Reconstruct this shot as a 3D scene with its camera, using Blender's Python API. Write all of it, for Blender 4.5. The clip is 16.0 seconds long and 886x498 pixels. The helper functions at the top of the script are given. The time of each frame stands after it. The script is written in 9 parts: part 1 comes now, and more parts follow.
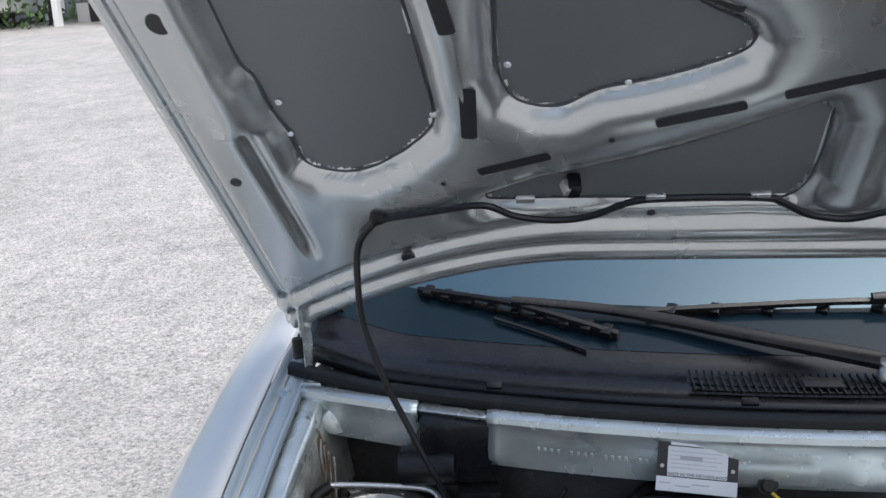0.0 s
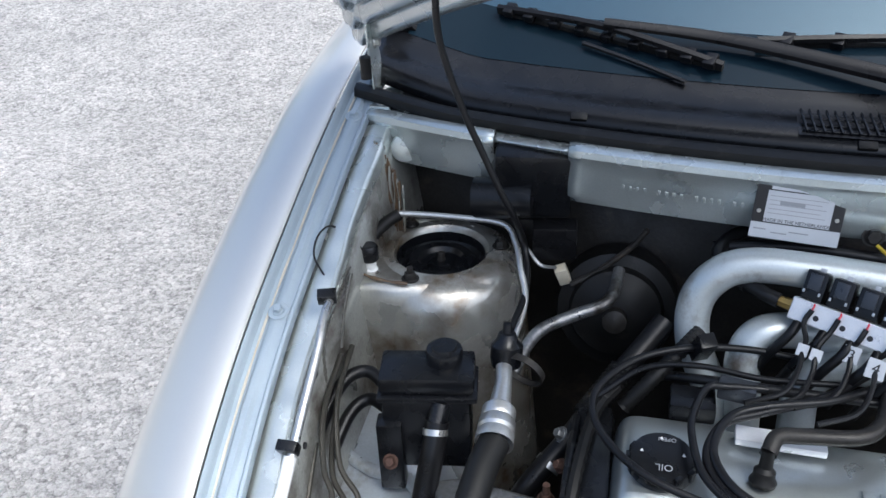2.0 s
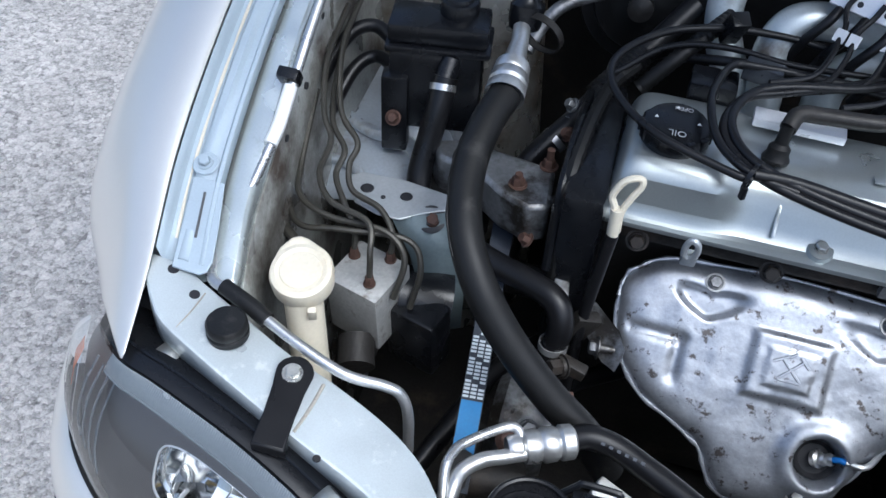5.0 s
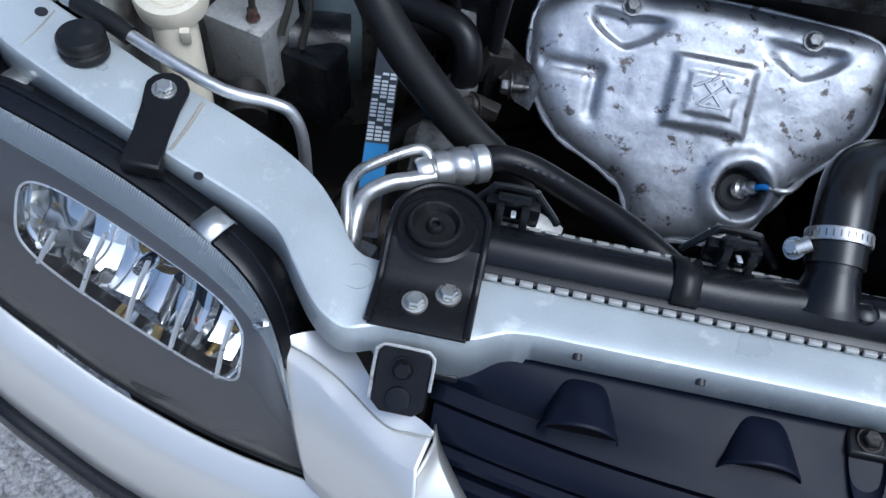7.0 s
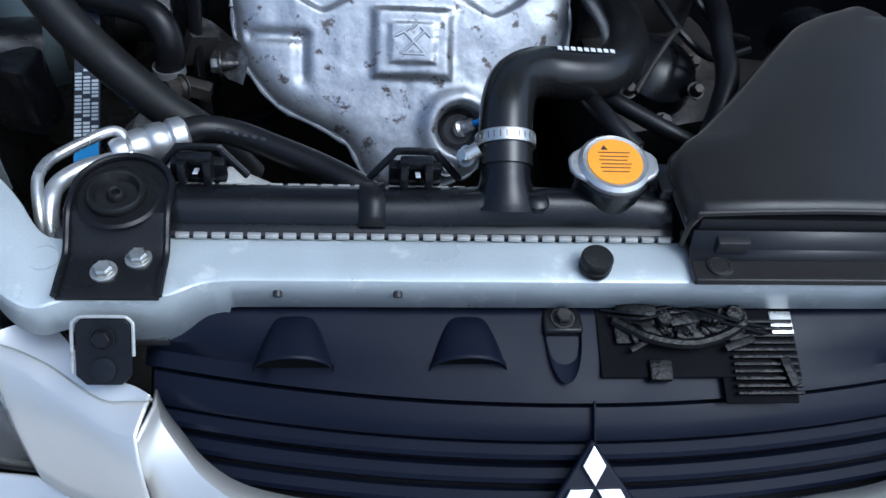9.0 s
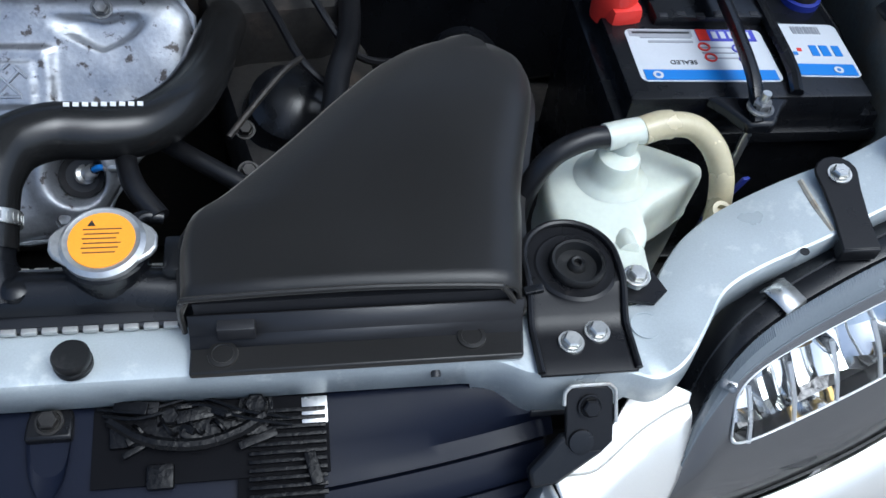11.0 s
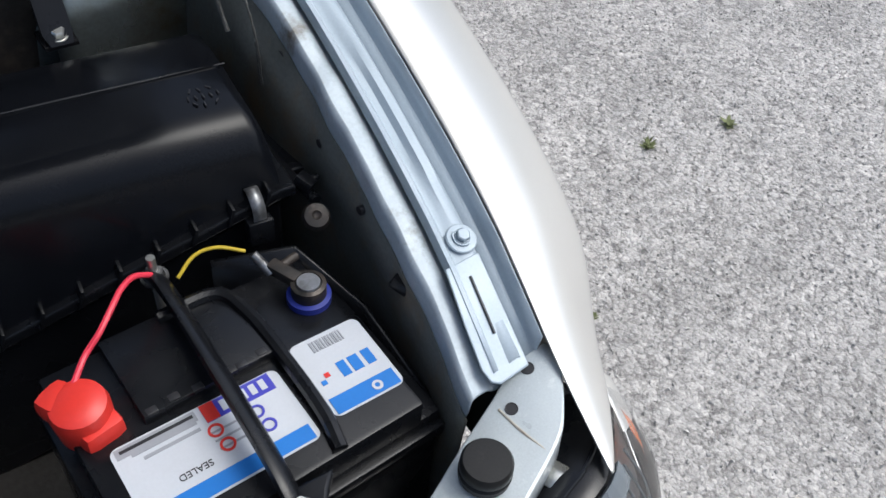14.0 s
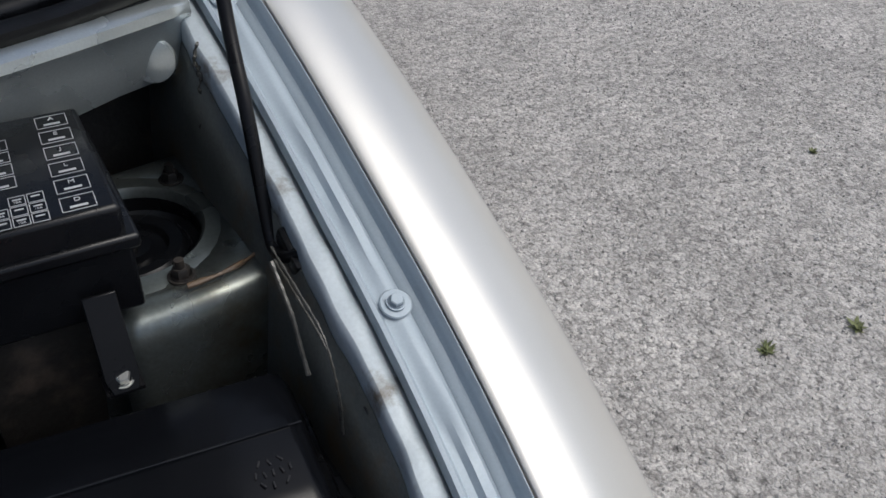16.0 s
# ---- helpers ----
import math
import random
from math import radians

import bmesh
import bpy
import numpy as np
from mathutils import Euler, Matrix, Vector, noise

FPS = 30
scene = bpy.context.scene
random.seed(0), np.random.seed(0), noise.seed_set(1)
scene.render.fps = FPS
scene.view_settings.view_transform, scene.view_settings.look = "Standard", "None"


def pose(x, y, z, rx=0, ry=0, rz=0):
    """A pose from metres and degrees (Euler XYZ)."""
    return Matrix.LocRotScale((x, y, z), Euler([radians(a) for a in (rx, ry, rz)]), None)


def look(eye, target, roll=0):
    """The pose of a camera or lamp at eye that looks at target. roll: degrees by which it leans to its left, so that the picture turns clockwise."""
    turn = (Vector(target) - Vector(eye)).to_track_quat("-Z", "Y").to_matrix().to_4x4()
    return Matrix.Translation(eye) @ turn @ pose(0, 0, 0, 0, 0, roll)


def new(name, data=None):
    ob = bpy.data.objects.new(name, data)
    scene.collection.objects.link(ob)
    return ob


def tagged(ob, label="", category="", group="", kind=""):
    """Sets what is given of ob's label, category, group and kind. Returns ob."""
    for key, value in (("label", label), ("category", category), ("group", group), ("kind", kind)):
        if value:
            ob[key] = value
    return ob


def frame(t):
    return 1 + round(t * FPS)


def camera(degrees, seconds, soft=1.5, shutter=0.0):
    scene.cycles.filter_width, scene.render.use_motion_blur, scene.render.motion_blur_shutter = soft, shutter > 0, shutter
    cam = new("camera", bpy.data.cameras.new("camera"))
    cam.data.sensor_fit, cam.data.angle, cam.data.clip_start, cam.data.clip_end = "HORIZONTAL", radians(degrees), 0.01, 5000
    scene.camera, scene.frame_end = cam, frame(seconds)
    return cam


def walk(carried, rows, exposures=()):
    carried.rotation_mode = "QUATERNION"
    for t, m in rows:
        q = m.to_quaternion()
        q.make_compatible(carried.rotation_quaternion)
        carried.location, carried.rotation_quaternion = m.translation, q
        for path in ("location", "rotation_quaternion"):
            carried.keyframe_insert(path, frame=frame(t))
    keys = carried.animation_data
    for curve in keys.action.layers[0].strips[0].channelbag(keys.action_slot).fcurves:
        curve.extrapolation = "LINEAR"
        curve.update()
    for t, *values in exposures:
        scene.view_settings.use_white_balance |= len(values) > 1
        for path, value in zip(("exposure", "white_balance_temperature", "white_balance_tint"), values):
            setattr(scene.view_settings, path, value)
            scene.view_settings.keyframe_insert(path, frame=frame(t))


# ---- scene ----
cam = camera(54.3, 16.0)
PATH = [
    (0, (-0.284, -0.352, 1.544), (-0.62, 1.56, 1.063), -3.0),
    (0.5, (-0.287, -0.323, 1.535), (-0.66, 1.532, 0.887), -3.6),
    (1, (-0.303, -0.313, 1.526), (-0.715, 1.497, 0.781), -3.0),
    (1.5, (-0.316, -0.291, 1.512), (-0.753, 1.44, 0.612), -2.7),
    (2, (-0.327, -0.272, 1.494), (-0.771, 1.384, 0.465), -2.5),
    (2.5, (-0.328, -0.267, 1.481), (-0.757, 1.331, 0.357), -2.1),
    (3, (-0.324, -0.271, 1.47), (-0.742, 1.285, 0.285), -1.5),
    (3.2, (-0.327, -0.273, 1.465), (-0.738, 1.265, 0.254), -1.1),
    (5.3, (-0.33, -0.335, 1.329), (-0.655, 0.998, -0.127), 4.4),
    (5.5, (-0.331, -0.34, 1.311), (-0.637, 0.969, -0.171), 4.8),
    (6, (-0.321, -0.351, 1.272), (-0.566, 0.913, -0.259), 5.7),
    (6.5, (-0.308, -0.363, 1.234), (-0.474, 0.87, -0.331), 6.8),
    (7, (-0.294, -0.372, 1.211), (-0.402, 0.838, -0.377), 7.3),
    (7.5, (-0.276, -0.38, 1.196), (-0.33, 0.811, -0.41), 7.5),
    (8, (-0.245, -0.372, 1.183), (-0.236, 0.809, -0.431), 7.4),
    (8.5, (-0.215, -0.384, 1.187), (-0.108, 0.821, -0.406), 7.9),
    (9, (-0.164, -0.419, 1.202), (0.024, 0.842, -0.338), 7.1),
    (9.5, (-0.056, -0.388, 1.194), (0.068, 0.866, -0.359), 5.8),
    (10, (0.035, -0.369, 1.184), (0.28, 0.872, -0.366), 8.6),
    (10.2, (0.056, -0.365, 1.188), (0.299, 0.876, -0.362), 8.4),
    (12.3, (0.255, -0.284, 1.23), (0.859, 0.799, -0.339), 11.2),
    (12.5, (0.247, -0.272, 1.23), (0.923, 0.781, -0.331), 11.8),
    (13, (0.251, -0.235, 1.257), (1.162, 0.743, -0.231), 10.8),
    (13.5, (0.308, -0.183, 1.275), (1.239, 0.823, -0.182), 6.8),
    (14, (0.383, -0.107, 1.282), (1.332, 0.914, -0.153), 6.7),
    (14.5, (0.427, -0.051, 1.285), (1.352, 1.003, -0.141), 4.9),
    (15, (0.459, 0.0, 1.305), (1.376, 1.122, -0.072), 4.7),
    (15.5, (0.484, 0.038, 1.327), (1.384, 1.244, 0.01), 4.1),
    (16, (0.497, 0.071, 1.356), (1.359, 1.361, 0.093), 2.7),
]
SUN_EL, SUN_ROT, SKY, SUN = 62.0, 120.0, 0.15, 0.42
EXPOSURES = [(0, 0.80, 5800, 4), (1.5, 0.86, 5650, 3), (2.5, 0.92, 5550, 4), (3, 0.82, 5520, 4), (5.5, 0.56, 5200, 4), (6.5, 0.25, 5050, 4), (7.5, 0.30, 5000, 4), (8.5, 0.33, 4950, 3), (9, 0.34, 4900, 2), (9.5, 0.65, 5000, 2), (10, 0.60, 5050, 1), (12.5, 0.36, 5500, 3), (14, 0.36, 5750, 4), (15, 0.04, 5850, 5), (16, -0.14, 5900, 5)]
walk(cam, [(t, look(eye, aim, roll)) for t, eye, aim, roll in PATH], EXPOSURES)

# ---- sky and light: bright hazy daylight ----
world = bpy.data.worlds.new("sky")
scene.world = world
world.use_nodes = True
wn, wl = world.node_tree.nodes, world.node_tree.links
sky = wn.new("ShaderNodeTexSky")
sky.sky_type, sky.sun_disc = "NISHITA", False
sky.sun_elevation, sky.sun_rotation = radians(SUN_EL), radians(SUN_ROT)
sky.dust_density, sky.air_density = 8.0, 0.75
wn["Background"].inputs["Strength"].default_value = SKY
wl.new(sky.outputs["Color"], wn["Background"].inputs["Color"])
sun_data = bpy.data.lights.new("sun", "SUN")
sun_data.energy, sun_data.angle, sun_data.color = SUN, radians(35), (1.0, 0.975, 0.93)
sun = new("sun", sun_data)
sa, se = radians(SUN_ROT), radians(SUN_EL)
sun.matrix_world = look((0, 0, 6), (0 - math.sin(sa) * math.cos(se), 0 - math.cos(sa) * math.cos(se), 6 - math.sin(se)))


# ---- materials ----
def mat(name, col, rough=0.5, metal=0.0, var=0.12, scale=30.0, fine=400.0, bump=0.05, rvar=0.12, stain=None, stain_scale=9.0,
        stain_at=(0.58, 0.7), trans=0.0, coat=0.0, sss=0.0, piece=0.0, island=0.0, spec=0.5, ior=1.45):
    """A surface with colour variation at two scales, uneven gloss, fine relief and, if wanted, stains of another colour."""
    m = bpy.data.materials.new(name)
    m.use_nodes = True
    n, l = m.node_tree.nodes, m.node_tree.links
    b = n["Principled BSDF"]
    co = n.new("ShaderNodeTexCoord")
    big, small = n.new("ShaderNodeTexNoise"), n.new("ShaderNodeTexNoise")
    for tex, s in ((big, scale), (small, fine)):
        tex.inputs["Scale"].default_value, tex.inputs["Detail"].default_value = s, 4.0
        l.new(co.outputs["Object"], tex.inputs["Vector"])
    both = n.new("ShaderNodeMath")
    both.operation = "ADD"
    l.new(big.outputs["Fac"], both.inputs[0])
    l.new(small.outputs["Fac"], both.inputs[1])
    ramp = n.new("ShaderNodeMapRange")
    ramp.inputs["From Min"].default_value, ramp.inputs["From Max"].default_value = 0.6, 1.4
    ramp.inputs["To Min"].default_value, ramp.inputs["To Max"].default_value = 1 - var, 1 + var
    l.new(both.outputs[0], ramp.inputs["Value"])
    value = ramp.outputs["Result"]
    if piece:
        info, add = n.new("ShaderNodeObjectInfo"), n.new("ShaderNodeMath")
        add.operation = "MULTIPLY_ADD"
        add.inputs[1].default_value = piece
        l.new(info.outputs["Random"], add.inputs[0])
        l.new(value, add.inputs[2])
        value = add.outputs[0]
    if island:
        geo, add = n.new("ShaderNodeNewGeometry"), n.new("ShaderNodeMath")
        add.operation = "MULTIPLY_ADD"
        add.inputs[1].default_value = island
        l.new(geo.outputs["Random Per Island"], add.inputs[0])
        l.new(value, add.inputs[2])
        value = add.outputs[0]
    mix = n.new("ShaderNodeMix")
    mix.data_type, mix.blend_type = "RGBA", "MULTIPLY"
    mix.inputs[0].default_value, mix.inputs[6].default_value = 1.0, (*col, 1)
    l.new(value, mix.inputs[7])
    colour = mix.outputs[2]
    if stain:
        spots = n.new("ShaderNodeTexNoise")
        spots.inputs["Scale"].default_value, spots.inputs["Detail"].default_value, spots.inputs["Roughness"].default_value = stain_scale, 8.0, 0.65
        l.new(co.outputs["Object"], spots.inputs["Vector"])
        cut = n.new("ShaderNodeMapRange")
        cut.inputs["From Min"].default_value, cut.inputs["From Max"].default_value = stain_at
        l.new(spots.outputs["Fac"], cut.inputs["Value"])
        over = n.new("ShaderNodeMix")
        over.data_type = "RGBA"
        over.inputs[7].default_value = (*stain, 1)
        l.new(cut.outputs["Result"], over.inputs[0])
        l.new(colour, over.inputs[6])
        colour = over.outputs[2]
    l.new(colour, b.inputs["Base Color"])
    gloss = n.new("ShaderNodeMapRange")
    gloss.inputs["From Min"].default_value, gloss.inputs["From Max"].default_value = 0.3, 0.7
    gloss.inputs["To Min"].default_value, gloss.inputs["To Max"].default_value = max(rough - rvar, 0.02), min(rough + rvar, 1)
    l.new(big.outputs["Fac"], gloss.inputs["Value"])
    l.new(gloss.outputs["Result"], b.inputs["Roughness"])
    b.inputs["Metallic"].default_value, b.inputs["Coat Weight"].default_value = metal, coat
    b.inputs["Coat Roughness"].default_value = 0.08
    b.inputs["Transmission Weight"].default_value, b.inputs["Subsurface Weight"].default_value = trans, sss
    b.inputs["Subsurface Radius"].default_value = (0.02, 0.018, 0.015)
    b.inputs["Subsurface Scale"].default_value = 1.0
    b.inputs["Specular IOR Level"].default_value, b.inputs["IOR"].default_value = spec, ior
    if bump:
        relief = n.new("ShaderNodeBump")
        relief.inputs["Strength"].default_value, relief.inputs["Distance"].default_value = bump, 0.002
        l.new(small.outputs["Fac"], relief.inputs["Height"])
        l.new(relief.outputs["Normal"], b.inputs["Normal"])
    return m


def clear_mat(name, tint=(1, 1, 1), rough=0.02, grip=0.0, sheen=(1, 1, 1)):
    """Thin clear sheet: see-through, with a gloss that grows at glancing angles."""
    m = bpy.data.materials.new(name)
    m.use_nodes = True
    n, l = m.node_tree.nodes, m.node_tree.links
    n.remove(n["Principled BSDF"])
    see, shine, mix, fr, add = (n.new("ShaderNode" + k) for k in ("BsdfTransparent", "BsdfGlossy", "MixShader", "Fresnel", "Math"))
    see.inputs["Color"].default_value = (*tint, 1)
    shine.inputs["Roughness"].default_value, shine.inputs["Color"].default_value = rough, (*sheen, 1)
    fr.inputs["IOR"].default_value = 1.5
    add.inputs[1].default_value = grip
    l.new(fr.outputs[0], add.inputs[0])
    l.new(add.outputs[0], mix.inputs[0])
    l.new(see.outputs[0], mix.inputs[1])
    l.new(shine.outputs[0], mix.inputs[2])
    l.new(mix.outputs[0], n["Material Output"].inputs["Surface"])
    return m


SILVER = mat("silver_paint", (0.75, 0.735, 0.69), 0.32, 0.62, 0.03, 6, 900, 0.015, 0.05, coat=0.6)
BAY = mat("bay_paint", (0.63, 0.675, 0.66), 0.25, 0.68, 0.10, 14, 500, 0.03, 0.1, stain=(0.20, 0.20, 0.18), stain_scale=13, stain_at=(0.60, 0.78))
BAYDIRTY = mat("dirty_bay_paint", (0.56, 0.58, 0.55), 0.31, 0.52, 0.15, 12, 300, 0.06, 0.12, stain=(0.20, 0.14, 0.08), stain_scale=11, stain_at=(0.48, 0.66))
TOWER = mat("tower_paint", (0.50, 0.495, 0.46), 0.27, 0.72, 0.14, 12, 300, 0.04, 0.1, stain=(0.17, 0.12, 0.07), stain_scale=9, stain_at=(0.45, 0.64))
SATIN = mat("satin_apron_paint", (0.47, 0.525, 0.56), 0.55, 0.15, 0.12, 30, 300, 0.08, 0.12, stain=(0.17, 0.145, 0.11), stain_scale=17, stain_at=(0.57, 0.70))
# Right apron wall: base darkened for the bay's shade; the brown stain is dirt.
WALLGREY = mat("shaded_dirty_apron_paint", (0.105, 0.11, 0.10), 0.45, 0.3, 0.25, 14, 260, 0.08, 0.12, stain=(0.12, 0.09, 0.055), stain_scale=12, stain_at=(0.5, 0.66))
GREASE = mat("oily_black_steel", (0.004, 0.004, 0.0045), 0.30, 0.0, 0.4, 60, 260, 0.4, 0.15, spec=0.22, stain=(0.014, 0.012, 0.011), stain_scale=60, stain_at=(0.66, 0.76))
FILTERBLACK = mat("filter_box_plastic", (0.004, 0.0045, 0.006), 0.20, 0, 0.2, 25, 700, 0.03, 0.06, spec=0.22)
PLATE = mat("bright_plate", (0.74, 0.75, 0.77), 0.34, 0.35, 0.06, 60, 500, 0.03, 0.08)
LINING = mat("roof_lining", (0.50, 0.52, 0.52), 0.9, 0, 0.06, 20, 300, 0.05, 0.05)
# Left apron wall: shade is in the grey base, dirt in the stain.
SHADYDIRTYWALL = mat("shaded_grimy_apron_paint", (0.34, 0.345, 0.32), 0.34, 0.4, 0.25, 12, 300, 0.08, 0.12, stain=(0.07, 0.056, 0.045), stain_scale=9, stain_at=(0.44, 0.62))
# Bay paint darkened for the shaded right side, with dirt stains.
BAYSHADE = mat("shaded_bay_paint", (0.17, 0.19, 0.185), 0.30, 0.75, 0.2, 9, 260, 0.05, 0.12, stain=(0.10, 0.09, 0.06), stain_scale=7, stain_at=(0.5, 0.7))
RAIL = mat("rail_paint", (0.47, 0.51, 0.52), 0.40, 0.30, 0.10, 22, 700, 0.04, 0.14, stain=(0.60, 0.63, 0.62), stain_scale=38, stain_at=(0.57, 0.66))
FLANGE = mat("flange_paint", (0.36, 0.42, 0.47), 0.48, 0.12, 0.07, 18, 500, 0.02, 0.1)
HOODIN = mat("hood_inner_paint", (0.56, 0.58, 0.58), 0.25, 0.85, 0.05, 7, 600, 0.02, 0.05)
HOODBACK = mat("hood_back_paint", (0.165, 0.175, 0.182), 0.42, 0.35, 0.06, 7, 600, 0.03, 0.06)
RIBRIM = mat("hazy_clear_plastic", (0.19, 0.215, 0.235), 0.24, 0, 0.08, 20, 400, 0.02, 0.06, trans=0.3)
SHIELD = mat("heat_shield_metal", (0.385, 0.40, 0.43), 0.42, 0.75, 0.18, 38, 240, 0.12, 0.14, stain=(0.10, 0.09, 0.085), stain_scale=62, stain_at=(0.585, 0.645))
COVER = mat("cover_paint", (0.42, 0.45, 0.45), 0.34, 0.78, 0.06, 12, 500, 0.03, 0.08, stain=(0.36, 0.38, 0.38), stain_scale=20, stain_at=(0.58, 0.75))
TUBEGREY = mat("manifold_metal", (0.56, 0.60, 0.61), 0.40, 0.55, 0.08, 20, 350, 0.08, 0.1, stain=(0.22, 0.20, 0.18), stain_scale=15, stain_at=(0.6, 0.75))
# Near-black of the sheets that stand in for shade in openings.
SHADEBLACK = mat("shade_black", (0.004, 0.004, 0.005), 0.8, 0, 0.2, 25, 700, 0.05, 0.1, spec=0.1)
BLACK = mat("black_plastic", (0.006, 0.0065, 0.008), 0.27, 0, 0.2, 25, 700, 0.04, 0.08, spec=0.42, stain=(0.014, 0.014, 0.015), stain_scale=12, stain_at=(0.55, 0.8))
GRILLE = mat("grille_plastic", (0.0055, 0.0072, 0.015), 0.36, 0, 0.15, 15, 900, 0.03, 0.08, spec=0.15)
SCOOP = mat("scoop_plastic", (0.009, 0.0086, 0.0082), 0.33, 0, 0.15, 8, 1100, 0.10, 0.05, spec=0.42, stain=(0.018, 0.017, 0.016), stain_scale=7, stain_at=(0.6, 0.85))
SCOOP.node_tree.nodes["Principled BSDF"].inputs["Sheen Weight"].default_value = 0.2
SCOOP.node_tree.nodes["Principled BSDF"].inputs["Sheen Roughness"].default_value = 0.45
SCOOP.node_tree.nodes["Principled BSDF"].inputs["Sheen Tint"].default_value = (0.95, 0.88, 0.78, 1)
RUBBER = mat("black_rubber", (0.008, 0.008, 0.008), 0.48, 0, 0.2, 30, 500, 0.08, 0.12, spec=0.35, stain=(0.045, 0.043, 0.04), stain_scale=25, stain_at=(0.6, 0.8))
HOSE = mat("hose_rubber", (0.007, 0.007, 0.008), 0.36, 0, 0.2, 25, 600, 0.05, 0.1, spec=0.4)
GLOSSHOSE = mat("new_hose_rubber", (0.010, 0.010, 0.010), 0.22, 0, 0.2, 25, 600, 0.02, 0.05)
BLACKMETAL = mat("black_bracket_paint", (0.008, 0.008, 0.009), 0.30, 0, 0.2, 20, 500, 0.03, 0.08, spec=0.3, stain=(0.05, 0.045, 0.04), stain_scale=30, stain_at=(0.66, 0.76))
GRIME = mat("grimy_metal", (0.026, 0.024, 0.022), 0.48, 0.3, 0.35, 16, 180, 0.3, 0.15, stain=(0.09, 0.07, 0.055), stain_scale=14, stain_at=(0.55, 0.75))
ALU = mat("aluminium", (0.58, 0.58, 0.57), 0.35, 0.85, 0.12, 30, 300, 0.1, 0.12, stain=(0.25, 0.23, 0.2), stain_scale=22, stain_at=(0.6, 0.8))
CASTALU = mat("cast_aluminium", (0.25, 0.255, 0.26), 0.42, 0.75, 0.25, 30, 200, 0.22, 0.15, stain=(0.05, 0.045, 0.04), stain_scale=22, stain_at=(0.46, 0.62))
ZINC = mat("zinc_bolt", (0.60, 0.60, 0.57), 0.32, 0.9, 0.12, 60, 500, 0.05, 0.1)
RUSTBOLT = mat("rusty_bolt", (0.085, 0.048, 0.036), 0.7, 0.3, 0.35, 90, 400, 0.3, 0.1)
FOLDRUST = mat("weld_fold", (0.44, 0.41, 0.34), 0.45, 0.3, 0.2, 60, 300, 0.1, 0.1, stain=(0.26, 0.17, 0.09), stain_scale=40, stain_at=(0.52, 0.68))
RAILSILVER = mat("dusty_rail_silver", (0.50, 0.545, 0.60), 0.32, 0.6, 0.12, 14, 300, 0.06, 0.1, stain=(0.20, 0.17, 0.14), stain_scale=13, stain_at=(0.56, 0.74))
GALV = mat("galvanised_plate", (0.44, 0.46, 0.47), 0.42, 0.5, 0.12, 25, 300, 0.05, 0.1)
TEALGREY = mat("teal_grey_steel", (0.12, 0.15, 0.16), 0.45, 0.4, 0.15, 20, 250, 0.08, 0.1)
LAMPBAR = mat("satin_lamp_plating", (0.78, 0.79, 0.80), 0.30, 0.55, 0.04, 30, 300, 0.02, 0.06)
PIPE = mat("olive_brake_pipe", (0.05, 0.047, 0.039), 0.42, 0.35, 0.2, 40, 300, 0.05, 0.1)
BLOCKALU = mat("dull_block_aluminium", (0.46, 0.46, 0.44), 0.5, 0.55, 0.2, 30, 250, 0.2, 0.12, stain=(0.16, 0.13, 0.10), stain_scale=30, stain_at=(0.56, 0.70))
# Dark grey of lines that stand for shade in creases and slots.
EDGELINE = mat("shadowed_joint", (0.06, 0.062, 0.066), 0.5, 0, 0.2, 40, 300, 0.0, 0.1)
CHROME = mat("chrome", (0.82, 0.83, 0.84), 0.08, 1.0, 0.03, 20, 200, 0.0, 0.03)
MIRROR = mat("reflector_chrome", (0.90, 0.90, 0.88), 0.08, 1.0, 0.03, 20, 200, 0.0, 0.02)
BEZEL = mat("bezel_grey", (0.125, 0.121, 0.119), 0.42, 0.25, 0.08, 15, 600, 0.02, 0.06)
TANK = mat("tank_plastic", (0.60, 0.635, 0.555), 0.32, 0, 0.06, 10, 200, 0.02, 0.06, sss=0.4, stain=(0.58, 0.58, 0.44), stain_scale=11, stain_at=(0.56, 0.74))
IVORY = mat("aged_plastic", (0.64, 0.585, 0.46), 0.45, 0, 0.08, 22, 300, 0.08, 0.08, sss=0.15, stain=(0.52, 0.42, 0.28), stain_scale=18, stain_at=(0.58, 0.8))
WHITE = mat("white_plastic", (0.80, 0.80, 0.78), 0.4, 0, 0.03, 30, 300, 0.02, 0.05)
PAPER = mat("label_paper", (0.52, 0.54, 0.57), 0.35, 0, 0.04, 40, 500, 0.02, 0.05)
LABELBLUE = mat("label_blue", (0.03, 0.17, 0.52), 0.35, 0, 0.05, 40, 500, 0.02, 0.05)
LABELVIOLET = mat("label_violet", (0.06, 0.06, 0.40), 0.35, 0, 0.05, 40, 500, 0.02, 0.05)
LABELGREY = mat("label_grey_print", (0.30, 0.31, 0.33), 0.4, 0, 0.05, 40, 500, 0.02, 0.05)
# Black for print, and for the shade inside holes, slots and mouths.
INKSHADE = mat("ink_and_shade_black", (0.02, 0.02, 0.022), 0.4, 0, 0.05, 40, 500, 0.0, 0.05)
LIGHTINK = mat("white_ink", (0.62, 0.62, 0.62), 0.5, 0, 0.05, 40, 500, 0.0, 0.05)
RED = mat("red_plastic", (0.62, 0.035, 0.025), 0.35, 0, 0.06, 25, 300, 0.03, 0.06, sss=0.05)
PINKWIRE = mat("red_wire", (0.65, 0.04, 0.07), 0.35, 0, 0.05, 40, 300, 0.0, 0.05)
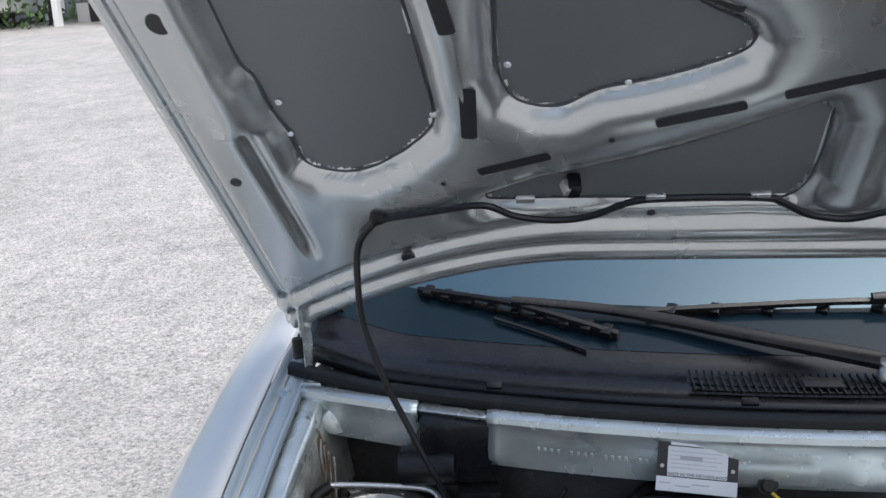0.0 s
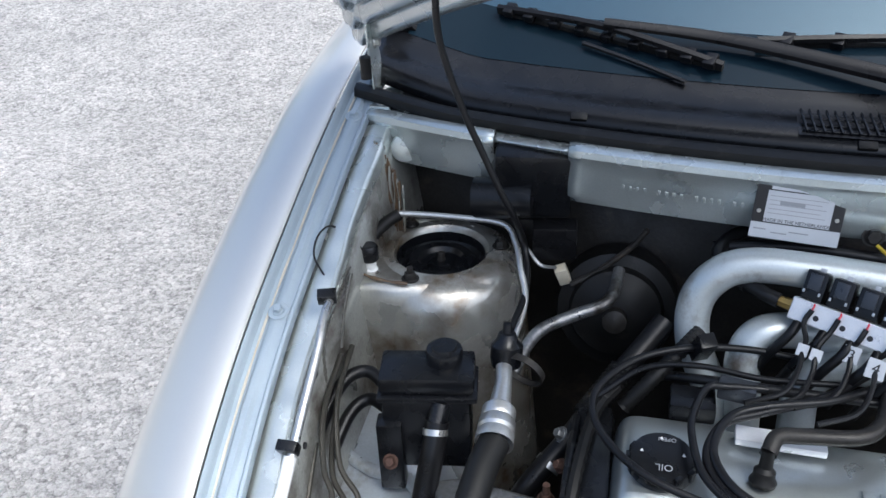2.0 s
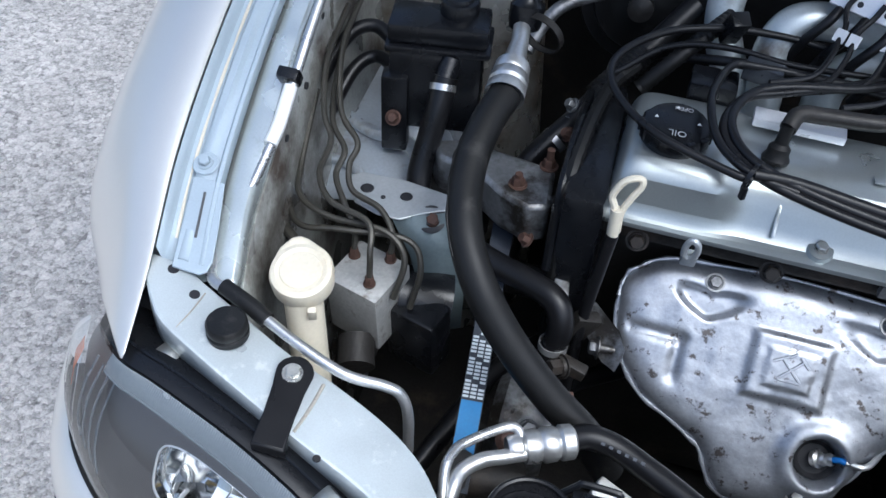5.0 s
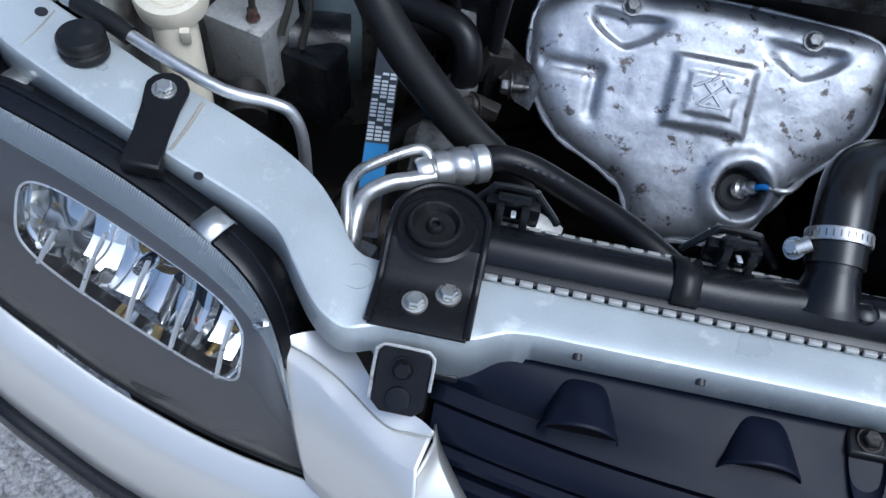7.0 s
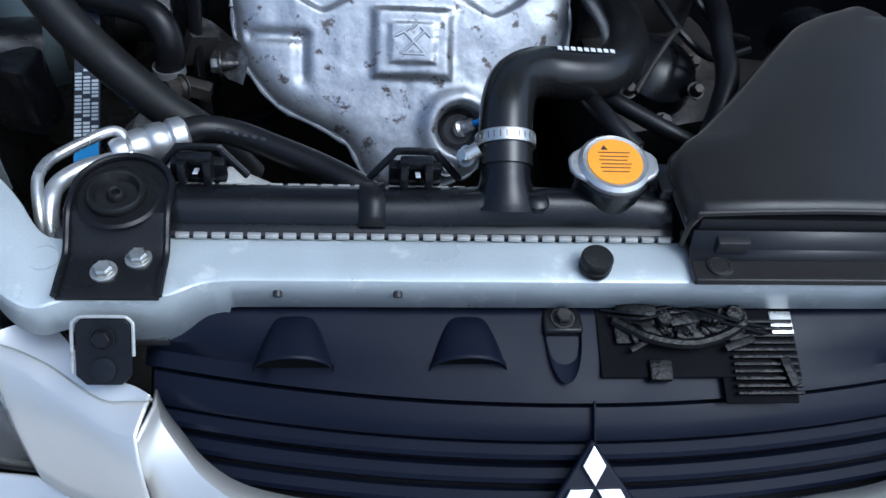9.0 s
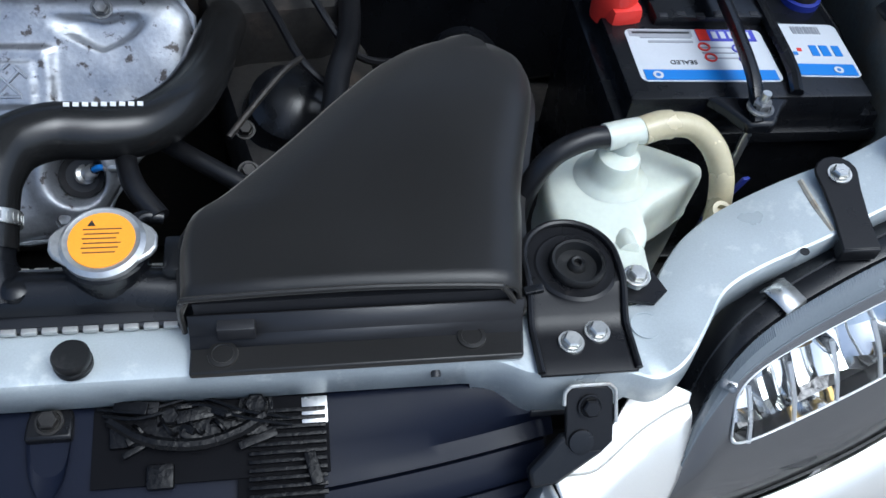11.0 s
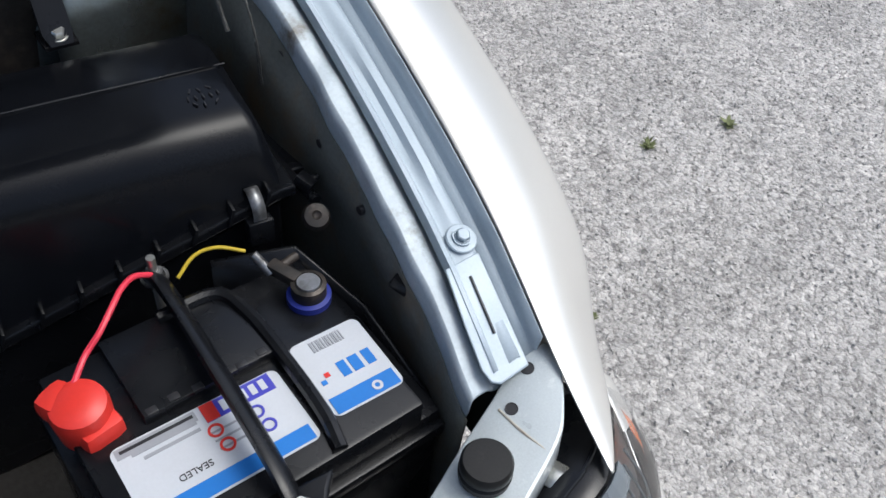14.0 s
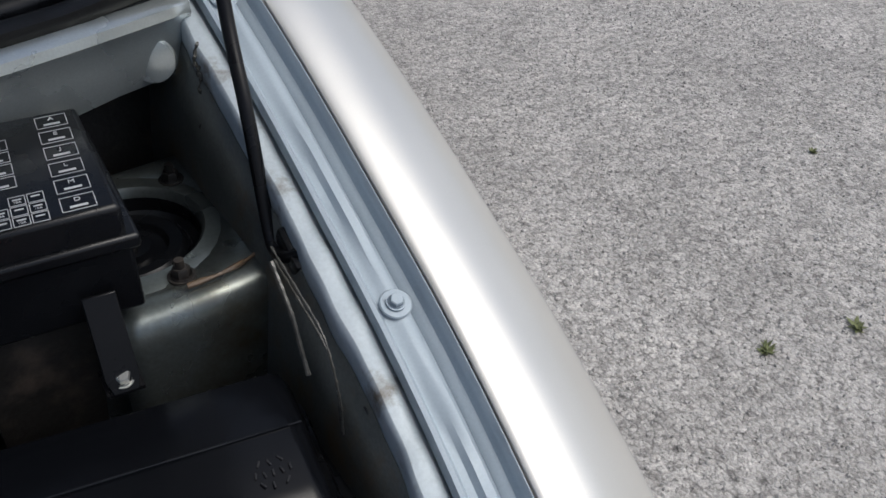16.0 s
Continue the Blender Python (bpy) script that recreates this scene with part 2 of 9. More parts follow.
YELLOWWIRE = mat("yellow_wire", (0.55, 0.40, 0.03), 0.4, 0, 0.08, 40, 300, 0.0, 0.05)
BLUE = mat("blue_ring", (0.02, 0.03, 0.22), 0.4, 0, 0.05, 40, 300, 0.0, 0.05)
ORANGE = mat("orange_label", (0.90, 0.34, 0.02), 0.4, 0, 0.05, 60, 600, 0.02, 0.05)
AMBER = mat("amber_lamp", (0.80, 0.20, 0.03), 0.2, 0, 0.08, 60, 300, 0.0, 0.05)
BRASS = mat("brass", (0.55, 0.38, 0.13), 0.35, 0.9, 0.1, 60, 300, 0.03, 0.1)
SOLENOID = mat("dark_plate", (0.06, 0.065, 0.075), 0.35, 0.6, 0.1, 60, 300, 0.02, 0.1)
BELT = mat("belt_print", (0.55, 0.60, 0.62), 0.5, 0, 0.1, 60, 300, 0.02, 0.1)
BELTBLUE = mat("belt_blue", (0.02, 0.16, 0.38), 0.5, 0, 0.1, 60, 300, 0.02, 0.1)
BELTBACK = mat("belt_back", (0.022, 0.028, 0.04), 0.5, 0, 0.1, 60, 300, 0.02, 0.1)
PALETUBE = mat("pale_hose", (0.62, 0.55, 0.36), 0.25, 0, 0.08, 30, 300, 0.02, 0.06, trans=0.25, sss=0.1)
BEADGREY = mat("grey_sealer", (0.085, 0.082, 0.072), 0.22, 0, 0.3, 60, 300, 0.2, 0.1)
SEALER = mat("seam_sealer", (0.13, 0.088, 0.055), 0.16, 0, 0.3, 60, 300, 0.2, 0.1)
FRIT = mat("frit_band", (0.006, 0.013, 0.020), 0.12, 0, 0.05, 20, 300, 0.0, 0.03, spec=0.22)
DASH = mat("dashboard", (0.05, 0.055, 0.06), 0.6, 0, 0.1, 20, 300, 0.05, 0.1)
SEAT = mat("seat_cloth", (0.16, 0.20, 0.23), 0.8, 0, 0.1, 20, 300, 0.1, 0.1)
WEED = mat("weed_leaf", (0.17, 0.19, 0.08), 0.6, 0, 0.3, 60, 300, 0.05, 0.1)
HEDGE = mat("hedge_leaf", (0.07, 0.12, 0.04), 0.6, 0, 0.35, 3, 60, 0.05, 0.1)
CONCRETE = mat("wall_render", (0.45, 0.44, 0.42), 0.8, 0, 0.15, 3, 60, 0.2, 0.1)
GLASSY = clear_mat("lamp_glass", (0.93, 0.94, 0.95), 0.03)
RIBGLASS = clear_mat("ribbed_clear_plastic", (0.72, 0.76, 0.80), 0.22, 0.10)
# The blue gloss colour puts blue sky into the reflection; grip strengthens it.
SCREEN = clear_mat("windscreen_glass", (0.20, 0.52, 0.62), 0.02, 0.15, (0.72, 0.90, 1.0))


def ground_mat():
    """Worn pale asphalt: small mixed stones, dark pits, broad dusty and stained patches."""
    m = bpy.data.materials.new("worn_asphalt")
    m.use_nodes = True
    n, l = m.node_tree.nodes, m.node_tree.links
    b = n["Principled BSDF"]
    co = n.new("ShaderNodeTexCoord")

    def noise(scale, detail, rough=0.6):
        t = n.new("ShaderNodeTexNoise")
        t.inputs["Scale"].default_value, t.inputs["Detail"].default_value, t.inputs["Roughness"].default_value = scale, detail, rough
        l.new(co.outputs["Object"], t.inputs["Vector"])
        return t.outputs["Fac"]

    def remap(v, a0, a1, b0, b1):
        t = n.new("ShaderNodeMapRange")
        for k, x in (("From Min", a0), ("From Max", a1), ("To Min", b0), ("To Max", b1)):
            t.inputs[k].default_value = x
        l.new(v, t.inputs["Value"])
        return t.outputs[0]

    def both(kind, u, v):
        t = n.new("ShaderNodeMath")
        t.operation = kind
        for k, x in enumerate((u, v)):
            if isinstance(x, float):
                t.inputs[k].default_value = x
            else:
                l.new(x, t.inputs[k])
        return t.outputs[0]

    def stones(scale):
        """Broken stones: each one's own tone, and how far from its middle."""
        t = n.new("ShaderNodeTexVoronoi")
        t.inputs["Scale"].default_value, t.inputs["Randomness"].default_value = scale, 1.0
        l.new(warp.outputs[0], t.inputs["Vector"])
        tone = n.new("ShaderNodeSeparateColor")
        l.new(t.outputs["Color"], tone.inputs[0])
        return tone.outputs[0], t.outputs["Distance"]

    wob, warp = n.new("ShaderNodeTexNoise"), n.new("ShaderNodeVectorMath")
    wob.inputs["Scale"].default_value, wob.inputs["Detail"].default_value = 60, 2.0
    l.new(co.outputs["Object"], wob.inputs["Vector"])
    warp.operation = "MULTIPLY_ADD"
    warp.inputs[1].default_value = (0.012, 0.012, 0.012)
    l.new(wob.outputs["Color"], warp.inputs[0])
    l.new(co.outputs["Object"], warp.inputs[2])
    tone_a, far_a = stones(74)
    tone_b, far_b = stones(150)
    grain, clump, pits, patch, stain = noise(150, 4, 0.7), noise(26, 4), noise(42, 3, 0.6), noise(1.4, 6), noise(6, 5)
    value = both("ADD", both("MULTIPLY", tone_a, 0.30), both("MULTIPLY", tone_b, 0.18))
    value = both("ADD", value, both("ADD", both("MULTIPLY", grain, 0.62), both("MULTIPLY", clump, 0.34)))
    ramp = n.new("ShaderNodeValToRGB")
    e = ramp.color_ramp.elements
    e[0].position, e[0].color = 0.45, (0.209, 0.198, 0.185, 1)
    e[1].position, e[1].color = 0.98, (0.616, 0.591, 0.556, 1)
    mid = e.new(0.70)
    mid.color = (0.424, 0.407, 0.382, 1)
    l.new(value, ramp.inputs[0])
    tone = both("MULTIPLY", both("MULTIPLY", remap(pits, 0.32, 0.43, 0.55, 1.0), remap(far_a, 0.62, 0.9, 1.0, 0.62)), remap(patch, 0.3, 0.7, 0.86, 1.12))
    tone = both("MULTIPLY", tone, remap(stain, 0.28, 0.60, 0.84, 1.06))
    mix = n.new("ShaderNodeMix")
    mix.data_type, mix.blend_type = "RGBA", "MULTIPLY"
    mix.inputs[0].default_value = 1.0
    l.new(ramp.outputs[0], mix.inputs[6])
    l.new(tone, mix.inputs[7])
    l.new(mix.outputs[2], b.inputs["Base Color"])
    b.inputs["Roughness"].default_value = 0.85
    relief = n.new("ShaderNodeBump")
    relief.inputs["Strength"].default_value, relief.inputs["Distance"].default_value = 1.0, 0.006
    bulge = both("SUBTRACT", both("MULTIPLY", tone_a, 0.55), both("MULTIPLY", far_a, 0.9))
    bulge = both("ADD", bulge, both("SUBTRACT", both("MULTIPLY", tone_b, 0.35), both("MULTIPLY", far_b, 0.45)))
    l.new(both("ADD", bulge, both("ADD", both("MULTIPLY", grain, 0.35), both("MULTIPLY", pits, 0.7))), relief.inputs["Height"])
    l.new(relief.outputs["Normal"], b.inputs["Normal"])
    return m


ASPHALT = ground_mat()


# ---- shapes ----
def V(*p):
    return Vector(p)


def thing(name, label, category, at=(0, 0, 0), group="", kind=""):
    ob = new(name)
    ob.location = at
    ob.empty_display_size = 0.02
    tagged(ob, label, category, group, kind)
    return ob


def part(name, bm, material, parent=None, label="", solid=0.0, bevel=0.0, sub=0, angle=38, flat=False, seg=2):
    """One mesh object out of a bmesh in world places, under its thing or part."""
    bmesh.ops.recalc_face_normals(bm, faces=bm.faces)
    me = bpy.data.meshes.new(name)
    bm.to_mesh(me)
    bm.free()
    if not flat:
        me.shade_smooth()
        me.set_sharp_from_angle(angle=radians(angle))
    me.materials.append(material)
    ob = new(name, me)
    if parent:
        ob.parent = parent
        if parent.data is None:
            ob.matrix_parent_inverse = Matrix.Translation(-Vector(parent.location))
    if label:
        tagged(ob, label)
    if solid:
        mo = ob.modifiers.new("solid", "SOLIDIFY")
        mo.thickness, mo.offset = solid, -1.0
    if bevel:
        mo = ob.modifiers.new("bevel", "BEVEL")
        mo.width, mo.segments, mo.limit_method, mo.angle_limit = bevel, seg, "ANGLE", radians(32)
        mo.harden_normals = False
    if sub:
        mo = ob.modifiers.new("sub", "SUBSURF")
        mo.levels = mo.render_levels = sub
    return ob


def B():
    return bmesh.new()


def turn(axis):
    """Rotation that brings z to the axis."""
    return Vector((0, 0, 1)).rotation_difference(Vector(axis).normalized()).to_matrix().to_4x4()


def block(bm, c, size, rot=(0, 0, 0), bev=0.0):
    m = Matrix.Translation(c) @ Euler([radians(a) for a in rot]).to_matrix().to_4x4() @ Matrix.Diagonal((*size, 1))
    made = bmesh.ops.create_cube(bm, size=1.0, matrix=m)["verts"]
    if bev:
        edges = list({e for v in made for e in v.link_edges})
        bmesh.ops.bevel(bm, geom=edges, offset=bev, segments=2, affect="EDGES", profile=0.6)
    return bm


def rod(bm, a, b, r, r2=None, seg=16):
    a, b = Vector(a), Vector(b)
    m = Matrix.Translation((a + b) / 2) @ turn(b - a)
    bmesh.ops.create_cone(bm, cap_ends=True, segments=seg, radius1=r, radius2=r if r2 is None else r2, depth=(b - a).length, matrix=m)
    return bm


def lathe(bm, profile, at, axis=(0, 0, 1), seg=28):
    """A turned shape: rows of radius and height."""
    m = Matrix.Translation(at) @ turn(axis)
    rings = []
    for r, h in profile:
        if r < 1e-5:
            rings.append([bm.verts.new(m @ V(0, 0, h))])
        else:
            rings.append([bm.verts.new(m @ V(r * math.cos(2 * math.pi * k / seg), r * math.sin(2 * math.pi * k / seg), h)) for k in range(seg)])
    for p, q in zip(rings[:-1], rings[1:]):
        for k in range(seg):
            j = (k + 1) % seg
            a = [p[0]] if len(p) == 1 else [p[k], p[j]]
            b = [q[0]] if len(q) == 1 else [q[j], q[k]]
            if len(a) + len(b) > 2:
                bm.faces.new(a + b)
    return bm


def curve(pts, per=8):
    """A smooth line through the points."""
    p = [Vector(q) for q in pts]
    if len(p) < 3:
        return p
    p = [2 * p[0] - p[1]] + p + [2 * p[-1] - p[-2]]
    out = []
    for a, b, c, d in zip(p, p[1:], p[2:], p[3:]):
        for k in range(per):
            t = k / per
            out.append(0.5 * ((2 * b) + (c - a) * t + (2 * a - 5 * b + 4 * c - d) * t * t + (3 * b - a - 3 * c + d) * t ** 3))
    return out + [p[-2]]


def tube(bm, pts, r, seg=10, per=8, caps=True, rib=0.0, ribs=2, squash=1.0):
    """A hose, pipe or wire through the points; rib: ridges of that height, every so many steps."""
    line = curve(pts, per)
    side = None
    rings = []
    for k, p in enumerate(line):
        d = (line[min(k + 1, len(line) - 1)] - line[max(k - 1, 0)]).normalized()
        if side is None:
            side = d.orthogonal().normalized()
        side = (side - d * side.dot(d)).normalized()
        up = d.cross(side)
        rr = r(k / (len(line) - 1)) if callable(r) else r
        rr += rib if rib and k % ribs == 0 else 0
        rings.append([bm.verts.new(p + rr * (math.cos(2 * math.pi * j / seg) * side + squash * math.sin(2 * math.pi * j / seg) * up)) for j in range(seg)])
    for a, b in zip(rings[:-1], rings[1:]):
        for j in range(seg):
            i = (j + 1) % seg
            bm.faces.new((a[j], a[i], b[i], b[j]))
    if caps:
        bm.faces.new(rings[0])
        bm.faces.new(rings[-1])
    return bm


def sheet(bm, rows, close=False):
    """A skin over rows of points."""
    grid = [[bm.verts.new(p) for p in row] for row in rows]
    for a, b in zip(grid[:-1], grid[1:]):
        n = len(a)
        for k in range(n if close else n - 1):
            j = (k + 1) % n
            bm.faces.new((a[k], a[j], b[j], b[k]))
    return bm


def slab(bm, outline, way):
    """A plate: an outline, pushed along way."""
    way = Vector(way)
    top = [bm.verts.new(p) for p in outline]
    low = [bm.verts.new(Vector(p) + way) for p in outline]
    bm.faces.new(top)
    bm.faces.new(low[::-1])
    n = len(top)
    for k in range(n):
        j = (k + 1) % n
        bm.faces.new((top[k], low[k], low[j], top[j]))
    return bm


def bolt_shape(bm, at, axis=(0, 0, 1), r=0.0065, tall=0.006, washer=1.5):
    at, axis = Vector(at), Vector(axis).normalized()
    rod(bm, at, at + axis * 0.0016, r * washer, seg=22)
    lathe(bm, [(r * 0.98, 0), (r * 1.02, tall * 0.8), (r * 0.85, tall), (0, tall)], at + axis * 0.0015, axis, 6)
    lathe(bm, [(r * 1.2, 0), (r * 1.1, tall * 0.25)], at + axis * 0.0015, axis, 20)
    return bm


def mix3(a, b, t):
    return Vector(a) * (1 - t) + Vector(b) * t


def arc_plate(center, half, front, back_r, n=12):
    """Outline of a plate with straight sides and a round back, in the xy plane."""
    cx, cy = center
    pts = [(cx - half, front), (cx + half, front)]
    for k in range(n + 1):
        a = math.pi * k / n
        pts.append((cx + back_r * math.cos(a), cy + back_r * math.sin(a)))
    return pts


def words(text, size, m, material, parent, name="lettering", depth=0.0002):
    """Lettering as a mesh of its own; m is the pose of its plane."""
    cu = bpy.data.curves.new("words", "FONT")
    cu.body, cu.size, cu.extrude, cu.align_x, cu.align_y = text, size, depth, "CENTER", "CENTER"
    ob = bpy.data.objects.new("words", cu)
    scene.collection.objects.link(ob)
    bpy.context.view_layer.update()
    me = bpy.data.meshes.new_from_object(ob)
    bpy.data.objects.remove(ob)
    bm = B()
    bm.from_mesh(me)
    bpy.data.meshes.remove(me)
    bm.transform(m)
    return part(name, bm, material, parent, flat=True)


def frame_of(at, right, up):
    """The pose of a plane from its middle, its right and its up."""
    r = Vector(right).normalized()
    u = (Vector(up) - r * Vector(up).dot(r)).normalized()
    n = r.cross(u)
    return Matrix(((r.x, u.x, n.x, at[0]), (r.y, u.y, n.y, at[1]), (r.z, u.z, n.z, at[2]), (0, 0, 0, 1)))


def plate_on(bm, m, x0, x1, y0, y1, thick=0.0006, lift=0.0):
    """A thin rectangle on the plane of m."""
    pts = [m @ V(x, y, lift + thick) for x, y in ((x0, y0), (x1, y0), (x1, y1), (x0, y1))]
    return slab(bm, pts, (m.to_3x3() @ V(0, 0, -thick)))


# ---- the yard ----
bm = B()
xs = [-400, -60, -12, -4, 4, 12, 60, 400]
sheet(bm, [[V(x, y, 0.13 * min(max(y - 3, 0), 19)) for x in xs] for y in (-400, -60, -12, -4, 3, 12, 22, 60, 400)])
tagged(part("ground", bm, ASPHALT), "pale worn asphalt with loose grey gravel and cracks", "ground", kind="structure")

rng = random.Random(4)
bm = B()
for k in range(26000):
    x, y = rng.uniform(0.9, 3.4), rng.uniform(-0.6, 2.6)
    if k % 4 == 0:
        x, y = rng.uniform(-3.2, -0.9), rng.uniform(-0.4, 2.6)
    r = 0.0022 + 0.0045 * rng.random() ** 2.2
    m = Matrix.Translation((x, y, r * 0.35)) @ Euler((rng.random() * 6, rng.random() * 6, rng.random() * 6)).to_matrix().to_4x4() @ Matrix.Diagonal((r, r * rng.uniform(0.6, 1), r * rng.uniform(0.45, 0.8), 1))
    vs = [bm.verts.new(m @ V(*p)) for p in ((1, 0, 0), (-1, 0, 0), (0, 1, 0), (0, -1, 0), (0, 0, 1), (0, 0, -1))]
    for a, b, c in ((0, 2, 4), (2, 1, 4), (1, 3, 4), (3, 0, 4), (2, 0, 5), (1, 2, 5), (3, 1, 5), (0, 3, 5)):
        bm.faces.new((vs[a], vs[b], vs[c]))
GRIT = mat("loose_grit", (0.30, 0.29, 0.275), 0.85, 0, 0.25, 55, 300, 0.2, 0.05, island=0.9)
tagged(part("gravel", bm, GRIT, flat=True), "loose grey gravel chips scattered on the asphalt", "gravel", kind="stuff")


def weed(at, size, seed):
    r = random.Random(seed)
    ob = thing("weed", "small dry green weed growing through the gravel", "weed", at, "weeds in the gravel")
    bm = B()
    for k in range(46):
        a, tilt, long = r.uniform(0, 6.28), r.uniform(0.5, 1.45), size * r.uniform(0.4, 1.0)
        base = V(*at) + V(r.uniform(-1, 1), r.uniform(-1, 1), 0) * size * 0.35
        d = V(math.cos(a) * math.sin(tilt), math.sin(a) * math.sin(tilt), math.cos(tilt))
        side = d.cross(V(0, 0, 1)).normalized() * long * 0.16
        tip, mid = base + d * long - V(0, 0, long * 0.02), base + d * long * 0.5
        bm.faces.new([bm.verts.new(p) for p in (base, mid + side, tip, mid - side)])
    part("leaves", bm, WEED, ob, flat=True)


for k, (x, y, s) in enumerate(((2.095, 0.745, 0.030), (1.858, 0.801, 0.028), (1.36, 0.50, 0.022), (2.62, 1.30, 0.02))):
    weed((x, y, 0), s, k)

# far edge of the yard: hedge, shed with a post and red bin, a parked white van
rng = random.Random(9)
bm = B()
for k in range(5200):
    x, y, z = rng.uniform(-26, -9.2), 20 + rng.uniform(-0.9, 2.0), rng.uniform(0.02, 3.4) * rng.uniform(0.6, 1.0)
    m = Matrix.Translation((x, y - 0.25 * math.sin(x * 2.1) * math.sin(z * 3), z)) @ Euler((rng.random() * 6, rng.random() * 6, rng.random() * 6)).to_matrix().to_4x4()
    s = rng.uniform(0.05, 0.16)
    bm.faces.new([bm.verts.new(m @ (V(*p) * s)) for p in ((1, 0, 0), (0, 0.5, 0.1), (-1, 0, 0), (0, -0.5, 0.1))])
hedge = thing("hedge", "dense green leafy hedge along the far yard edge", "hedge", (-17, 20, 0))
part("foliage", bm, HEDGE, hedge, flat=True)
bm = B()
for k in range(16):
    rod(bm, (-25.5 + k * 1.05, 20.6, 0), (-25.3 + k * 1.05, 20.7, 2.4), 0.05, 0.02, 8)
part("stems", bm, GRIME, hedge)
shed = thing("shed", "open grey shed with shelves behind a white post", "shed", (-9, 20.5, 0))
part("back_wall", block(B(), (-8.3, 22.5, 1.5), (3.4, 0.15, 3.0)), CONCRETE, shed)
part("side_wall", block(B(), (-6.65, 21.3, 1.5), (0.15, 2.6, 3.0)), CONCRETE, shed)
part("roof", block(B(), (-8.3, 21.2, 3.06), (3.9, 3.2, 0.12), (3, 0, 0)), CONCRETE, shed)
part("post", block(B(), (-9.55, 20.1, 1.5), (0.16, 0.16, 3.0)), WHITE, shed, "white painted post")
for z in (0.5, 1.1, 1.7):
    part("shelf", block(B(), (-8.3, 22.1, z), (3.0, 0.6, 0.04)), CASTALU, shed)
rng = random.Random(2)
for k in range(9):
    s = rng.uniform(0.18, 0.34)
    ob = thing("crate", "dull stored box inside the open shed", "box", (-9.3 + 0.3 * k, 21.0 + 0.05 * (k % 3), 0), "boxes in the shed")
    part("body", block(B(), (-9.3 + 0.3 * k, 21.0 + 0.05 * (k % 3), s * 0.9), (s, s, s * 1.8), (0, 0, 12 * k), 0.02), (CONCRETE, GRIME, CASTALU)[k % 3], ob)
bin_ = thing("bin", "red plastic bin standing beside the shed", "bin", (-7.95, 20.0, 0))
part("body", lathe(B(), [(0.0, 0), (0.17, 0), (0.22, 0.75), (0.0, 0.75)], (-7.95, 20.0, 0)), RED, bin_)
part("lid", lathe(B(), [(0.24, 0.74), (0.24, 0.78), (0.1, 0.85), (0, 0.85)], (-7.95, 20.0, 0)), RED, bin_)
van = thing("van", "white van parked at the far side", "van", (-11.2, 16, 0))
part("body", block(B(), (-12.2, 15.8, 1.25), (1.9, 4.2, 1.7), (0, 0, 0), 0.12), WHITE, van)
part("bumper", block(B(), (-12.2, 13.65, 0.5), (1.86, 0.18, 0.22), (0, 0, 0), 0.04), RUBBER, van, "dark plastic bumper")
for y in (14.4, 17.1):
    wheel = part("wheel", lathe(B(), [(0.2, -0.1), (0.32, -0.1), (0.34, -0.06), (0.34, 0.06), (0.32, 0.1), (0.2, 0.1)], (-11.4, y, 0.34), (1, 0, 0)), RUBBER, van)
    part("rim", lathe(B(), [(0.0, 0.05), (0.19, 0.08), (0.21, 0.1)], (-11.4, y, 0.34), (1, 0, 0)), ALU, wheel)
    part("wheel", lathe(B(), [(0.2, -0.1), (0.32, -0.1), (0.34, -0.06), (0.34, 0.06), (0.32, 0.1), (0.2, 0.1)], (-13.0, y, 0.34), (1, 0, 0)), RUBBER, van)

for ob in [o for o in scene.objects if o.parent is None and o.name.split(".")[0] in ("hedge", "shed", "crate", "bin", "van")]:
    ob.location += V(-3.4, 4.8, 2.25) if ob == van else V(-4.1 if ob == hedge else -3.75, 0, 2.2)

# ---- the car body ----
car = thing("car", "silver hatchback with its hood open, parked on asphalt", "car")


# inner edge of the front wing: y, half width, height
EDGE = [(0.024, 0.689, 0.762), (0.10, 0.703, 0.790), (0.164, 0.718, 0.815), (0.22, 0.730, 0.837), (0.30, 0.741, 0.868), (0.39, 0.750, 0.902),
        (0.47, 0.754, 0.934), (0.56, 0.756, 0.968), (0.66, 0.758, 1.005), (0.76, 0.758, 1.040), (0.90, 0.757, 1.082), (1.10, 0.752, 1.12)]
SKIN = [(0, 0), (0.010, 0.003), (0.028, 0.002), (0.044, -0.003), (0.056, -0.009), (0.0635, -0.016), (0.0700, -0.028), (0.0775, -0.046), (0.0865, -0.072), (0.095, -0.104),
        (0.103, -0.150), (0.109, -0.21), (0.112, -0.28), (0.108, -0.36)]
# the same section over the wheel, where the wing is fuller
FULL = [(0, 0), (0.010, 0.003), (0.028, 0.002), (0.044, -0.003), (0.057, -0.0105), (0.072, -0.0185), (0.087, -0.028), (0.100, -0.039), (0.110, -0.055), (0.119, -0.080),
        (0.127, -0.12), (0.134, -0.19), (0.138, -0.27), (0.134, -0.36)]


def edge_at(y):
    rows = curve([V(x, yy, z) for yy, x, z in EDGE], 6)
    for a, b in zip(rows[:-1], rows[1:]):
        if y <= b.y:
            t = (y - a.y) / (b.y - a.y)
            return a.x + (b.x - a.x) * t, a.z + (b.z - a.z) * t
    return rows[-1].x, rows[-1].z


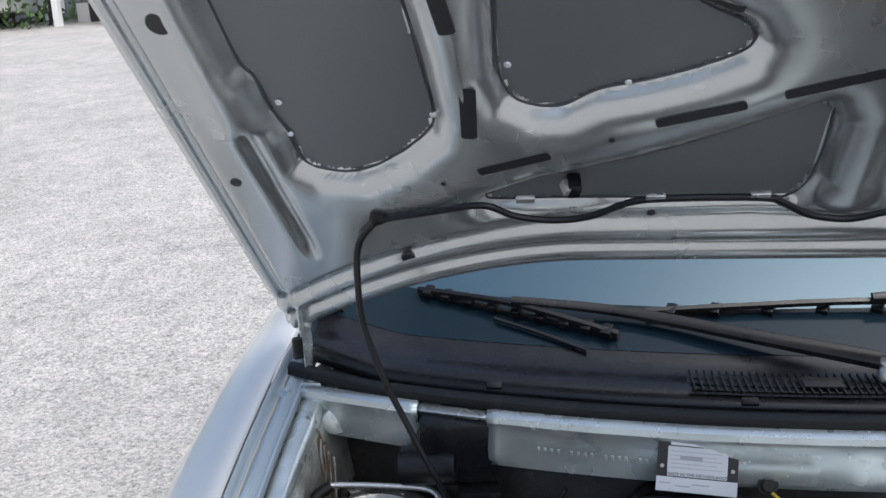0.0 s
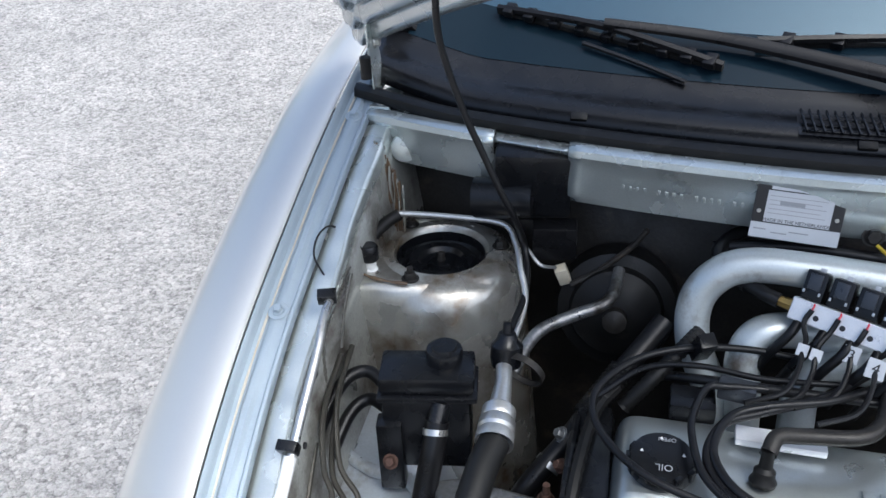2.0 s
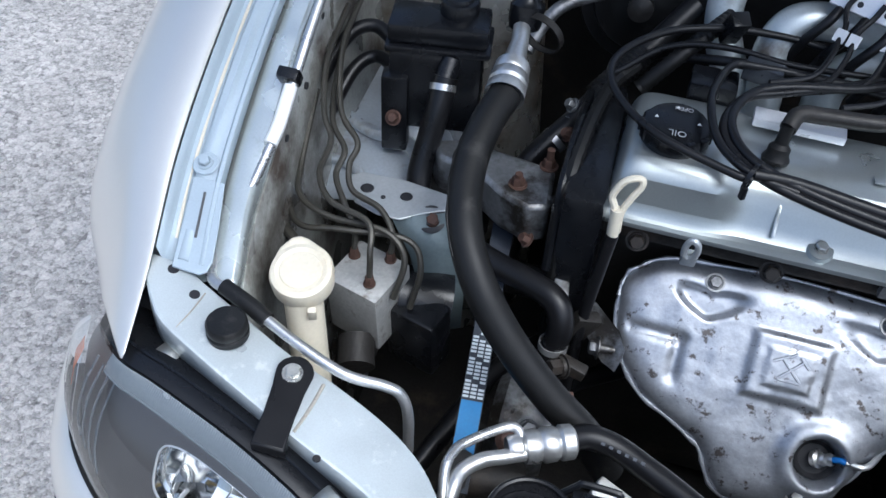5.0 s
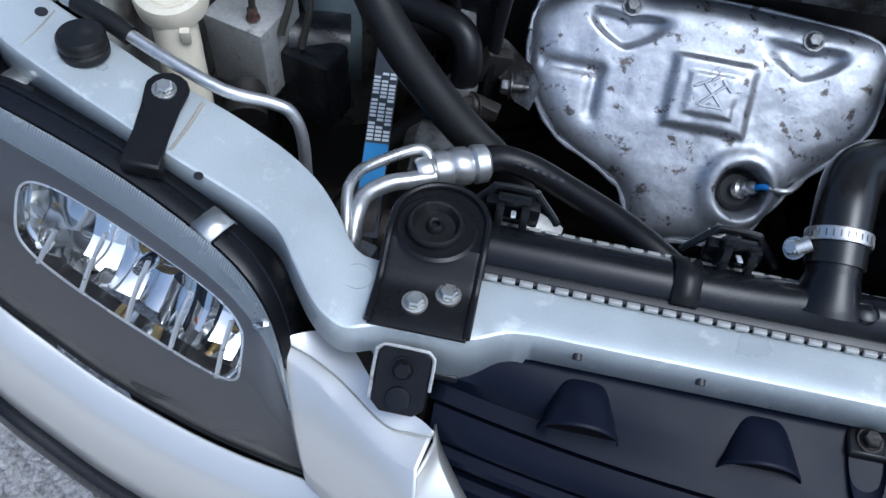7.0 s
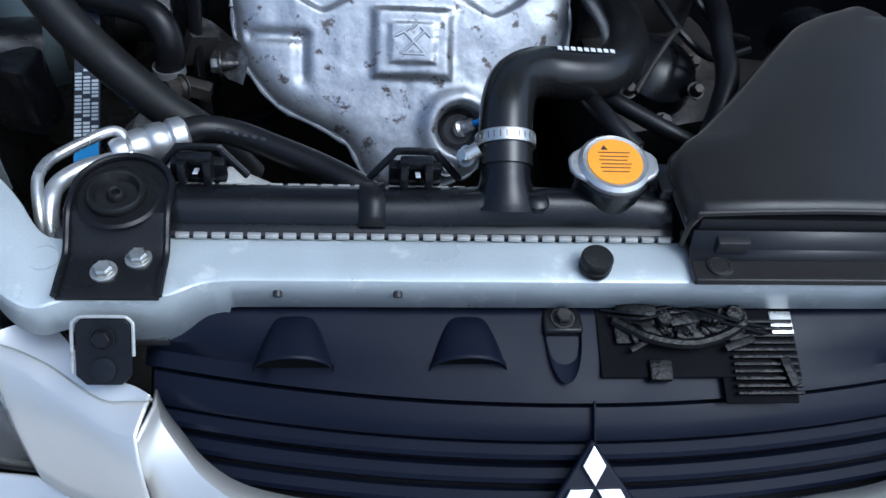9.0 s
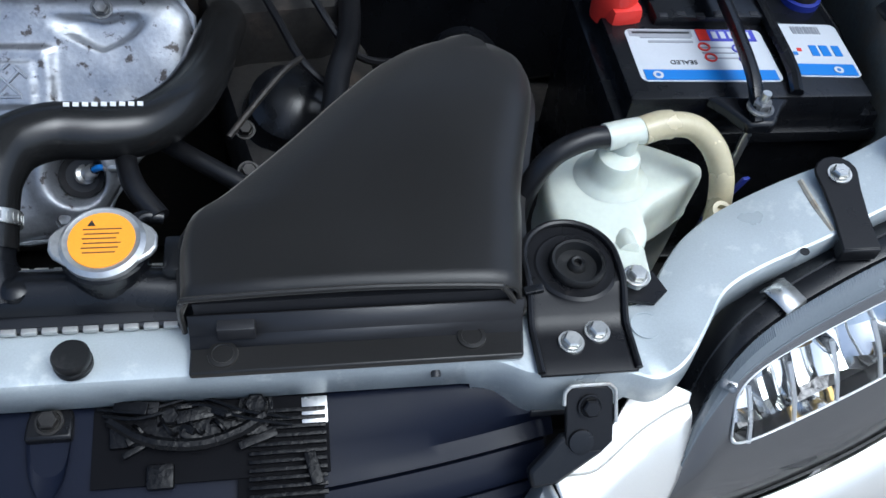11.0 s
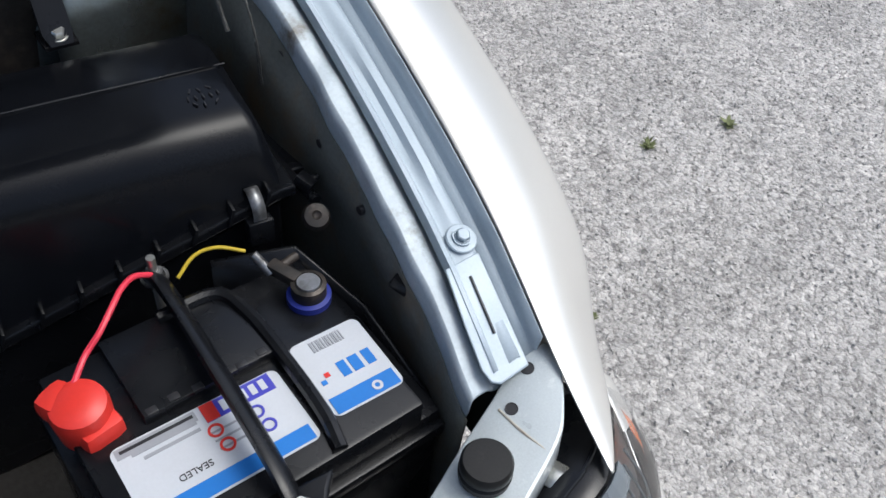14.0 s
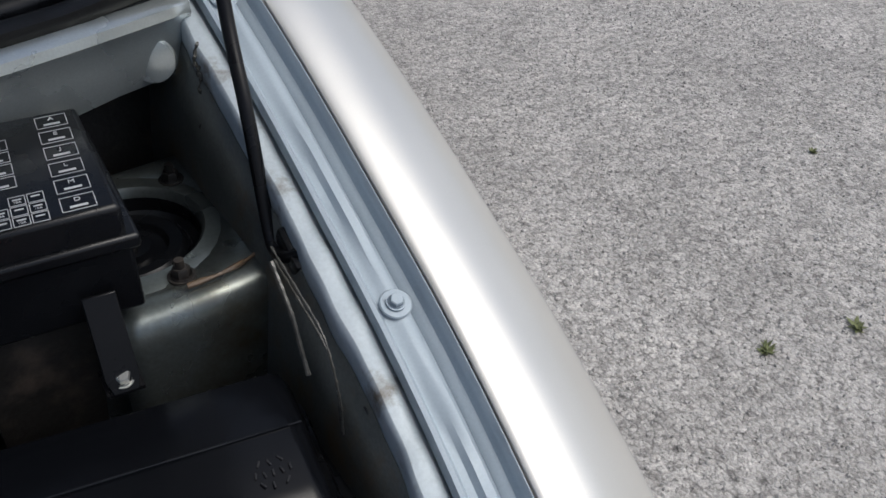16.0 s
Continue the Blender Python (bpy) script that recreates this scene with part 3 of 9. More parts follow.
def fender(s):
    name = "fender"
    ys = [0.024 + 0.02 * k for k in range(14)] + [0.31 + 0.05 * k for k in range(17)]
    rows = []
    for y in ys:
        x, z = edge_at(y)
        wide = sum(float(np.interp(y + e, (0.024, 0.083, 0.15, 0.26, 0.40, 0.5), (0.82, 0.97, 1.10, 1.10, 1.03, 1.0))) for e in (-0.06, -0.03, 0.0, 0.03, 0.06)) / 5
        row = []
        k = min(1, max(0, (y + 0.04) / 0.14))
        k = k * k * (3 - 2 * k)
        for (dx, dz), (fx, fz) in zip(SKIN, FULL):
            dx, dz = dx * wide * (1 - k) + fx * k * (1 + 0.09 * math.exp(-((y - 0.13) / 0.09) ** 2)), dz * (1 - k) + fz * k
            back = 1.05 * dx * max(0, 1 - (y - 0.024) / 0.30) ** 1.6
            drop = dz if y > 0.2 else dz * (0.75 + 0.25 * (y - 0.024) / 0.18)
            row.append(V(s * (x + dx), y + back, z + drop))
        rows.append(row)
    fe = part(name, sheet(B(), rows), SILVER, car, "silver painted front wing", solid=0.0012, sub=1)
    lip, gut, rail = [], [], []
    ys = [0.128 + 0.0375 * k for k in range(25)]
    for y in ys:
        x, z = edge_at(y)
        emb = 0.004 * (0.5 + 0.5 * math.tanh(6 * math.sin(y * 25.0 - 0.4)))
        gut.append([V(s * (x + a), y, z + b) for a, b in ((-0.0005, -0.002), (-0.003, -0.014), (-0.006, -0.019), (-0.0175, -0.020))])
        rail.append([V(s * (x + a), y, z + b) for a, b in ((-0.016, -0.0205), (-0.018, -0.0150), (-0.022, -0.0125 + emb), (-0.029, -0.0125 + emb), (-0.033, -0.014),
                                                           (-0.039, -0.0145), (-0.042, -0.010), (-0.0455, -0.0105), (-0.0475, -0.020))])
    if s < 0:
        part("sealer_line", tube(B(), [V(s * (edge_at(y)[0] - 0.0125), y, edge_at(y)[1] - 0.0185) for y in [0.15 + 0.05 * k for k in range(15)]], lambda t: 0.0015 + 0.0004 * math.sin(60 * t), 6, 4), IVORY, fe, "beige sealer line")
    part("gutter", sheet(B(), gut), FLANGE, fe, "grey-blue painted inner gutter", solid=0.001)
    fl = part("flange", sheet(B(), rail), FLANGE, fe, "grey-blue pressed flange with bolts", solid=0.0015)
    for y in (0.219, 0.475, 0.79):
        x, z = edge_at(y)
        bm = B()
        lathe(bm, [(0.0125, 0), (0.0115, 0.0010), (0.0, 0.0014)], (s * (x - 0.0265), y, z - 0.0115), (0, -0.36, 1), 24)
        part("bolt_seat", bm, FLANGE, fl)
        part("bolt", bolt_shape(B(), (s * (x - 0.0265), y, z - 0.0100), (0, -0.36, 1), 0.0055, 0.0046, 1.4), FLANGE, fl)
    # slotted front end of the flange
    bm = B()
    pts = [(-0.016, 0.121), (-0.043, 0.120), (-0.050, 0.124), (-0.0535, 0.134), (-0.053, 0.165), (-0.050, 0.205), (-0.018, 0.205)]
    slab(bm, [V(s * (edge_at(y)[0] + a), y, edge_at(y)[1] - 0.0115) for a, y in pts], (0, 0, -0.002))
    part("flange_tab", bm, FLANGE, fl, bevel=0.003)
    # A thin dark line gives the slot its shade.
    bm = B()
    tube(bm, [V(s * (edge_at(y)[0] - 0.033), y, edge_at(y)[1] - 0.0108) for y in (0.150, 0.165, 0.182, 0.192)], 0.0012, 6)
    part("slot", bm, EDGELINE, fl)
    # structure under the flange: stepped apron top and wall
    top, wall = [], []
    ys = [0.125 + 0.0125 * k for k in range(61)]
    for k, y in enumerate(ys):
        x, z = edge_at(y)
        lump = 0.004 * math.exp(-((y - 0.372) / 0.011) ** 4) + 0.004 * math.exp(-((y - 0.535) / 0.011) ** 4)
        w = 0.012 * (0.5 + 0.5 * math.sin(y * 27)) * (0.5 if s > 0 else 1) + (0.004 * math.sin(y * 71 + 1) * math.sin(y * 23) + 0.002 * math.sin(y * 143) if s > 0 else 0)
        lump += 0.0016 * math.sin(y * 57) * math.sin(y * 131) + 0.0035 * math.exp(-((y - 0.475) / 0.012) ** 2)
        g = 0.0 if s > 0 else 0.009
        f = 0.011 / (1 + math.exp((y - 0.38) / 0.02)) if s > 0 else 0.0
        top.append([V(s * (x + a), y, z + b) for a, b in ((-0.020, -0.034), (-0.0455, -0.031), (-0.0485, -0.0235 + lump), (-0.055 - 0.3 * g, -0.0225 + lump), (-0.0645 - g - 0.28 * w - 0.5 * lump, -0.0225 + lump),
                                                          (-0.0668 - g - 0.3 * w - 0.5 * lump, -0.0262), (-0.0675 - g - 0.3 * w, -0.052))])
        wall.append([V(s * (x - 0.0665 - g - 0.3 * w), y, z - 0.047), V(s * (x - 0.082 + f), y, z - 0.10), V(s * (x - 0.095 + 2 * f), y, z - 0.20), V(s * (x - 0.11), y, 0.48), V(s * (x - 0.12), y, 0.25)])
    part("apron_top", sheet(B(), top), SATIN if s > 0 else BAY, car, "silver-grey pressed apron top", solid=0.002, sub=1)
    # Wall colours carry the bay's shade, deeper on the right.
    part("apron_wall", sheet(B(), wall), WALLGREY if s > 0 else SHADYDIRTYWALL, car, "dirty inner apron wall, darkened for shade", solid=0.002)
    for y, h in ((0.30, 0.06), (0.44, 0.055), (0.37, 0.07)):
        x, z = edge_at(y)
        deep = -0.0665 - (0.0 if s > 0 else 0.009) - 0.0036 * (0.5 + 0.5 * math.sin(y * 27)) - (h - 0.047) * 0.25
        rod_b = rod(B(), (s * (x + deep - 0.0012), y, z - h), (s * (x + deep + 0.006), y, z - h), 0.0040, seg=12)
        part("wall_hole", rod_b, INKSHADE, car)


for s in (-1, 1):
    fender(s)
    part("apron_front", sheet(B(), [[V(s * x, y, 0.690 + 0.45 * (x - 0.66) + 0.25 * (y - 0.09)) for y in (0.10, 0.15, 0.22)] for x in (0.662, 0.70, 0.735)]), GRIME, car, solid=0.002)

# upper radiator support with its two curved arms
OUT = [(0.712, 0.108), (0.690, 0.081), (0.669, 0.064), (0.616, 0.043), (0.568, 0.026), (0.523, 0.010), (0.470, -0.006), (0.442, -0.020), (0.424, -0.042),
       (0.407, -0.063), (0.392, -0.075), (0.376, -0.079), (0.353, -0.072), (0.300, -0.070), (0.272, -0.058), (0.250, -0.055)]
INN = [(0.714, 0.130), (0.684, 0.129), (0.655, 0.118), (0.613, 0.103), (0.568, 0.086), (0.515, 0.073), (0.463, 0.055), (0.430, 0.036), (0.409, 0.015),
       (0.394, -0.006), (0.384, -0.015), (0.372, -0.018), (0.355, -0.018), (0.300, -0.016), (0.272, -0.016), (0.250, -0.016)]


def arm_z(x):
    return 0.721 + 0.2 * max(0, abs(x) - 0.38)


def section(s, o, i, k):
    (xo, yo), (xi, yi) = o, i
    zo, zi = arm_z(xo), arm_z(xi)
    drop = 0.028 if xo > 0.36 else (0.050 if xo > 0.26 else 0.028)
    n = Vector((xo - xi, yo - yi)).normalized()
    e = 0.0028
    p = [(xi - n.x * 0.001, yi - n.y * 0.001, zi - 0.016), (xi, yi, zi - e), (xi + n.x * e * 0.3, yi + n.y * e * 0.3, zi - e * 0.3), (xi + n.x * e, yi + n.y * e, zi)]
    for t in (0.33, 0.66):
        p.append((xi + (xo - xi) * t, yi + (yo - yi) * t, zi + (zo - zi) * t + 0.0006))
    p += [(xo - n.x * e, yo - n.y * e, zo), (xo - n.x * e * 0.3, yo - n.y * e * 0.3, zo - e * 0.3), (xo, yo, zo - e), (xo + n.x * 0.002, yo + n.y * 0.002, zo - drop)]
    return [V(s * x, y, z) for x, y, z in p]


def smooth_pairs(a, per=4):
    return [(p.x, p.y) for p in curve([V(x, y, 0) for x, y in a], per)]


oo, ii = smooth_pairs(OUT), smooth_pairs(INN)
left = [section(-1, o, i, k) for k, (o, i) in enumerate(zip(oo, ii))]
right = [section(1, o, i, k) for k, (o, i) in enumerate(zip(oo, ii))]
mid = [[V(x, p.y, p.z) for p in left[-1]] for x in (-0.15, -0.05, 0.05, 0.15)]
support = part("radiator_support", sheet(B(), left + mid + right[::-1]), RAIL, car, "pale silver upper radiator support", solid=0.0016, angle=22)
for s in (-1, 1):
    for (x, y, r) in ((0.690, 0.1205, 0.0045), (0.661, 0.1035, 0.0042), (0.505, 0.0025, 0.003)):
        # Dark discs on the arm stand for the shade in its holes.
        bm = B()
        lathe(bm, [(r * 1.15, 0.0000), (r * 1.1, 0.0009), (r, 0.0008), (r * 0.96, 0.0004), (0, 0.0004)], (s * x, y, arm_z(x) + 0.0007), (-0.2 * s, 0, 1), 20)
        part("hole", bm, INKSHADE, support)
    # shallow pressed ring, and the folds across the arm
    bm = B()
    tube(bm, [V(s * 0.380 + 0.0105 * math.cos(a), -0.037 + 0.0105 * math.sin(a), 0.7225) for a in [2 * math.pi * k / 20 for k in range(21)]], 0.0006, 5, 1, False)
    part("pressed_ring", bm, RAIL, support)
    for xa, wide in ((0.527, 0.0024), (0.655, 0.0012)):
        bm = B()
        ya, yb = (0.013, 0.074) if xa < 0.6 else (0.062, 0.115)
        tube(bm, [V(s * (xa + 0.004), ya + 0.004, arm_z(xa) + 0.0002), V(s * xa, (ya + yb) / 2, arm_z(xa) + 0.0010), V(s * (xa - 0.001), yb - 0.006, arm_z(xa) + 0.0002)], wide, 6, squash=0.6)
        part("fold", bm, FOLDRUST, support, "rust-tinged weld fold")
for x in (-0.222, -0.138, 0.231):
    part("hole", rod(B(), (x, -0.0545, 0.709), (x, -0.0585, 0.707), 0.0033, seg=14), INKSHADE, support)
for x in (-0.268, 0.265):
    part("notch", block(B(), (x, -0.0600, 0.678), (0.016, 0.008, 0.007), (0, 0, 0), 0.002), INKSHADE, support)
for x in (-0.312, 0.312):
    part("notch", block(B(), (x, -0.071, 0.672), (0.026, 0.006, 0.008), (0, 0, 0), 0.002), INKSHADE, support)


def bump_stop(x, y, z, r, h, label):
    ob = thing("bump_stop", label, "bump stop", (x, y, z), "rubber hood stops")
    part("pad", lathe(B(), [(r * 0.8, 0), (r * 0.97, 0.001), (r, h * 0.35), (r * 0.92, h * 0.45), (r * 0.98, h * 0.55), (r * 0.97, h * 0.88), (r * 0.88, h), (r * 0.3, h + 0.0004), (0, h + 0.0002)], (x, y, z)), RUBBER, ob)


for s in (-1, 1):
    bump_stop(s * 0.617, 0.079, arm_z(0.617), 0.0185, 0.019, "round black rubber hood stop on the support arm")
bump_stop(0.003, -0.043, 0.7225, 0.0120, 0.014, "small black rubber hood stop on the radiator support")


def mount_bracket(s):
    cx = s * 0.3315
    ob = thing("radiator_bracket", "black painted steel radiator bracket with rubber grommet", "bracket", (cx, -0.03, 0.7225), "radiator brackets")
    pts = arc_plate((cx, 0.008), 0.0335, -0.0725, 0.0335)
    rows = []
    bm = B()
    z_of = lambda y: 0.7245 + 0.017 * min(1, max(0, (y + 0.034) / 0.022))
    n = 12
    ys = [-0.0725, -0.060, -0.045, -0.036, -0.028, -0.020, -0.012, 0.0, 0.008] + [0.008 + 0.0335 * math.sin(a) for a in (0.35, 0.7, 1.0, 1.25, 1.45)]
    for y in ys:
        half = 0.0335 if y <= 0.008 else math.sqrt(max(0.0335 ** 2 - (y - 0.008) ** 2, 1e-6))
        rows.append([V(cx + half * u, y, z_of(y)) for u in [-1 + 2 * k / n for k in range(n + 1)]])
    plate = part("plate", sheet(bm, rows), BLACKMETAL, ob, solid=0.003, bevel=0.001)
    rim = [(cx - 0.0335, -0.0715)] + [(cx - 0.0335, y) for y in (-0.05, -0.036, -0.024, -0.01)] + [(cx + 0.0335 * math.cos(a), 0.008 + 0.0335 * math.sin(a)) for a in [math.pi - math.pi * k / 14 for k in range(15)]] + [(cx + 0.0335, y) for y in (-0.01, -0.024, -0.036, -0.05)] + [(cx + 0.0335, -0.0715)]
    part("rim", tube(B(), [V(x, y, z_of(y) + 0.0012) for x, y in rim], 0.0026, 8, 2), BLACKMETAL, ob)
    part("dish", lathe(B(), [(0.0300, -0.0005), (0.0275, 0.0010), (0.0235, 0.0004), (0.0190, 0.0010)], (cx + s * 0.002, 0.003, 0.7415), seg=36), BLACKMETAL, ob)
    g = part("grommet", lathe(B(), [(0.0190, 0), (0.0203, 0.003), (0.0200, 0.0062), (0.0185, 0.0078), (0.0166, 0.0074), (0.0152, 0.0045), (0.0140, 0.0018), (0.0068, 0.0014), (0.0060, 0.0050), (0.0046, 0.0066), (0.0030, 0.0060), (0.0024, 0.0022), (0, 0.0020)], (cx + s * 0.003, 0.002, 0.7415), seg=36), RUBBER, ob, "black rubber grommet")
    for x, y in (((-0.337, -0.051), (-0.316, -0.0395)) if s < 0 else ((0.323, -0.049), (0.343, -0.0415))):
        part("bolt", bolt_shape(B(), (x, y, 0.7245), (0, 0, 1), 0.0062, 0.0052, 1.45), ZINC, ob, "bright zinc flange bolt")


for s in (-1, 1):
    mount_bracket(s)

# ---- headlamps ----
TOP = [(0.790, 0.118, 0.688), (0.750, 0.074, 0.735), (0.697, 0.032, 0.757), (0.658, 0.020, 0.757), (0.611, 0.007, 0.751), (0.565, -0.007, 0.744), (0.519, -0.023, 0.733),
       (0.474, -0.041, 0.718), (0.446, -0.058, 0.702), (0.428, -0.076, 0.676), (0.412, -0.104, 0.635)]
LOW = [(0.805, 0.085, 0.640), (0.772, 0.020, 0.632), (0.720, -0.028, 0.626), (0.668, -0.056, 0.620), (0.620, -0.073, 0.607), (0.575, -0.089, 0.597), (0.530, -0.102, 0.590),
       (0.483, -0.114, 0.586), (0.439, -0.123, 0.586), (0.408, -0.129, 0.588), (0.392, -0.131, 0.590)]
top_line, low_line = curve([V(*p) for p in TOP], 4), curve([V(*p) for p in LOW], 4)


def lamp_point(u, v, back=0.0):
    """A place on the lamp's front: u from the wing to the grille, v from top to bottom, back: metres behind the glass."""
    k = min(max(u, 0), 1) * (len(top_line) - 1)
    a, t = int(min(k, len(top_line) - 2)), 0
    t = k - a
    p, q = mix3(top_line[a], top_line[a + 1], t), mix3(low_line[a], low_line[a + 1], t)
    out = V(0.25 + 0.75 * max(0, 1 - u / 0.3), -0.80, 0.45).normalized()
    bulge = 0.016 * math.sin(math.pi * v) * min(1, 6 * (1 - u) + 0.25)
    return mix3(p, q, v) + out * (bulge - back)


def headlamp(s):
    flip = lambda p: V(s * p.x, p.y, p.z)
    ob = thing("headlamp", "clear-lens headlamp with chrome reflector and grey bezel", "headlamp", (s * 0.55, 0, 0.58), "headlamps")
    us = [k / 40 for k in range(41)]
    vs = [k / 10 for k in range(11)]
    lens = part("lens", sheet(B(), [[flip(lamp_point(u, v)) for v in vs] for u in us]), GLASSY, ob, "clear plastic lens")
    lens.visible_shadow = False
    # grey bezel round the opening of the reflector
    u0, u1, v0, v1 = 0.332, 0.758, 0.245, 0.665
    uc, vc, hu, hv = (u0 + u1) / 2, (v0 + v1) / 2, (u1 - u0) / 2, (v1 - v0) / 2
    depth = lambda u, v: 0.010 + 0.008 * math.sin(math.pi * v)

    def hole(k, grow=1.0):
        a = 2 * math.pi * k / 112
        c, d = math.cos(a), math.sin(a)
        q = grow / (abs(c) ** 4.5 + abs(d) ** 4.5) ** (1 / 4.5)
        return uc + hu * c * q, vc + hv * d * q

    rows = []
    for j in range(15):
        t = j / 14
        row = []
        for k in range(112):
            u, v = hole(k)
            c, d = u - uc, v - vc
            reach = min((1 - uc) / c if c > 1e-6 else 9e9, -uc / c if c < -1e-6 else 9e9, (1 - vc) / d if d > 1e-6 else 9e9, -vc / d if d < -1e-6 else 9e9)
            uu, vv = uc + c * (1 + (reach - 1) * t), vc + d * (1 + (reach - 1) * t)
            row.append(flip(lamp_point(uu, vv, depth(uu, vv))))
        rows.append(row)
    part("bezel", sheet(B(), rows, True), BEZEL, ob, "dark grey bezel")
    rows = [[flip(lamp_point(u, 0.995, 0.0012)), flip(lamp_point(u, 1.0, 0.013)), flip(lamp_point(u, 1.0, 0.013) + V(0, 0.03, -0.03)), flip(lamp_point(u, 1.0, 0.013) + V(0, 0.03, -0.09))] for u in us]
    part("lower_edge", sheet(B(), rows), BEZEL, ob)
    # reflector: a short wall behind the opening, then a fluted bowl
    part("reflector_wall", sheet(B(), [[flip(lamp_point(*hole(k, g), back)) for k in range(112)] for g, back in ((1.0, 0.018), (1.0, 0.024), (0.99, 0.032))], True), MIRROR, ob)
    r = random.Random(3)
    strips, per, high = 10, 5, 12
    shift = [r.uniform(-0.004, 0.004) for _ in range(strips)]
    lean = [r.uniform(-0.006, 0.006) for _ in range(strips)]
    rows = []
    for i in range(strips):
        for k in range(per + 1):
            f = (i + k / per) / strips
            u = u0 - 0.03 + (u1 - u0 + 0.06) * f
            row = []
            for j in range(high + 1):
                v = v0 - 0.06 + (v1 - v0 + 0.12) * j / high
                bowl = max(1 - ((u - 0.515) / 0.17) ** 2 - ((v - 0.42) / 0.36) ** 2, 0.85 - ((u - 0.69) / 0.11) ** 2 - ((v - 0.42) / 0.36) ** 2, 0.0)
                scallop = 0.0022 * math.sin(math.pi * k / per) + 0.0012 * abs(math.sin(3 * math.pi * j / high))
                row.append(flip(lamp_point(u, v, 0.030 + 0.046 * math.sqrt(bowl) + shift[i] + lean[i] * (v - 0.45) - scallop)))
            rows.append(row)
    part("reflector", sheet(B(), rows), MIRROR, ob, "fluted chrome reflector", angle=14)
    # bulb with its cap ring
    c = flip(lamp_point(0.53, 0.40, 0.066))
    f = flip(lamp_point(0.53, 0.46, 0.030))
    ax = f - c
    bulb = part("bulb", lathe(B(), [(0.016, 0), (0.016, 0.004), (0.010, 0.008), (0.0065, 0.012), (0.0065, 0.030), (0.004, 0.036), (0, 0.0365)], c, ax), CHROME, ob, "small halogen bulb")
    part("bulb_ring", lathe(B(), [(0.021, 0.004), (0.021, 0.009), (0.017, 0.009), (0.017, 0.004)], c, ax), BRASS, bulb)
    c2 = flip(lamp_point(0.70, 0.42, 0.060))
    part("bulb", lathe(B(), [(0.011, 0), (0.011, 0.005), (0.005, 0.010), (0.005, 0.022), (0, 0.025)], c2, ax), BRASS, ob, "small side bulb")
    for u, ua in ((0.370, 0.402), (0.452, 0.490), (0.540, 0.568), (0.622, 0.645), (0.708, 0.724)):
        bm = B()
        va, vb = 0.44 if u < 0.4 else 0.31, v1
        line = [flip(lamp_point(u + (ua - u) * (1 - t), va + (vb - va) * t, 0.0175)) for t in (0, 0.5, 1)]
        tube(bm, line, 0.0024, 6, 3, squash=0.8)
        part("divider", bm, LAMPBAR, ob, "thin bright divider")
    bm = B()
    tube(bm, [flip(lamp_point(*hole(k), 0.0165)) for k in range(113)], 0.0011, 6, 1, False)
    part("reflector_edge", bm, LAMPBAR, ob)
    for k in range(4):
        bm = B()
        tube(bm, [flip(lamp_point(0.135 + 0.022 * k, v, 0.008)) for v in (0.16, 0.4, 0.65, 0.85)], 0.0012, 6, 3)
        part("corner_rib", bm, RIBRIM, ob)
    # ribbed clear rim along the top, and its seam to the black housing
    bm = B()
    rows = []
    for k in range(360):
        u = 0.185 + 0.80 * k / 359
        a, b = lamp_point(u, 0.012, -0.0015), lamp_point(u, 0.105, -0.0015)
        lift = V(0, -0.0002, 0.0005) * (k % 2)
        rows.append([flip(a + V(0, 0.004, -0.006)), flip(a + V(0, 0.002, 0.003) + lift), flip(mix3(a, b, 0.4) + V(0, -0.001, 0.003) + lift), flip(b + V(0, 0, 0.001))])
    rim = part("clear_rim", sheet(bm, rows), RIBRIM, ob, "ribbed clear plastic rim")
    rim.visible_shadow = False
    bm = B()
    tube(bm, [flip(lamp_point(0.185 + 0.80 * k / 20, 0.11, -0.001)) for k in range(21)], 0.0011, 6, 2)
    part("rim_edge", bm, RIBRIM, ob)
    bm = B()
    tube(bm, [flip(lamp_point(0.03 + 0.965 * k / 24, 0.985, -0.001)) for k in range(25)], 0.0017, 6, 2)
    part("lower_seal", bm, RUBBER, ob)
    # black housing behind the lens
    rows = []
    for k in range(22):
        u = 0.10 + 0.88 * k / 21
        p = lamp_point(u, 0.0)
        x = p.x
        rows.append([flip(p + V(0, 0, -0.010)), flip(p + V(0, 0.003, -0.001)), flip(p + V(0, 0.012, 0.002)), flip(p + V(-0.004, 0.030, -0.004)), flip(p + V(-0.006, 0.050, -0.016)), flip(p + V(-0.01, 0.085, -0.05)), flip(p + V(-0.01, 0.10, -0.12))])
    housing = part("housing", sheet(B(), rows), BLACK, ob, "black plastic housing", solid=0.002)
    bm = B()
    tube(bm, [flip(lamp_point(0.14 + 0.84 * k / 16, 0.0) + V(0, 0.020, 0.001)) for k in range(17)], 0.0016, 6, 3)
    part("rib", bm, BLACK, housing)
    for x, y, z, a in ((0.665, 0.052, 0.752, 20), (0.488, -0.021, 0.727, 28)):
        bm = B()
        d = V(math.cos(radians(a)), math.sin(radians(a)), 0.12)
        q = V(-d.y, d.x, 0)
        rows = [[flip(V(x, y, z) + d * w * 0.010 + q * t + V(0, 0, h)) for w in (-1, 1)] for t, h in ((-0.014, -0.004), (-0.012, 0.001), (0.0, 0.0020), (0.010, 0.0015), (0.013, -0.003))]
        part("clip", sheet(bm, rows), ZINC, ob, "bent steel spring clip", solid=0.0012)
    p = lamp_point(0.83, 0.06, -0.003)
    bm = B()
    block(bm, flip(p), (0.012, 0.008, 0.006), (20, 0, -30 * s), 0.0015)
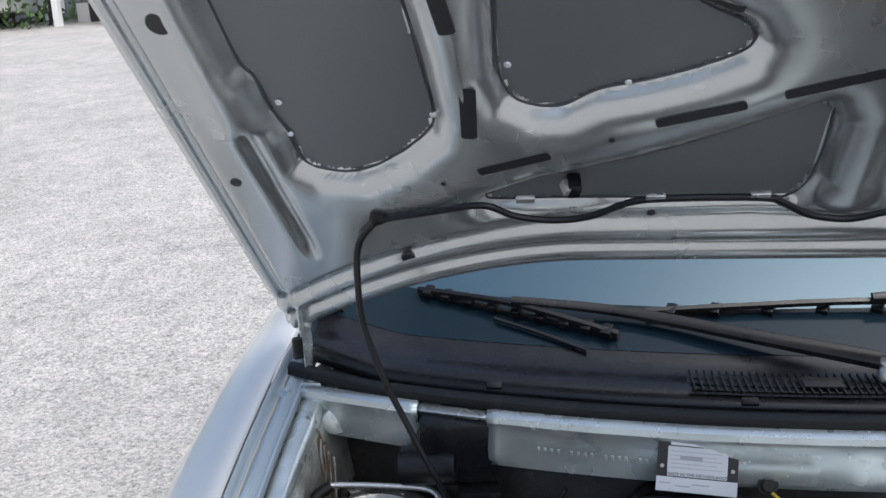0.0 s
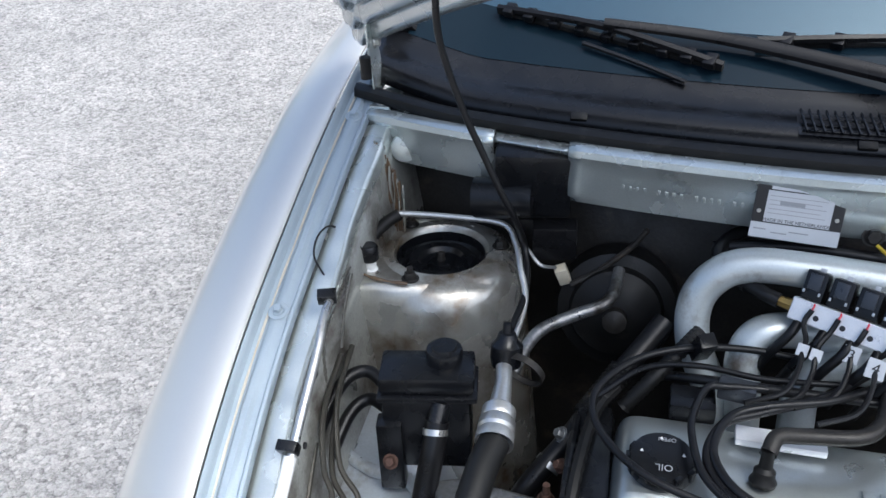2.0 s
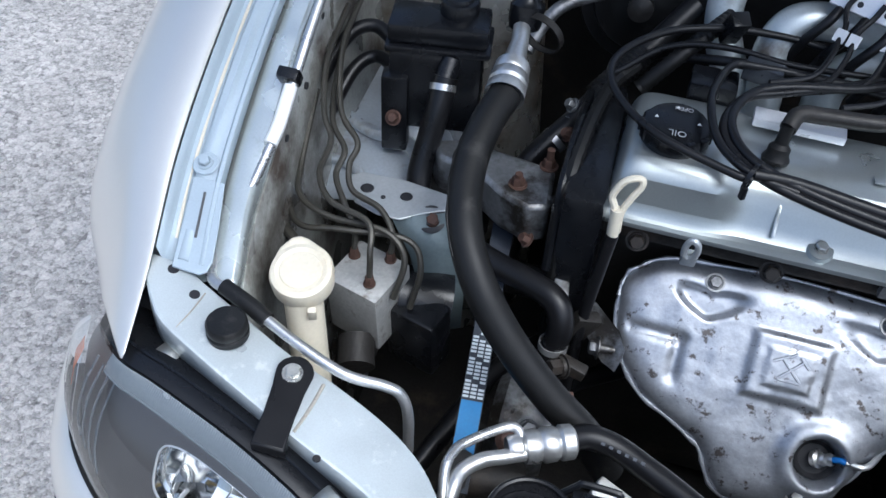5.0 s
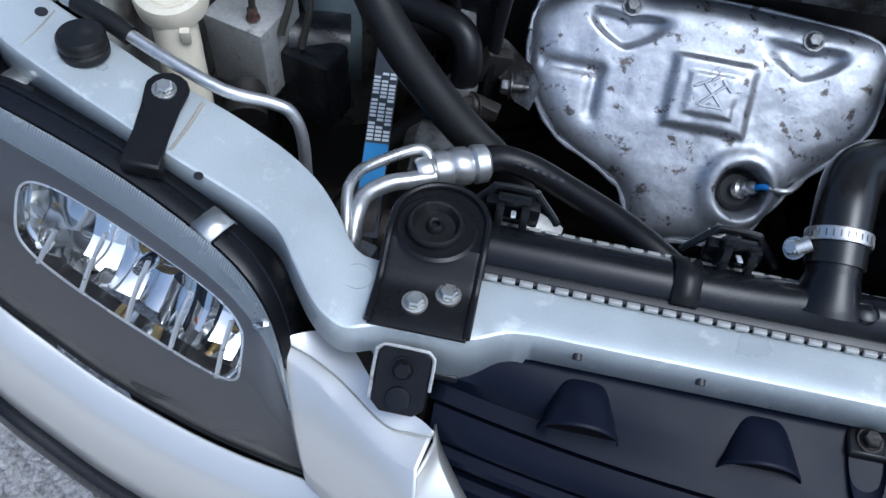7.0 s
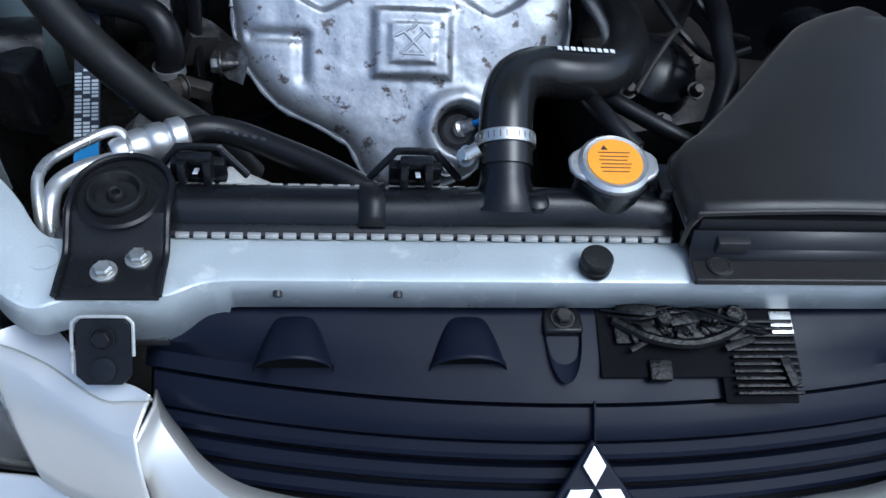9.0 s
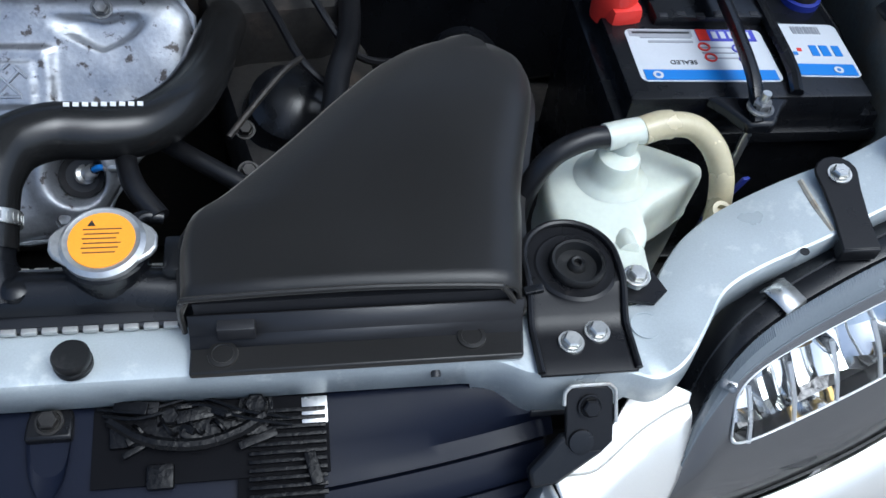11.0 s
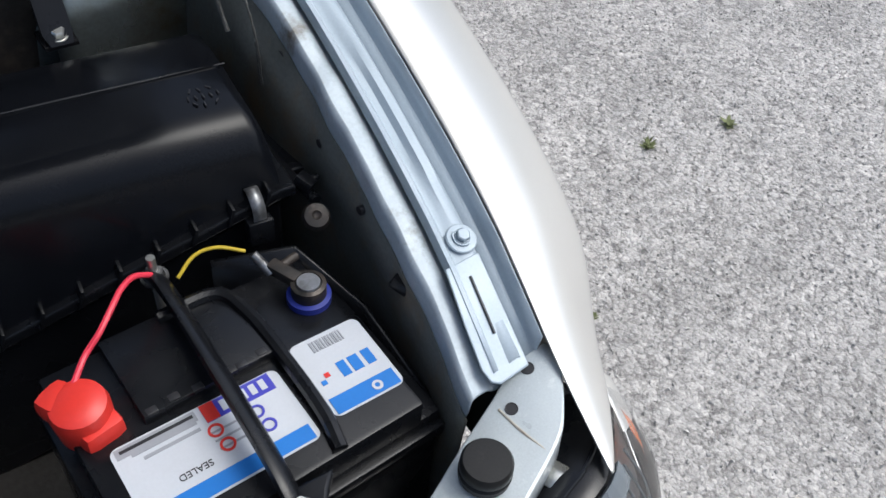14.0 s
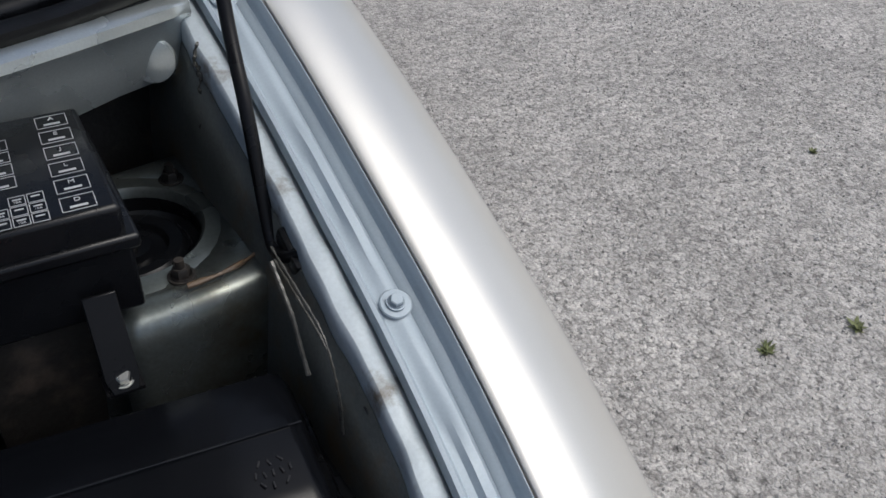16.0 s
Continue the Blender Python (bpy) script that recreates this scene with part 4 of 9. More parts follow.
    rod(bm, flip(p), flip(p) + V(0, -0.006, 0.005), 0.0028, seg=10)
    part("adjuster", bm, RIBGLASS, ob, "clear adjuster lug")
    # amber corner behind the lens and its small bulb
    bm = B()
    rows = [[flip(lamp_point(0.035 + 0.05 * a, 0.25 + 0.4 * b, 0.006)) for b in (0, 0.5, 1)] for a in (0, 0.5, 1)]
    part("corner_reflector", sheet(bm, rows), AMBER, ob, "amber corner reflector")
    # steel strap that bolts the lamp to the support arm
    bm = B()
    pts = [(-0.0160, 0.0), (-0.0140, -0.016), (-0.0130, -0.040), (-0.0135, -0.068), (0.0140, -0.068), (0.0130, -0.040), (0.0140, -0.016), (0.0160, 0.0)] + [(0.0165 * math.cos(a), 0.0165 * math.sin(a)) for a in [0.3 + 0.42 * k for k in range(7)]]
    m = frame_of((s * 0.5500, 0.064, 0.7595), (1, -0.10 * s, 0.14 * s), (0.34 * s, 1, 0.16))
    slab(bm, [m @ V(s * a, b, 0.0035) for a, b in pts], m.to_3x3() @ V(0, 0, -0.003))
    strap = part("strap", bm, BLACKMETAL, ob, "black lamp strap", bevel=0.0012)
    part("strap_bolt", bolt_shape(B(), m @ V(s * 0.0015, -0.001, 0.003), m.to_3x3() @ V(0, 0, 1), 0.0062, 0.0055, 1.45), ZINC, strap)
    bm = B()
    slab(bm, [m @ V(s * a, b, 0.003) for a, b in ((-0.0130, -0.056), (0.0130, -0.056), (0.0145, -0.069), (-0.0140, -0.069))], (0, 0, -0.012))
    part("strap_foot", bm, BLACKMETAL, strap, bevel=0.0015)


for s in (-1, 1):
    headlamp(s)

# ---- bumper, with the painted corners beside the grille ----
PLAN = [(0.0, -0.236, 0.583), (0.10, -0.232, 0.584), (0.20, -0.217, 0.588), (0.27, -0.196, 0.595), (0.305, -0.178, 0.597), (0.335, -0.166, 0.592), (0.365, -0.151, 0.588), (0.392, -0.134, 0.586),
        (0.439, -0.126, 0.582), (0.483, -0.117, 0.582), (0.530, -0.105, 0.586), (0.575, -0.092, 0.593), (0.620, -0.076, 0.603), (0.668, -0.058, 0.616), (0.720, -0.029, 0.622), (0.772, 0.019, 0.628), (0.805, 0.085, 0.636), (0.83, 0.15, 0.64)]
DOWN = [(0, 0), (0.008, -0.005), (0.020, -0.014), (0.030, -0.032), (0.0355, -0.065), (0.0365, -0.12), (0.030, -0.150), (0.026, -0.158), (0.026, -0.20), (0.015, -0.27), (-0.02, -0.36)]
plan = curve([V(*p) for p in PLAN], 3)


def bumper_rows(flip, down):
    rows = []
    for k, p in enumerate(plan):
        d = plan[min(k + 1, len(plan) - 1)] - plan[max(k - 1, 0)]
        n = V(d.y, -d.x, 0).normalized()
        if n.y > 0 and n.x < 0:
            n = -n
        rows.append([V(flip * (p.x + n.x * a), p.y + n.y * a, p.z + b) for a, b in down])
    return rows


bumper = part("bumper", sheet(B(), bumper_rows(-1, DOWN)[::-1] + bumper_rows(1, DOWN)[1:]), SILVER, car, "silver painted front bumper", solid=0.0025, sub=1)
STRIP = [(0.0355, -0.112), (0.046, -0.118), (0.049, -0.130), (0.047, -0.148), (0.034, -0.156)]
part("moulding", sheet(B(), bumper_rows(-1, STRIP)[::-1] + bumper_rows(1, STRIP)[1:]), BLACK, bumper, "black plastic moulding", solid=0.003)


def corner(s):
    rear_ = [(0.428, -0.066, 0.669), (0.411, -0.056, 0.668), (0.396, -0.053, 0.668), (0.379, -0.061, 0.668), (0.349, -0.093, 0.668), (0.319, -0.106, 0.668), (0.307, -0.113, 0.667)]
    joint = [(0.4285, -0.0670, 0.6640), (0.409, -0.0720, 0.6625), (0.393, -0.0790, 0.6615), (0.377, -0.0880, 0.6610), (0.342, -0.1120, 0.6605), (0.322, -0.1145, 0.6615), (0.3085, -0.1155, 0.6630)]
    crease = [(0.4280, -0.0745, 0.655), (0.405, -0.0840, 0.654), (0.390, -0.0930, 0.653), (0.375, -0.1035, 0.651), (0.343, -0.1260, 0.650), (0.326, -0.1340, 0.652), (0.315, -0.1370, 0.654)]
    lower = [(0.394, -0.137, 0.586), (0.382, -0.145, 0.588), (0.370, -0.152, 0.589), (0.352, -0.160, 0.592), (0.332, -0.168, 0.595), (0.316, -0.174, 0.598), (0.303, -0.178, 0.600)]
    crease = [(x - 0.0014, y - 0.0033, z + 0.006) for x, y, z in crease]
    c, j, a, b = (curve([V(s * x, y, z) for x, y, z in q], 4) for q in (rear_, joint, crease, lower))
    rows = []
    for r, g, p, q in zip(c, j, a, b):
        mid = mix3(p, q, 0.5) + V(0, -0.006, 0.004)
        rows.append([r + V(0, 0.003, -0.014), r + V(0, 0.0008, -0.0015), r, mix3(r, g, 0.5) + V(0, 0, 0.0004), g + V(0, 0.0006, 0.0006), g + V(0, 0, -0.0006), mix3(g, p, 0.1) + V(0, 0, 0.0004), mix3(g, p, 0.55) + V(0, -0.0008, 0.0008), mix3(g, p, 0.9) + V(0, 0, 0.0004), p,
                     mix3(p, mid, 0.12) + V(0, -0.0006, 0.0004), mix3(p, mid, 0.5) + V(0, -0.0014, 0.001), mid, mix3(mid, q, 0.6) + V(0, -0.001, 0.001), q])
    co = part("bumper_corner", sheet(B(), rows), SILVER, bumper, "silver bumper corner beside the grille", solid=0.002, angle=18)
    part("corner_joint", tube(B(), [g + V(0, 0, 0.0001) for g in j], 0.0005, 5, 1), BLOCKALU, co)
    edge = curve([V(s * x, y, z) for x, y, z in ((0.3070, -0.116, 0.658), (0.301, -0.126, 0.648), (0.288, -0.140, 0.637), (0.272, -0.156, 0.628), (0.247, -0.172, 0.624), (0.21, -0.182, 0.621), (0.16, -0.188, 0.618))], 4)
    out = curve([V(s * x, y, z) for x, y, z in ((0.3136, -0.1405, 0.6590), (0.312, -0.150, 0.632), (0.302, -0.165, 0.612), (0.286, -0.177, 0.600), (0.258, -0.188, 0.592), (0.215, -0.195, 0.588), (0.16, -0.199, 0.586))], 4)
    rows = [[p + V(s * 0.002, 0.016, -0.006), p, mix3(p, q, 0.5) + V(0, -0.002, 0.002), q, q + V(s * 0.004, -0.004, -0.02)] for p, q in zip(edge, out)]
    part("opening_edge", sheet(B(), rows), SILVER, bumper, "silver edge of the grille opening", solid=0.002)
    x = s * (0.3355 if s < 0 else 0.332)
    m = frame_of((x, -0.0945 if s < 0 else -0.0920, 0.6955 if s < 0 else 0.6985), (1, 0, 0), (0, 0.68, 0.73))
    h, r = (0.0185 if s < 0 else 0.0165), 0.007
    outline = [(h - r + r * math.cos(a), 0.0215 - r + r * math.sin(a)) for a in (0, 0.5, 1.05, 1.57)] + [(-h + r + r * math.cos(a), 0.0215 - r + r * math.sin(a)) for a in (1.57, 2.1, 2.65, 3.14)] + [(-h, -0.018), (-h + 0.007, -0.0245), (h - 0.007, -0.0245), (h, -0.018)]
    br = part("corner_bracket", slab(B(), [m @ V(a, b, 0) for a, b in outline], m.to_3x3() @ V(0, 0, -0.004)), BLACKMETAL, bumper, "black fixing tab", bevel=0.001)
    part("corner_screw", bolt_shape(B(), m @ V(0, 0.008, 0.0005), m.to_3x3() @ V(0, 0, 1), 0.0062, 0.005, 1.4), BLACKMETAL, br)
    part("corner_screw", lathe(B(), [(0.0090, 0), (0.0085, 0.002), (0.0050, 0.0025), (0, 0.0020)], m @ V(0 if s < 0 else -0.006, -0.0135 if s < 0 else -0.0165, 0), m.to_3x3() @ V(0, 0, 1)), BLACK, br)
    if s > 0:
        part("lug", slab(B(), [m @ V(a, b, -0.001) for a, b in ((0.013, -0.012), (0.011, -0.026), (-0.022, -0.047), (-0.040, -0.049), (-0.042, -0.036), (-0.018, -0.012))], m.to_3x3() @ V(0, 0, -0.010)), BLACK, br, "black plastic lug", bevel=0.003)
    part("bracket_edge", tube(B(), [m @ V(a, b, 0.001) for a, b in [(h + 0.0015, -0.004)] + [(a * 1.08, b + 0.0015) for a, b in outline[:8]] + [(-h - 0.0015, -0.016 if s < 0 else 0.010)]], 0.0013, 8, 2), BLOCKALU, br, "bright bare edge")


for s in (-1, 1):
    corner(s)

# ---- grille: cover panel, blades, badge ----
grille = thing("grille", "dark blue-grey plastic grille with curved blades", "grille", (0, -0.12, 0.55))


def lead(x):
    """Front line of the cover panel."""
    t = min(1, abs(x) / 0.315)
    return -0.1205 + 0.040 * t ** 2.0, 0.665 - 0.011 * t ** 2.0


xs = [-0.318 + 0.636 * k / 48 for k in range(49)]
rows = []
for x in xs:
    y1, z1 = lead(x)
    e = 0.9 if abs(x) < 0.26 else 0.9 + 0.35 * (abs(x) - 0.26) / 0.058
    rows.append([V(x, -0.048 - 0.004 * (e - 0.9), 0.690 - 0.02 * (e - 0.9)), V(x, -0.060, 0.6865 - 0.02 * (e - 0.9)), V(x, (y1 - 0.060) / 2, (z1 + 0.6865) / 2 + 0.0015), V(x, y1 + 0.012, z1 + 0.0035), V(x, y1, z1), V(x, y1 + 0.004, z1 - 0.008)])
cover = part("cover_panel", sheet(B(), rows), GRILLE, grille, "smooth blue-black cover panel", solid=0.002)
rows = []
for x in [-0.312 + 0.624 * j / 40 for j in range(41)]:
    y, z = lead(x)
    rows.append([V(x, y + 0.006, z - 0.010), V(x, y - 0.0005, z - 0.0055), V(x, y - 0.010, z - 0.0105), V(x, y - 0.0180, z - 0.0165), V(x, y - 0.0195, z - 0.0200), V(x, y - 0.010, z - 0.0235)])
part("upper_band", sheet(B(), rows, True), GRILLE, grille)
for k in range(2, 6):
    rows = []
    for x in [-0.312 + 0.624 * j / 40 for j in range(41)]:
        lim = 0.312 - 0.004 * k
        x = x * lim / 0.312
        y, z = lead(x)
        yy, zz = y - 0.0030 - 0.0105 * k - 0.0015 * max(0, k - 2), z - 0.0065 - 0.0090 * k - 0.004 * max(0, k - 2)
        rows.append([V(x, yy + 0.010, zz - 0.0035), V(x, yy + 0.004, zz + 0.0005), V(x, yy - 0.0035, zz - 0.0005), V(x, yy - 0.0060, zz - 0.0035), V(x, yy - 0.0050, zz - 0.007), V(x, yy + 0.006, zz - 0.009)])
    part("blade", sheet(B(), rows, True), GRILLE, grille)
# Black sheet in place of the shade behind the blades.
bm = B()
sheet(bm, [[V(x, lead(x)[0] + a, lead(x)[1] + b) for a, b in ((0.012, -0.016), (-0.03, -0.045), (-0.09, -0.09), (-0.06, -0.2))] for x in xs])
part("backing", bm, SHADEBLACK, grille, "black sheet standing for shade between the blades")
for x, y0, w in ((-0.211, -0.056, 0.0285), (-0.087, -0.056, 0.0285)):
    rows = []
    for k in range(13):
        t = k / 12
        y = y0 - 0.041 * t
        half = w * (0.40 + 0.60 * t ** 0.8)
        zb = 0.6845 + (y + 0.06) * 0.35
        rows.append([V(x + half * math.cos(a), y - 0.002 * math.sin(a), zb + 0.021 * t ** 0.8 * math.sin(a) - 0.0008) for a in [math.pi * j / 16 for j in range(17)]])
    bump = part("pressed_bump", sheet(B(), rows), GRILLE, cover, solid=0.001, angle=60)
    # A black face closes the front of the bump as its inner shade.
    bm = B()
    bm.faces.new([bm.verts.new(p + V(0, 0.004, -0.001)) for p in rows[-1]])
    part("mouth_shade", bm, SHADEBLACK, bump, "black face standing for shade in the bump mouth")
for x, y0, w in ((-0.017, -0.060, 0.0145),):
    bm = B()
    pts = arc_plate((x, -0.062), w, -0.075, w, 8)
    slab(bm, [V(px, py, 0.6895) for px, py in pts], (0, 0, -0.008))
    tab = part("fixing_tab", bm, BLACKMETAL, cover, bevel=0.002)
    rows = [[V(x + 0.93 * w * math.sqrt(max(0.0, 1 - t ** 2.2)) * math.cos(a), -0.070 - 0.040 * t, 0.6862 - 0.0135 * t - 0.011 * math.sin(a) * (1 - t) + 0.0015) for a in [math.pi * j / 12 for j in range(13)]] for t in (0, 0.15, 0.3, 0.45, 0.6, 0.75, 0.88, 0.96, 1)]
    part("tab_recess", sheet(B(), rows), GRILLE, tab)
    part("tab_screw", bolt_shape(B(), (x, -0.0640, 0.6895), (0, -0.1, 1), 0.0062, 0.006, 1.45), GRIME, tab)
# chrome badge of three lozenges, and the centre fin
m = frame_of((0.0, -0.1600, 0.6405), (1, 0, 0), (0, 0.50, 0.30))
badge = part("badge_base", slab(B(), [m @ V(x, y, 0.004) for x, y in ((0.0, 0.022), (0.036, -0.030), (-0.036, -0.030))], m.to_3x3() @ V(0, 0, -0.006)), GRILLE, grille, "badge plinth", bevel=0.002)
for cx, cy, rot in ((0, 0.0035, 0), (-0.0135, -0.0195, 120), (0.0135, -0.0195, 240)):
    loz = [V(0, 0.0145, 0), V(0.0088, 0, 0), V(0, -0.0145, 0), V(-0.0088, 0, 0)]
    rm = Matrix.Rotation(radians(rot), 4, "Z")
    bm = slab(B(), [m @ (V(cx, cy, 0.008) + rm @ p) for p in loz], m.to_3x3() @ V(0, 0, -0.005))
    part("lozenge", bm, CHROME, badge, "bright chrome lozenge", bevel=0.0008)
part("centre_fin", slab(B(), [V(0.002, -0.119, 0.667), V(0.004, -0.119, 0.667), V(0.003, -0.146, 0.652), V(0.0015, -0.146, 0.652)], (0, 0, -0.008)), GRILLE, grille, bevel=0.0008)

# hood latch in the cover's cut-out
latch = thing("hood_latch", "greasy black steel hood latch behind the grille", "latch", (0.085, -0.07, 0.672))
# Black plates laid on the cover as the shade of its cut-out.
part("recess", block(B(), (0.084, -0.080, 0.681), (0.150, 0.052, 0.003), (16, 0, 0), 0.001), SHADEBLACK, latch)
part("recess", block(B(), (0.127, -0.112, 0.670), (0.055, 0.022, 0.003), (16, 0, 0), 0.001), SHADEBLACK, latch)
base = part("base_plate", block(B(), (0.070, -0.072, 0.6865), (0.100, 0.020, 0.005), (14, 0, 2), 0.002), GREASE, latch)
for k in range(11):
    part("rib", block(B(), (0.132, -0.066 - 0.0052 * k, 0.6885 - 0.0015 * k), (0.050, 0.0026, 0.004), (14, 0, 0), 0.0005), GREASE, latch)
bm = B()
tube(bm, [V(0.035 + 0.0042 * k, -0.0745 + 0.004 * math.cos(k * 1.6), 0.690 + 0.004 * math.sin(k * 1.6)) for k in range(16)], 0.0014, 6, 3)
part("spring", bm, GREASE, latch, "oily coil spring")
part("hook", tube(B(), [(0.020, -0.066, 0.690), (0.045, -0.082, 0.6905), (0.075, -0.086, 0.689), (0.100, -0.080, 0.690), (0.118, -0.070, 0.692)], 0.0042, 8), GREASE, latch)
part("lever", block(B(), (0.113, -0.084, 0.6865), (0.026, 0.006, 0.004), (14, 0, 20), 0.0015), GREASE, latch)
part("lever", block(B(), (0.148, -0.104, 0.680), (0.008, 0.022, 0.004), (14, 0, 14), 0.0015), GREASE, latch)
part("pivot", bolt_shape(B(), (0.058, -0.066, 0.6895), (0, -0.25, 1), 0.006, 0.005), GREASE, latch)
part("pivot", bolt_shape(B(), (0.112, -0.062, 0.6895), (0, -0.25, 1), 0.0075, 0.006), GREASE, latch)
part("bright_plate", block(B(), (0.150, -0.066, 0.6870), (0.017, 0.018, 0.002), (14, 0, 0), 0.0005), ALU, latch, "bare bright metal plate")
part("foot", block(B(), (0.052, -0.101, 0.677), (0.017, 0.016, 0.008), (14, 0, 0), 0.002), GREASE, latch)
r = random.Random(4)
for k in range(12):
    x, y = r.uniform(0.014, 0.108), r.uniform(-0.090, -0.058)
    part("latch_link", block(B(), (x, y, 0.6905 + 0.25 * (y + 0.072)), (r.uniform(0.008, 0.026), r.uniform(0.003, 0.009), r.uniform(0.004, 0.010)), (14, r.uniform(-15, 15), r.uniform(-35, 35)), 0.001), GREASE, latch)
for k in range(2):
    y = -0.058 - 0.005 * k
    part("latch_wire", tube(B(), [(0.012 + 0.004 * k, y, 0.692), (0.04, y - 0.006, 0.697), (0.075, y + 0.003, 0.694), (0.105, y - 0.010, 0.696), (0.135, y - 0.014, 0.690)], 0.0012, 6, 4), GREASE, latch)

# ---- front wheels under the wings ----
for s in (-1, 1):
    w = part("wheel", lathe(B(), [(0.19, -0.09), (0.28, -0.09), (0.30, -0.06), (0.302, 0.06), (0.28, 0.09), (0.19, 0.09)], (s * 0.735, 0.62, 0.302), (1, 0, 0), 36), RUBBER, car, "black tyre")
    part("rim", lathe(B(), [(0.02, 0.0), (0.10, 0.03), (0.185, 0.05), (0.192, 0.085)], (s * 0.735, 0.62, 0.302), (s, 0, 0), 36), ALU, w)

# ---- bay floor, front panel behind the bumper, lower bulkhead ----
part("undertray", block(B(), (0, 0.36, 0.24), (1.36, 0.86, 0.02)), GRIME, car, "grimy dark undertray")
part("front_panel", block(B(), (0, -0.085, 0.42), (1.10, 0.02, 0.34)), INKSHADE, car, "black front panel")
BACK = lambda x, a: a + 0.23 * x * x
xs = [-0.72 + 1.44 * k / 36 for k in range(37)]
part("bulkhead", sheet(B(), [[V(x, BACK(x, 0.76), 1.0), V(x, BACK(x, 0.77), 0.8), V(x, BACK(x, 0.74), 0.5), V(x, BACK(x, 0.70), 0.25)] for x in xs]), GRIME, car, "dark sound-deadened bulkhead", solid=0.004)


def panel_rows(x0, x1, n, low, swell):
    rows = []
    for k in range(n + 1):
        x = x0 + (x1 - x0) * k / n
        zb = low(x)
        rows.append([V(x, BACK(x, 0.705), zb - 0.002), V(x, BACK(x, 0.692), zb), V(x, BACK(x, 0.687) - swell(x), zb + 0.012), V(x, BACK(x, 0.684) - swell(x), 1.005), V(x, BACK(x, 0.680), 1.024), V(x, BACK(x, 0.674), 1.033),
                     V(x, BACK(x, 0.676), 1.041), V(x, BACK(x, 0.690), 1.045), V(x, BACK(x, 0.73), 1.040)])
    return rows


bulk = part("bulkhead_panel", sheet(B(), panel_rows(-0.425, 0.70, 60, lambda x: 0.962 + 0.010 * max(0, min(1, (abs(x) - 0.5) * 8)), lambda x: 0.004 * math.tanh(20 * (abs(x + 0.3) - 0.09)) * (x < 0.0))), BAY, car, "silver upper bulkhead panel", solid=0.0015)
part("bulkhead_corner", sheet(B(), panel_rows(-0.715, -0.525, 12, lambda x: 0.970, lambda x: 0.0)), BAY, car, "silver bulkhead corner panel", solid=0.0015)
rows = [[V(x, BACK(x, 0.690), 1.022), V(x, BACK(x, 0.680), 1.036), V(x, BACK(x, 0.70), 1.042)] for x in [-0.53 + 0.11 * k / 8 for k in range(9)]]
part("bulkhead_bridge", sheet(B(), rows), BAY, car, solid=0.0015)
for s in (-1, 1):
    part("pressed_disc", lathe(B(), [(0.021, 0), (0.019, 0.004), (0.010, 0.0055), (0, 0.006)], (s * 0.660, BACK(0.660, 0.688), 0.995), (0.3 * -s, -1, 0.15)), BAY, car)
# stamped characters, unreadable
for k in range(17):
    if k % 5 != 4:
        x = -0.355 + 0.0088 * k
        part("stamped_mark", block(B(), (x, BACK(x, 0.6815), 0.998 - 0.0002 * k), (0.0038, 0.0007, 0.0072), (4, 0, -8), 0.0003), BAY, bulk)
# seam sealer and rust in the corners
r = random.Random(11)
for s in (-1, 1):
    for k in range(22 if s < 0 else 9):
        if s < 0:
            x, y, z, drop, wide = 0.690 - 0.0017 * k + r.uniform(-0.003, 0.003), 0.752 - 0.0005 * k, 1.02 - 0.0028 * k, r.uniform(0.05, 0.12), 0.0013
        else:
            x, y, z, drop, wide = 0.690 - 0.0012 * k + r.uniform(-0.002, 0.002), 0.750 - 0.0015 * k, 1.022 - 0.010 * k, r.uniform(0.014, 0.022), 0.0022
        line = [V(s * (x + r.uniform(-0.002, 0.002)), y + r.uniform(-0.002, 0.002), z - drop * t) for t in (0, 0.3, 0.6, 1)]
        wave = r.uniform(7, 16)
        part("sealer_streak", tube(B(), line, lambda t: wide + 0.0005 * math.sin(wave * t), 7, 5, squash=0.6), BEADGREY if s > 0 else (SEALER if k % 3 else BAYDIRTY), car)
    for dy, dz in ((0.0, 0.0), (0.004, 0.010)):
        line = [V(s * 0.6725, 0.569 + dy, 0.921 + dz), V(s * 0.6720, 0.520 + dy, 0.914 + dz), V(s * 0.6718, 0.482 + dy, 0.906 + dz), V(s * 0.6716, 0.465 + dy, 0.887 + dz), V(s * 0.6714, 0.457 + dy, 0.862 + dz), V(s * 0.6712, 0.455 + dy, 0.836 + dz), V(s * 0.6712, 0.451 + dy, 0.812 + dz)]
        part("sealer_bead", tube(B(), line, lambda t: 0.0010 + 0.0006 * math.sin(140 * t) * math.sin(57 * t), 6, 14), BEADGREY, car)
    line = [V(s * 0.664, 0.552, 0.935), V(s * 0.664, 0.535, 0.921), V(s * 0.664, 0.518, 0.905), V(s * 0.663, 0.504, 0.884), V(s * 0.662, 0.492, 0.868)]
    part("sealer_bead", tube(B(), line, lambda t: 0.0019 + 0.0004 * math.sin(43 * t) * math.sin(17 * t), 6, 16), BEADGREY, car)

# maker's plate on the bulkhead
plate = thing("maker_plate", "white and black printed maker's plate on the bulkhead", "plate", (-0.154, 0.68, 0.99))
pm = frame_of((-0.153, 0.6835, 0.993), (1, 0.0, -0.07), (0.0, 0.24, 1))
pm = pm @ Matrix.Translation((0, 0, 0.004))
part("backing", plate_on(B(), pm, -0.050, 0.050, -0.032, 0.033, 0.0008), INKSHADE, plate)
part("paper", plate_on(B(), pm, -0.037, 0.037, -0.012, 0.026, 0.0005, 0.0008), PAPER, plate)
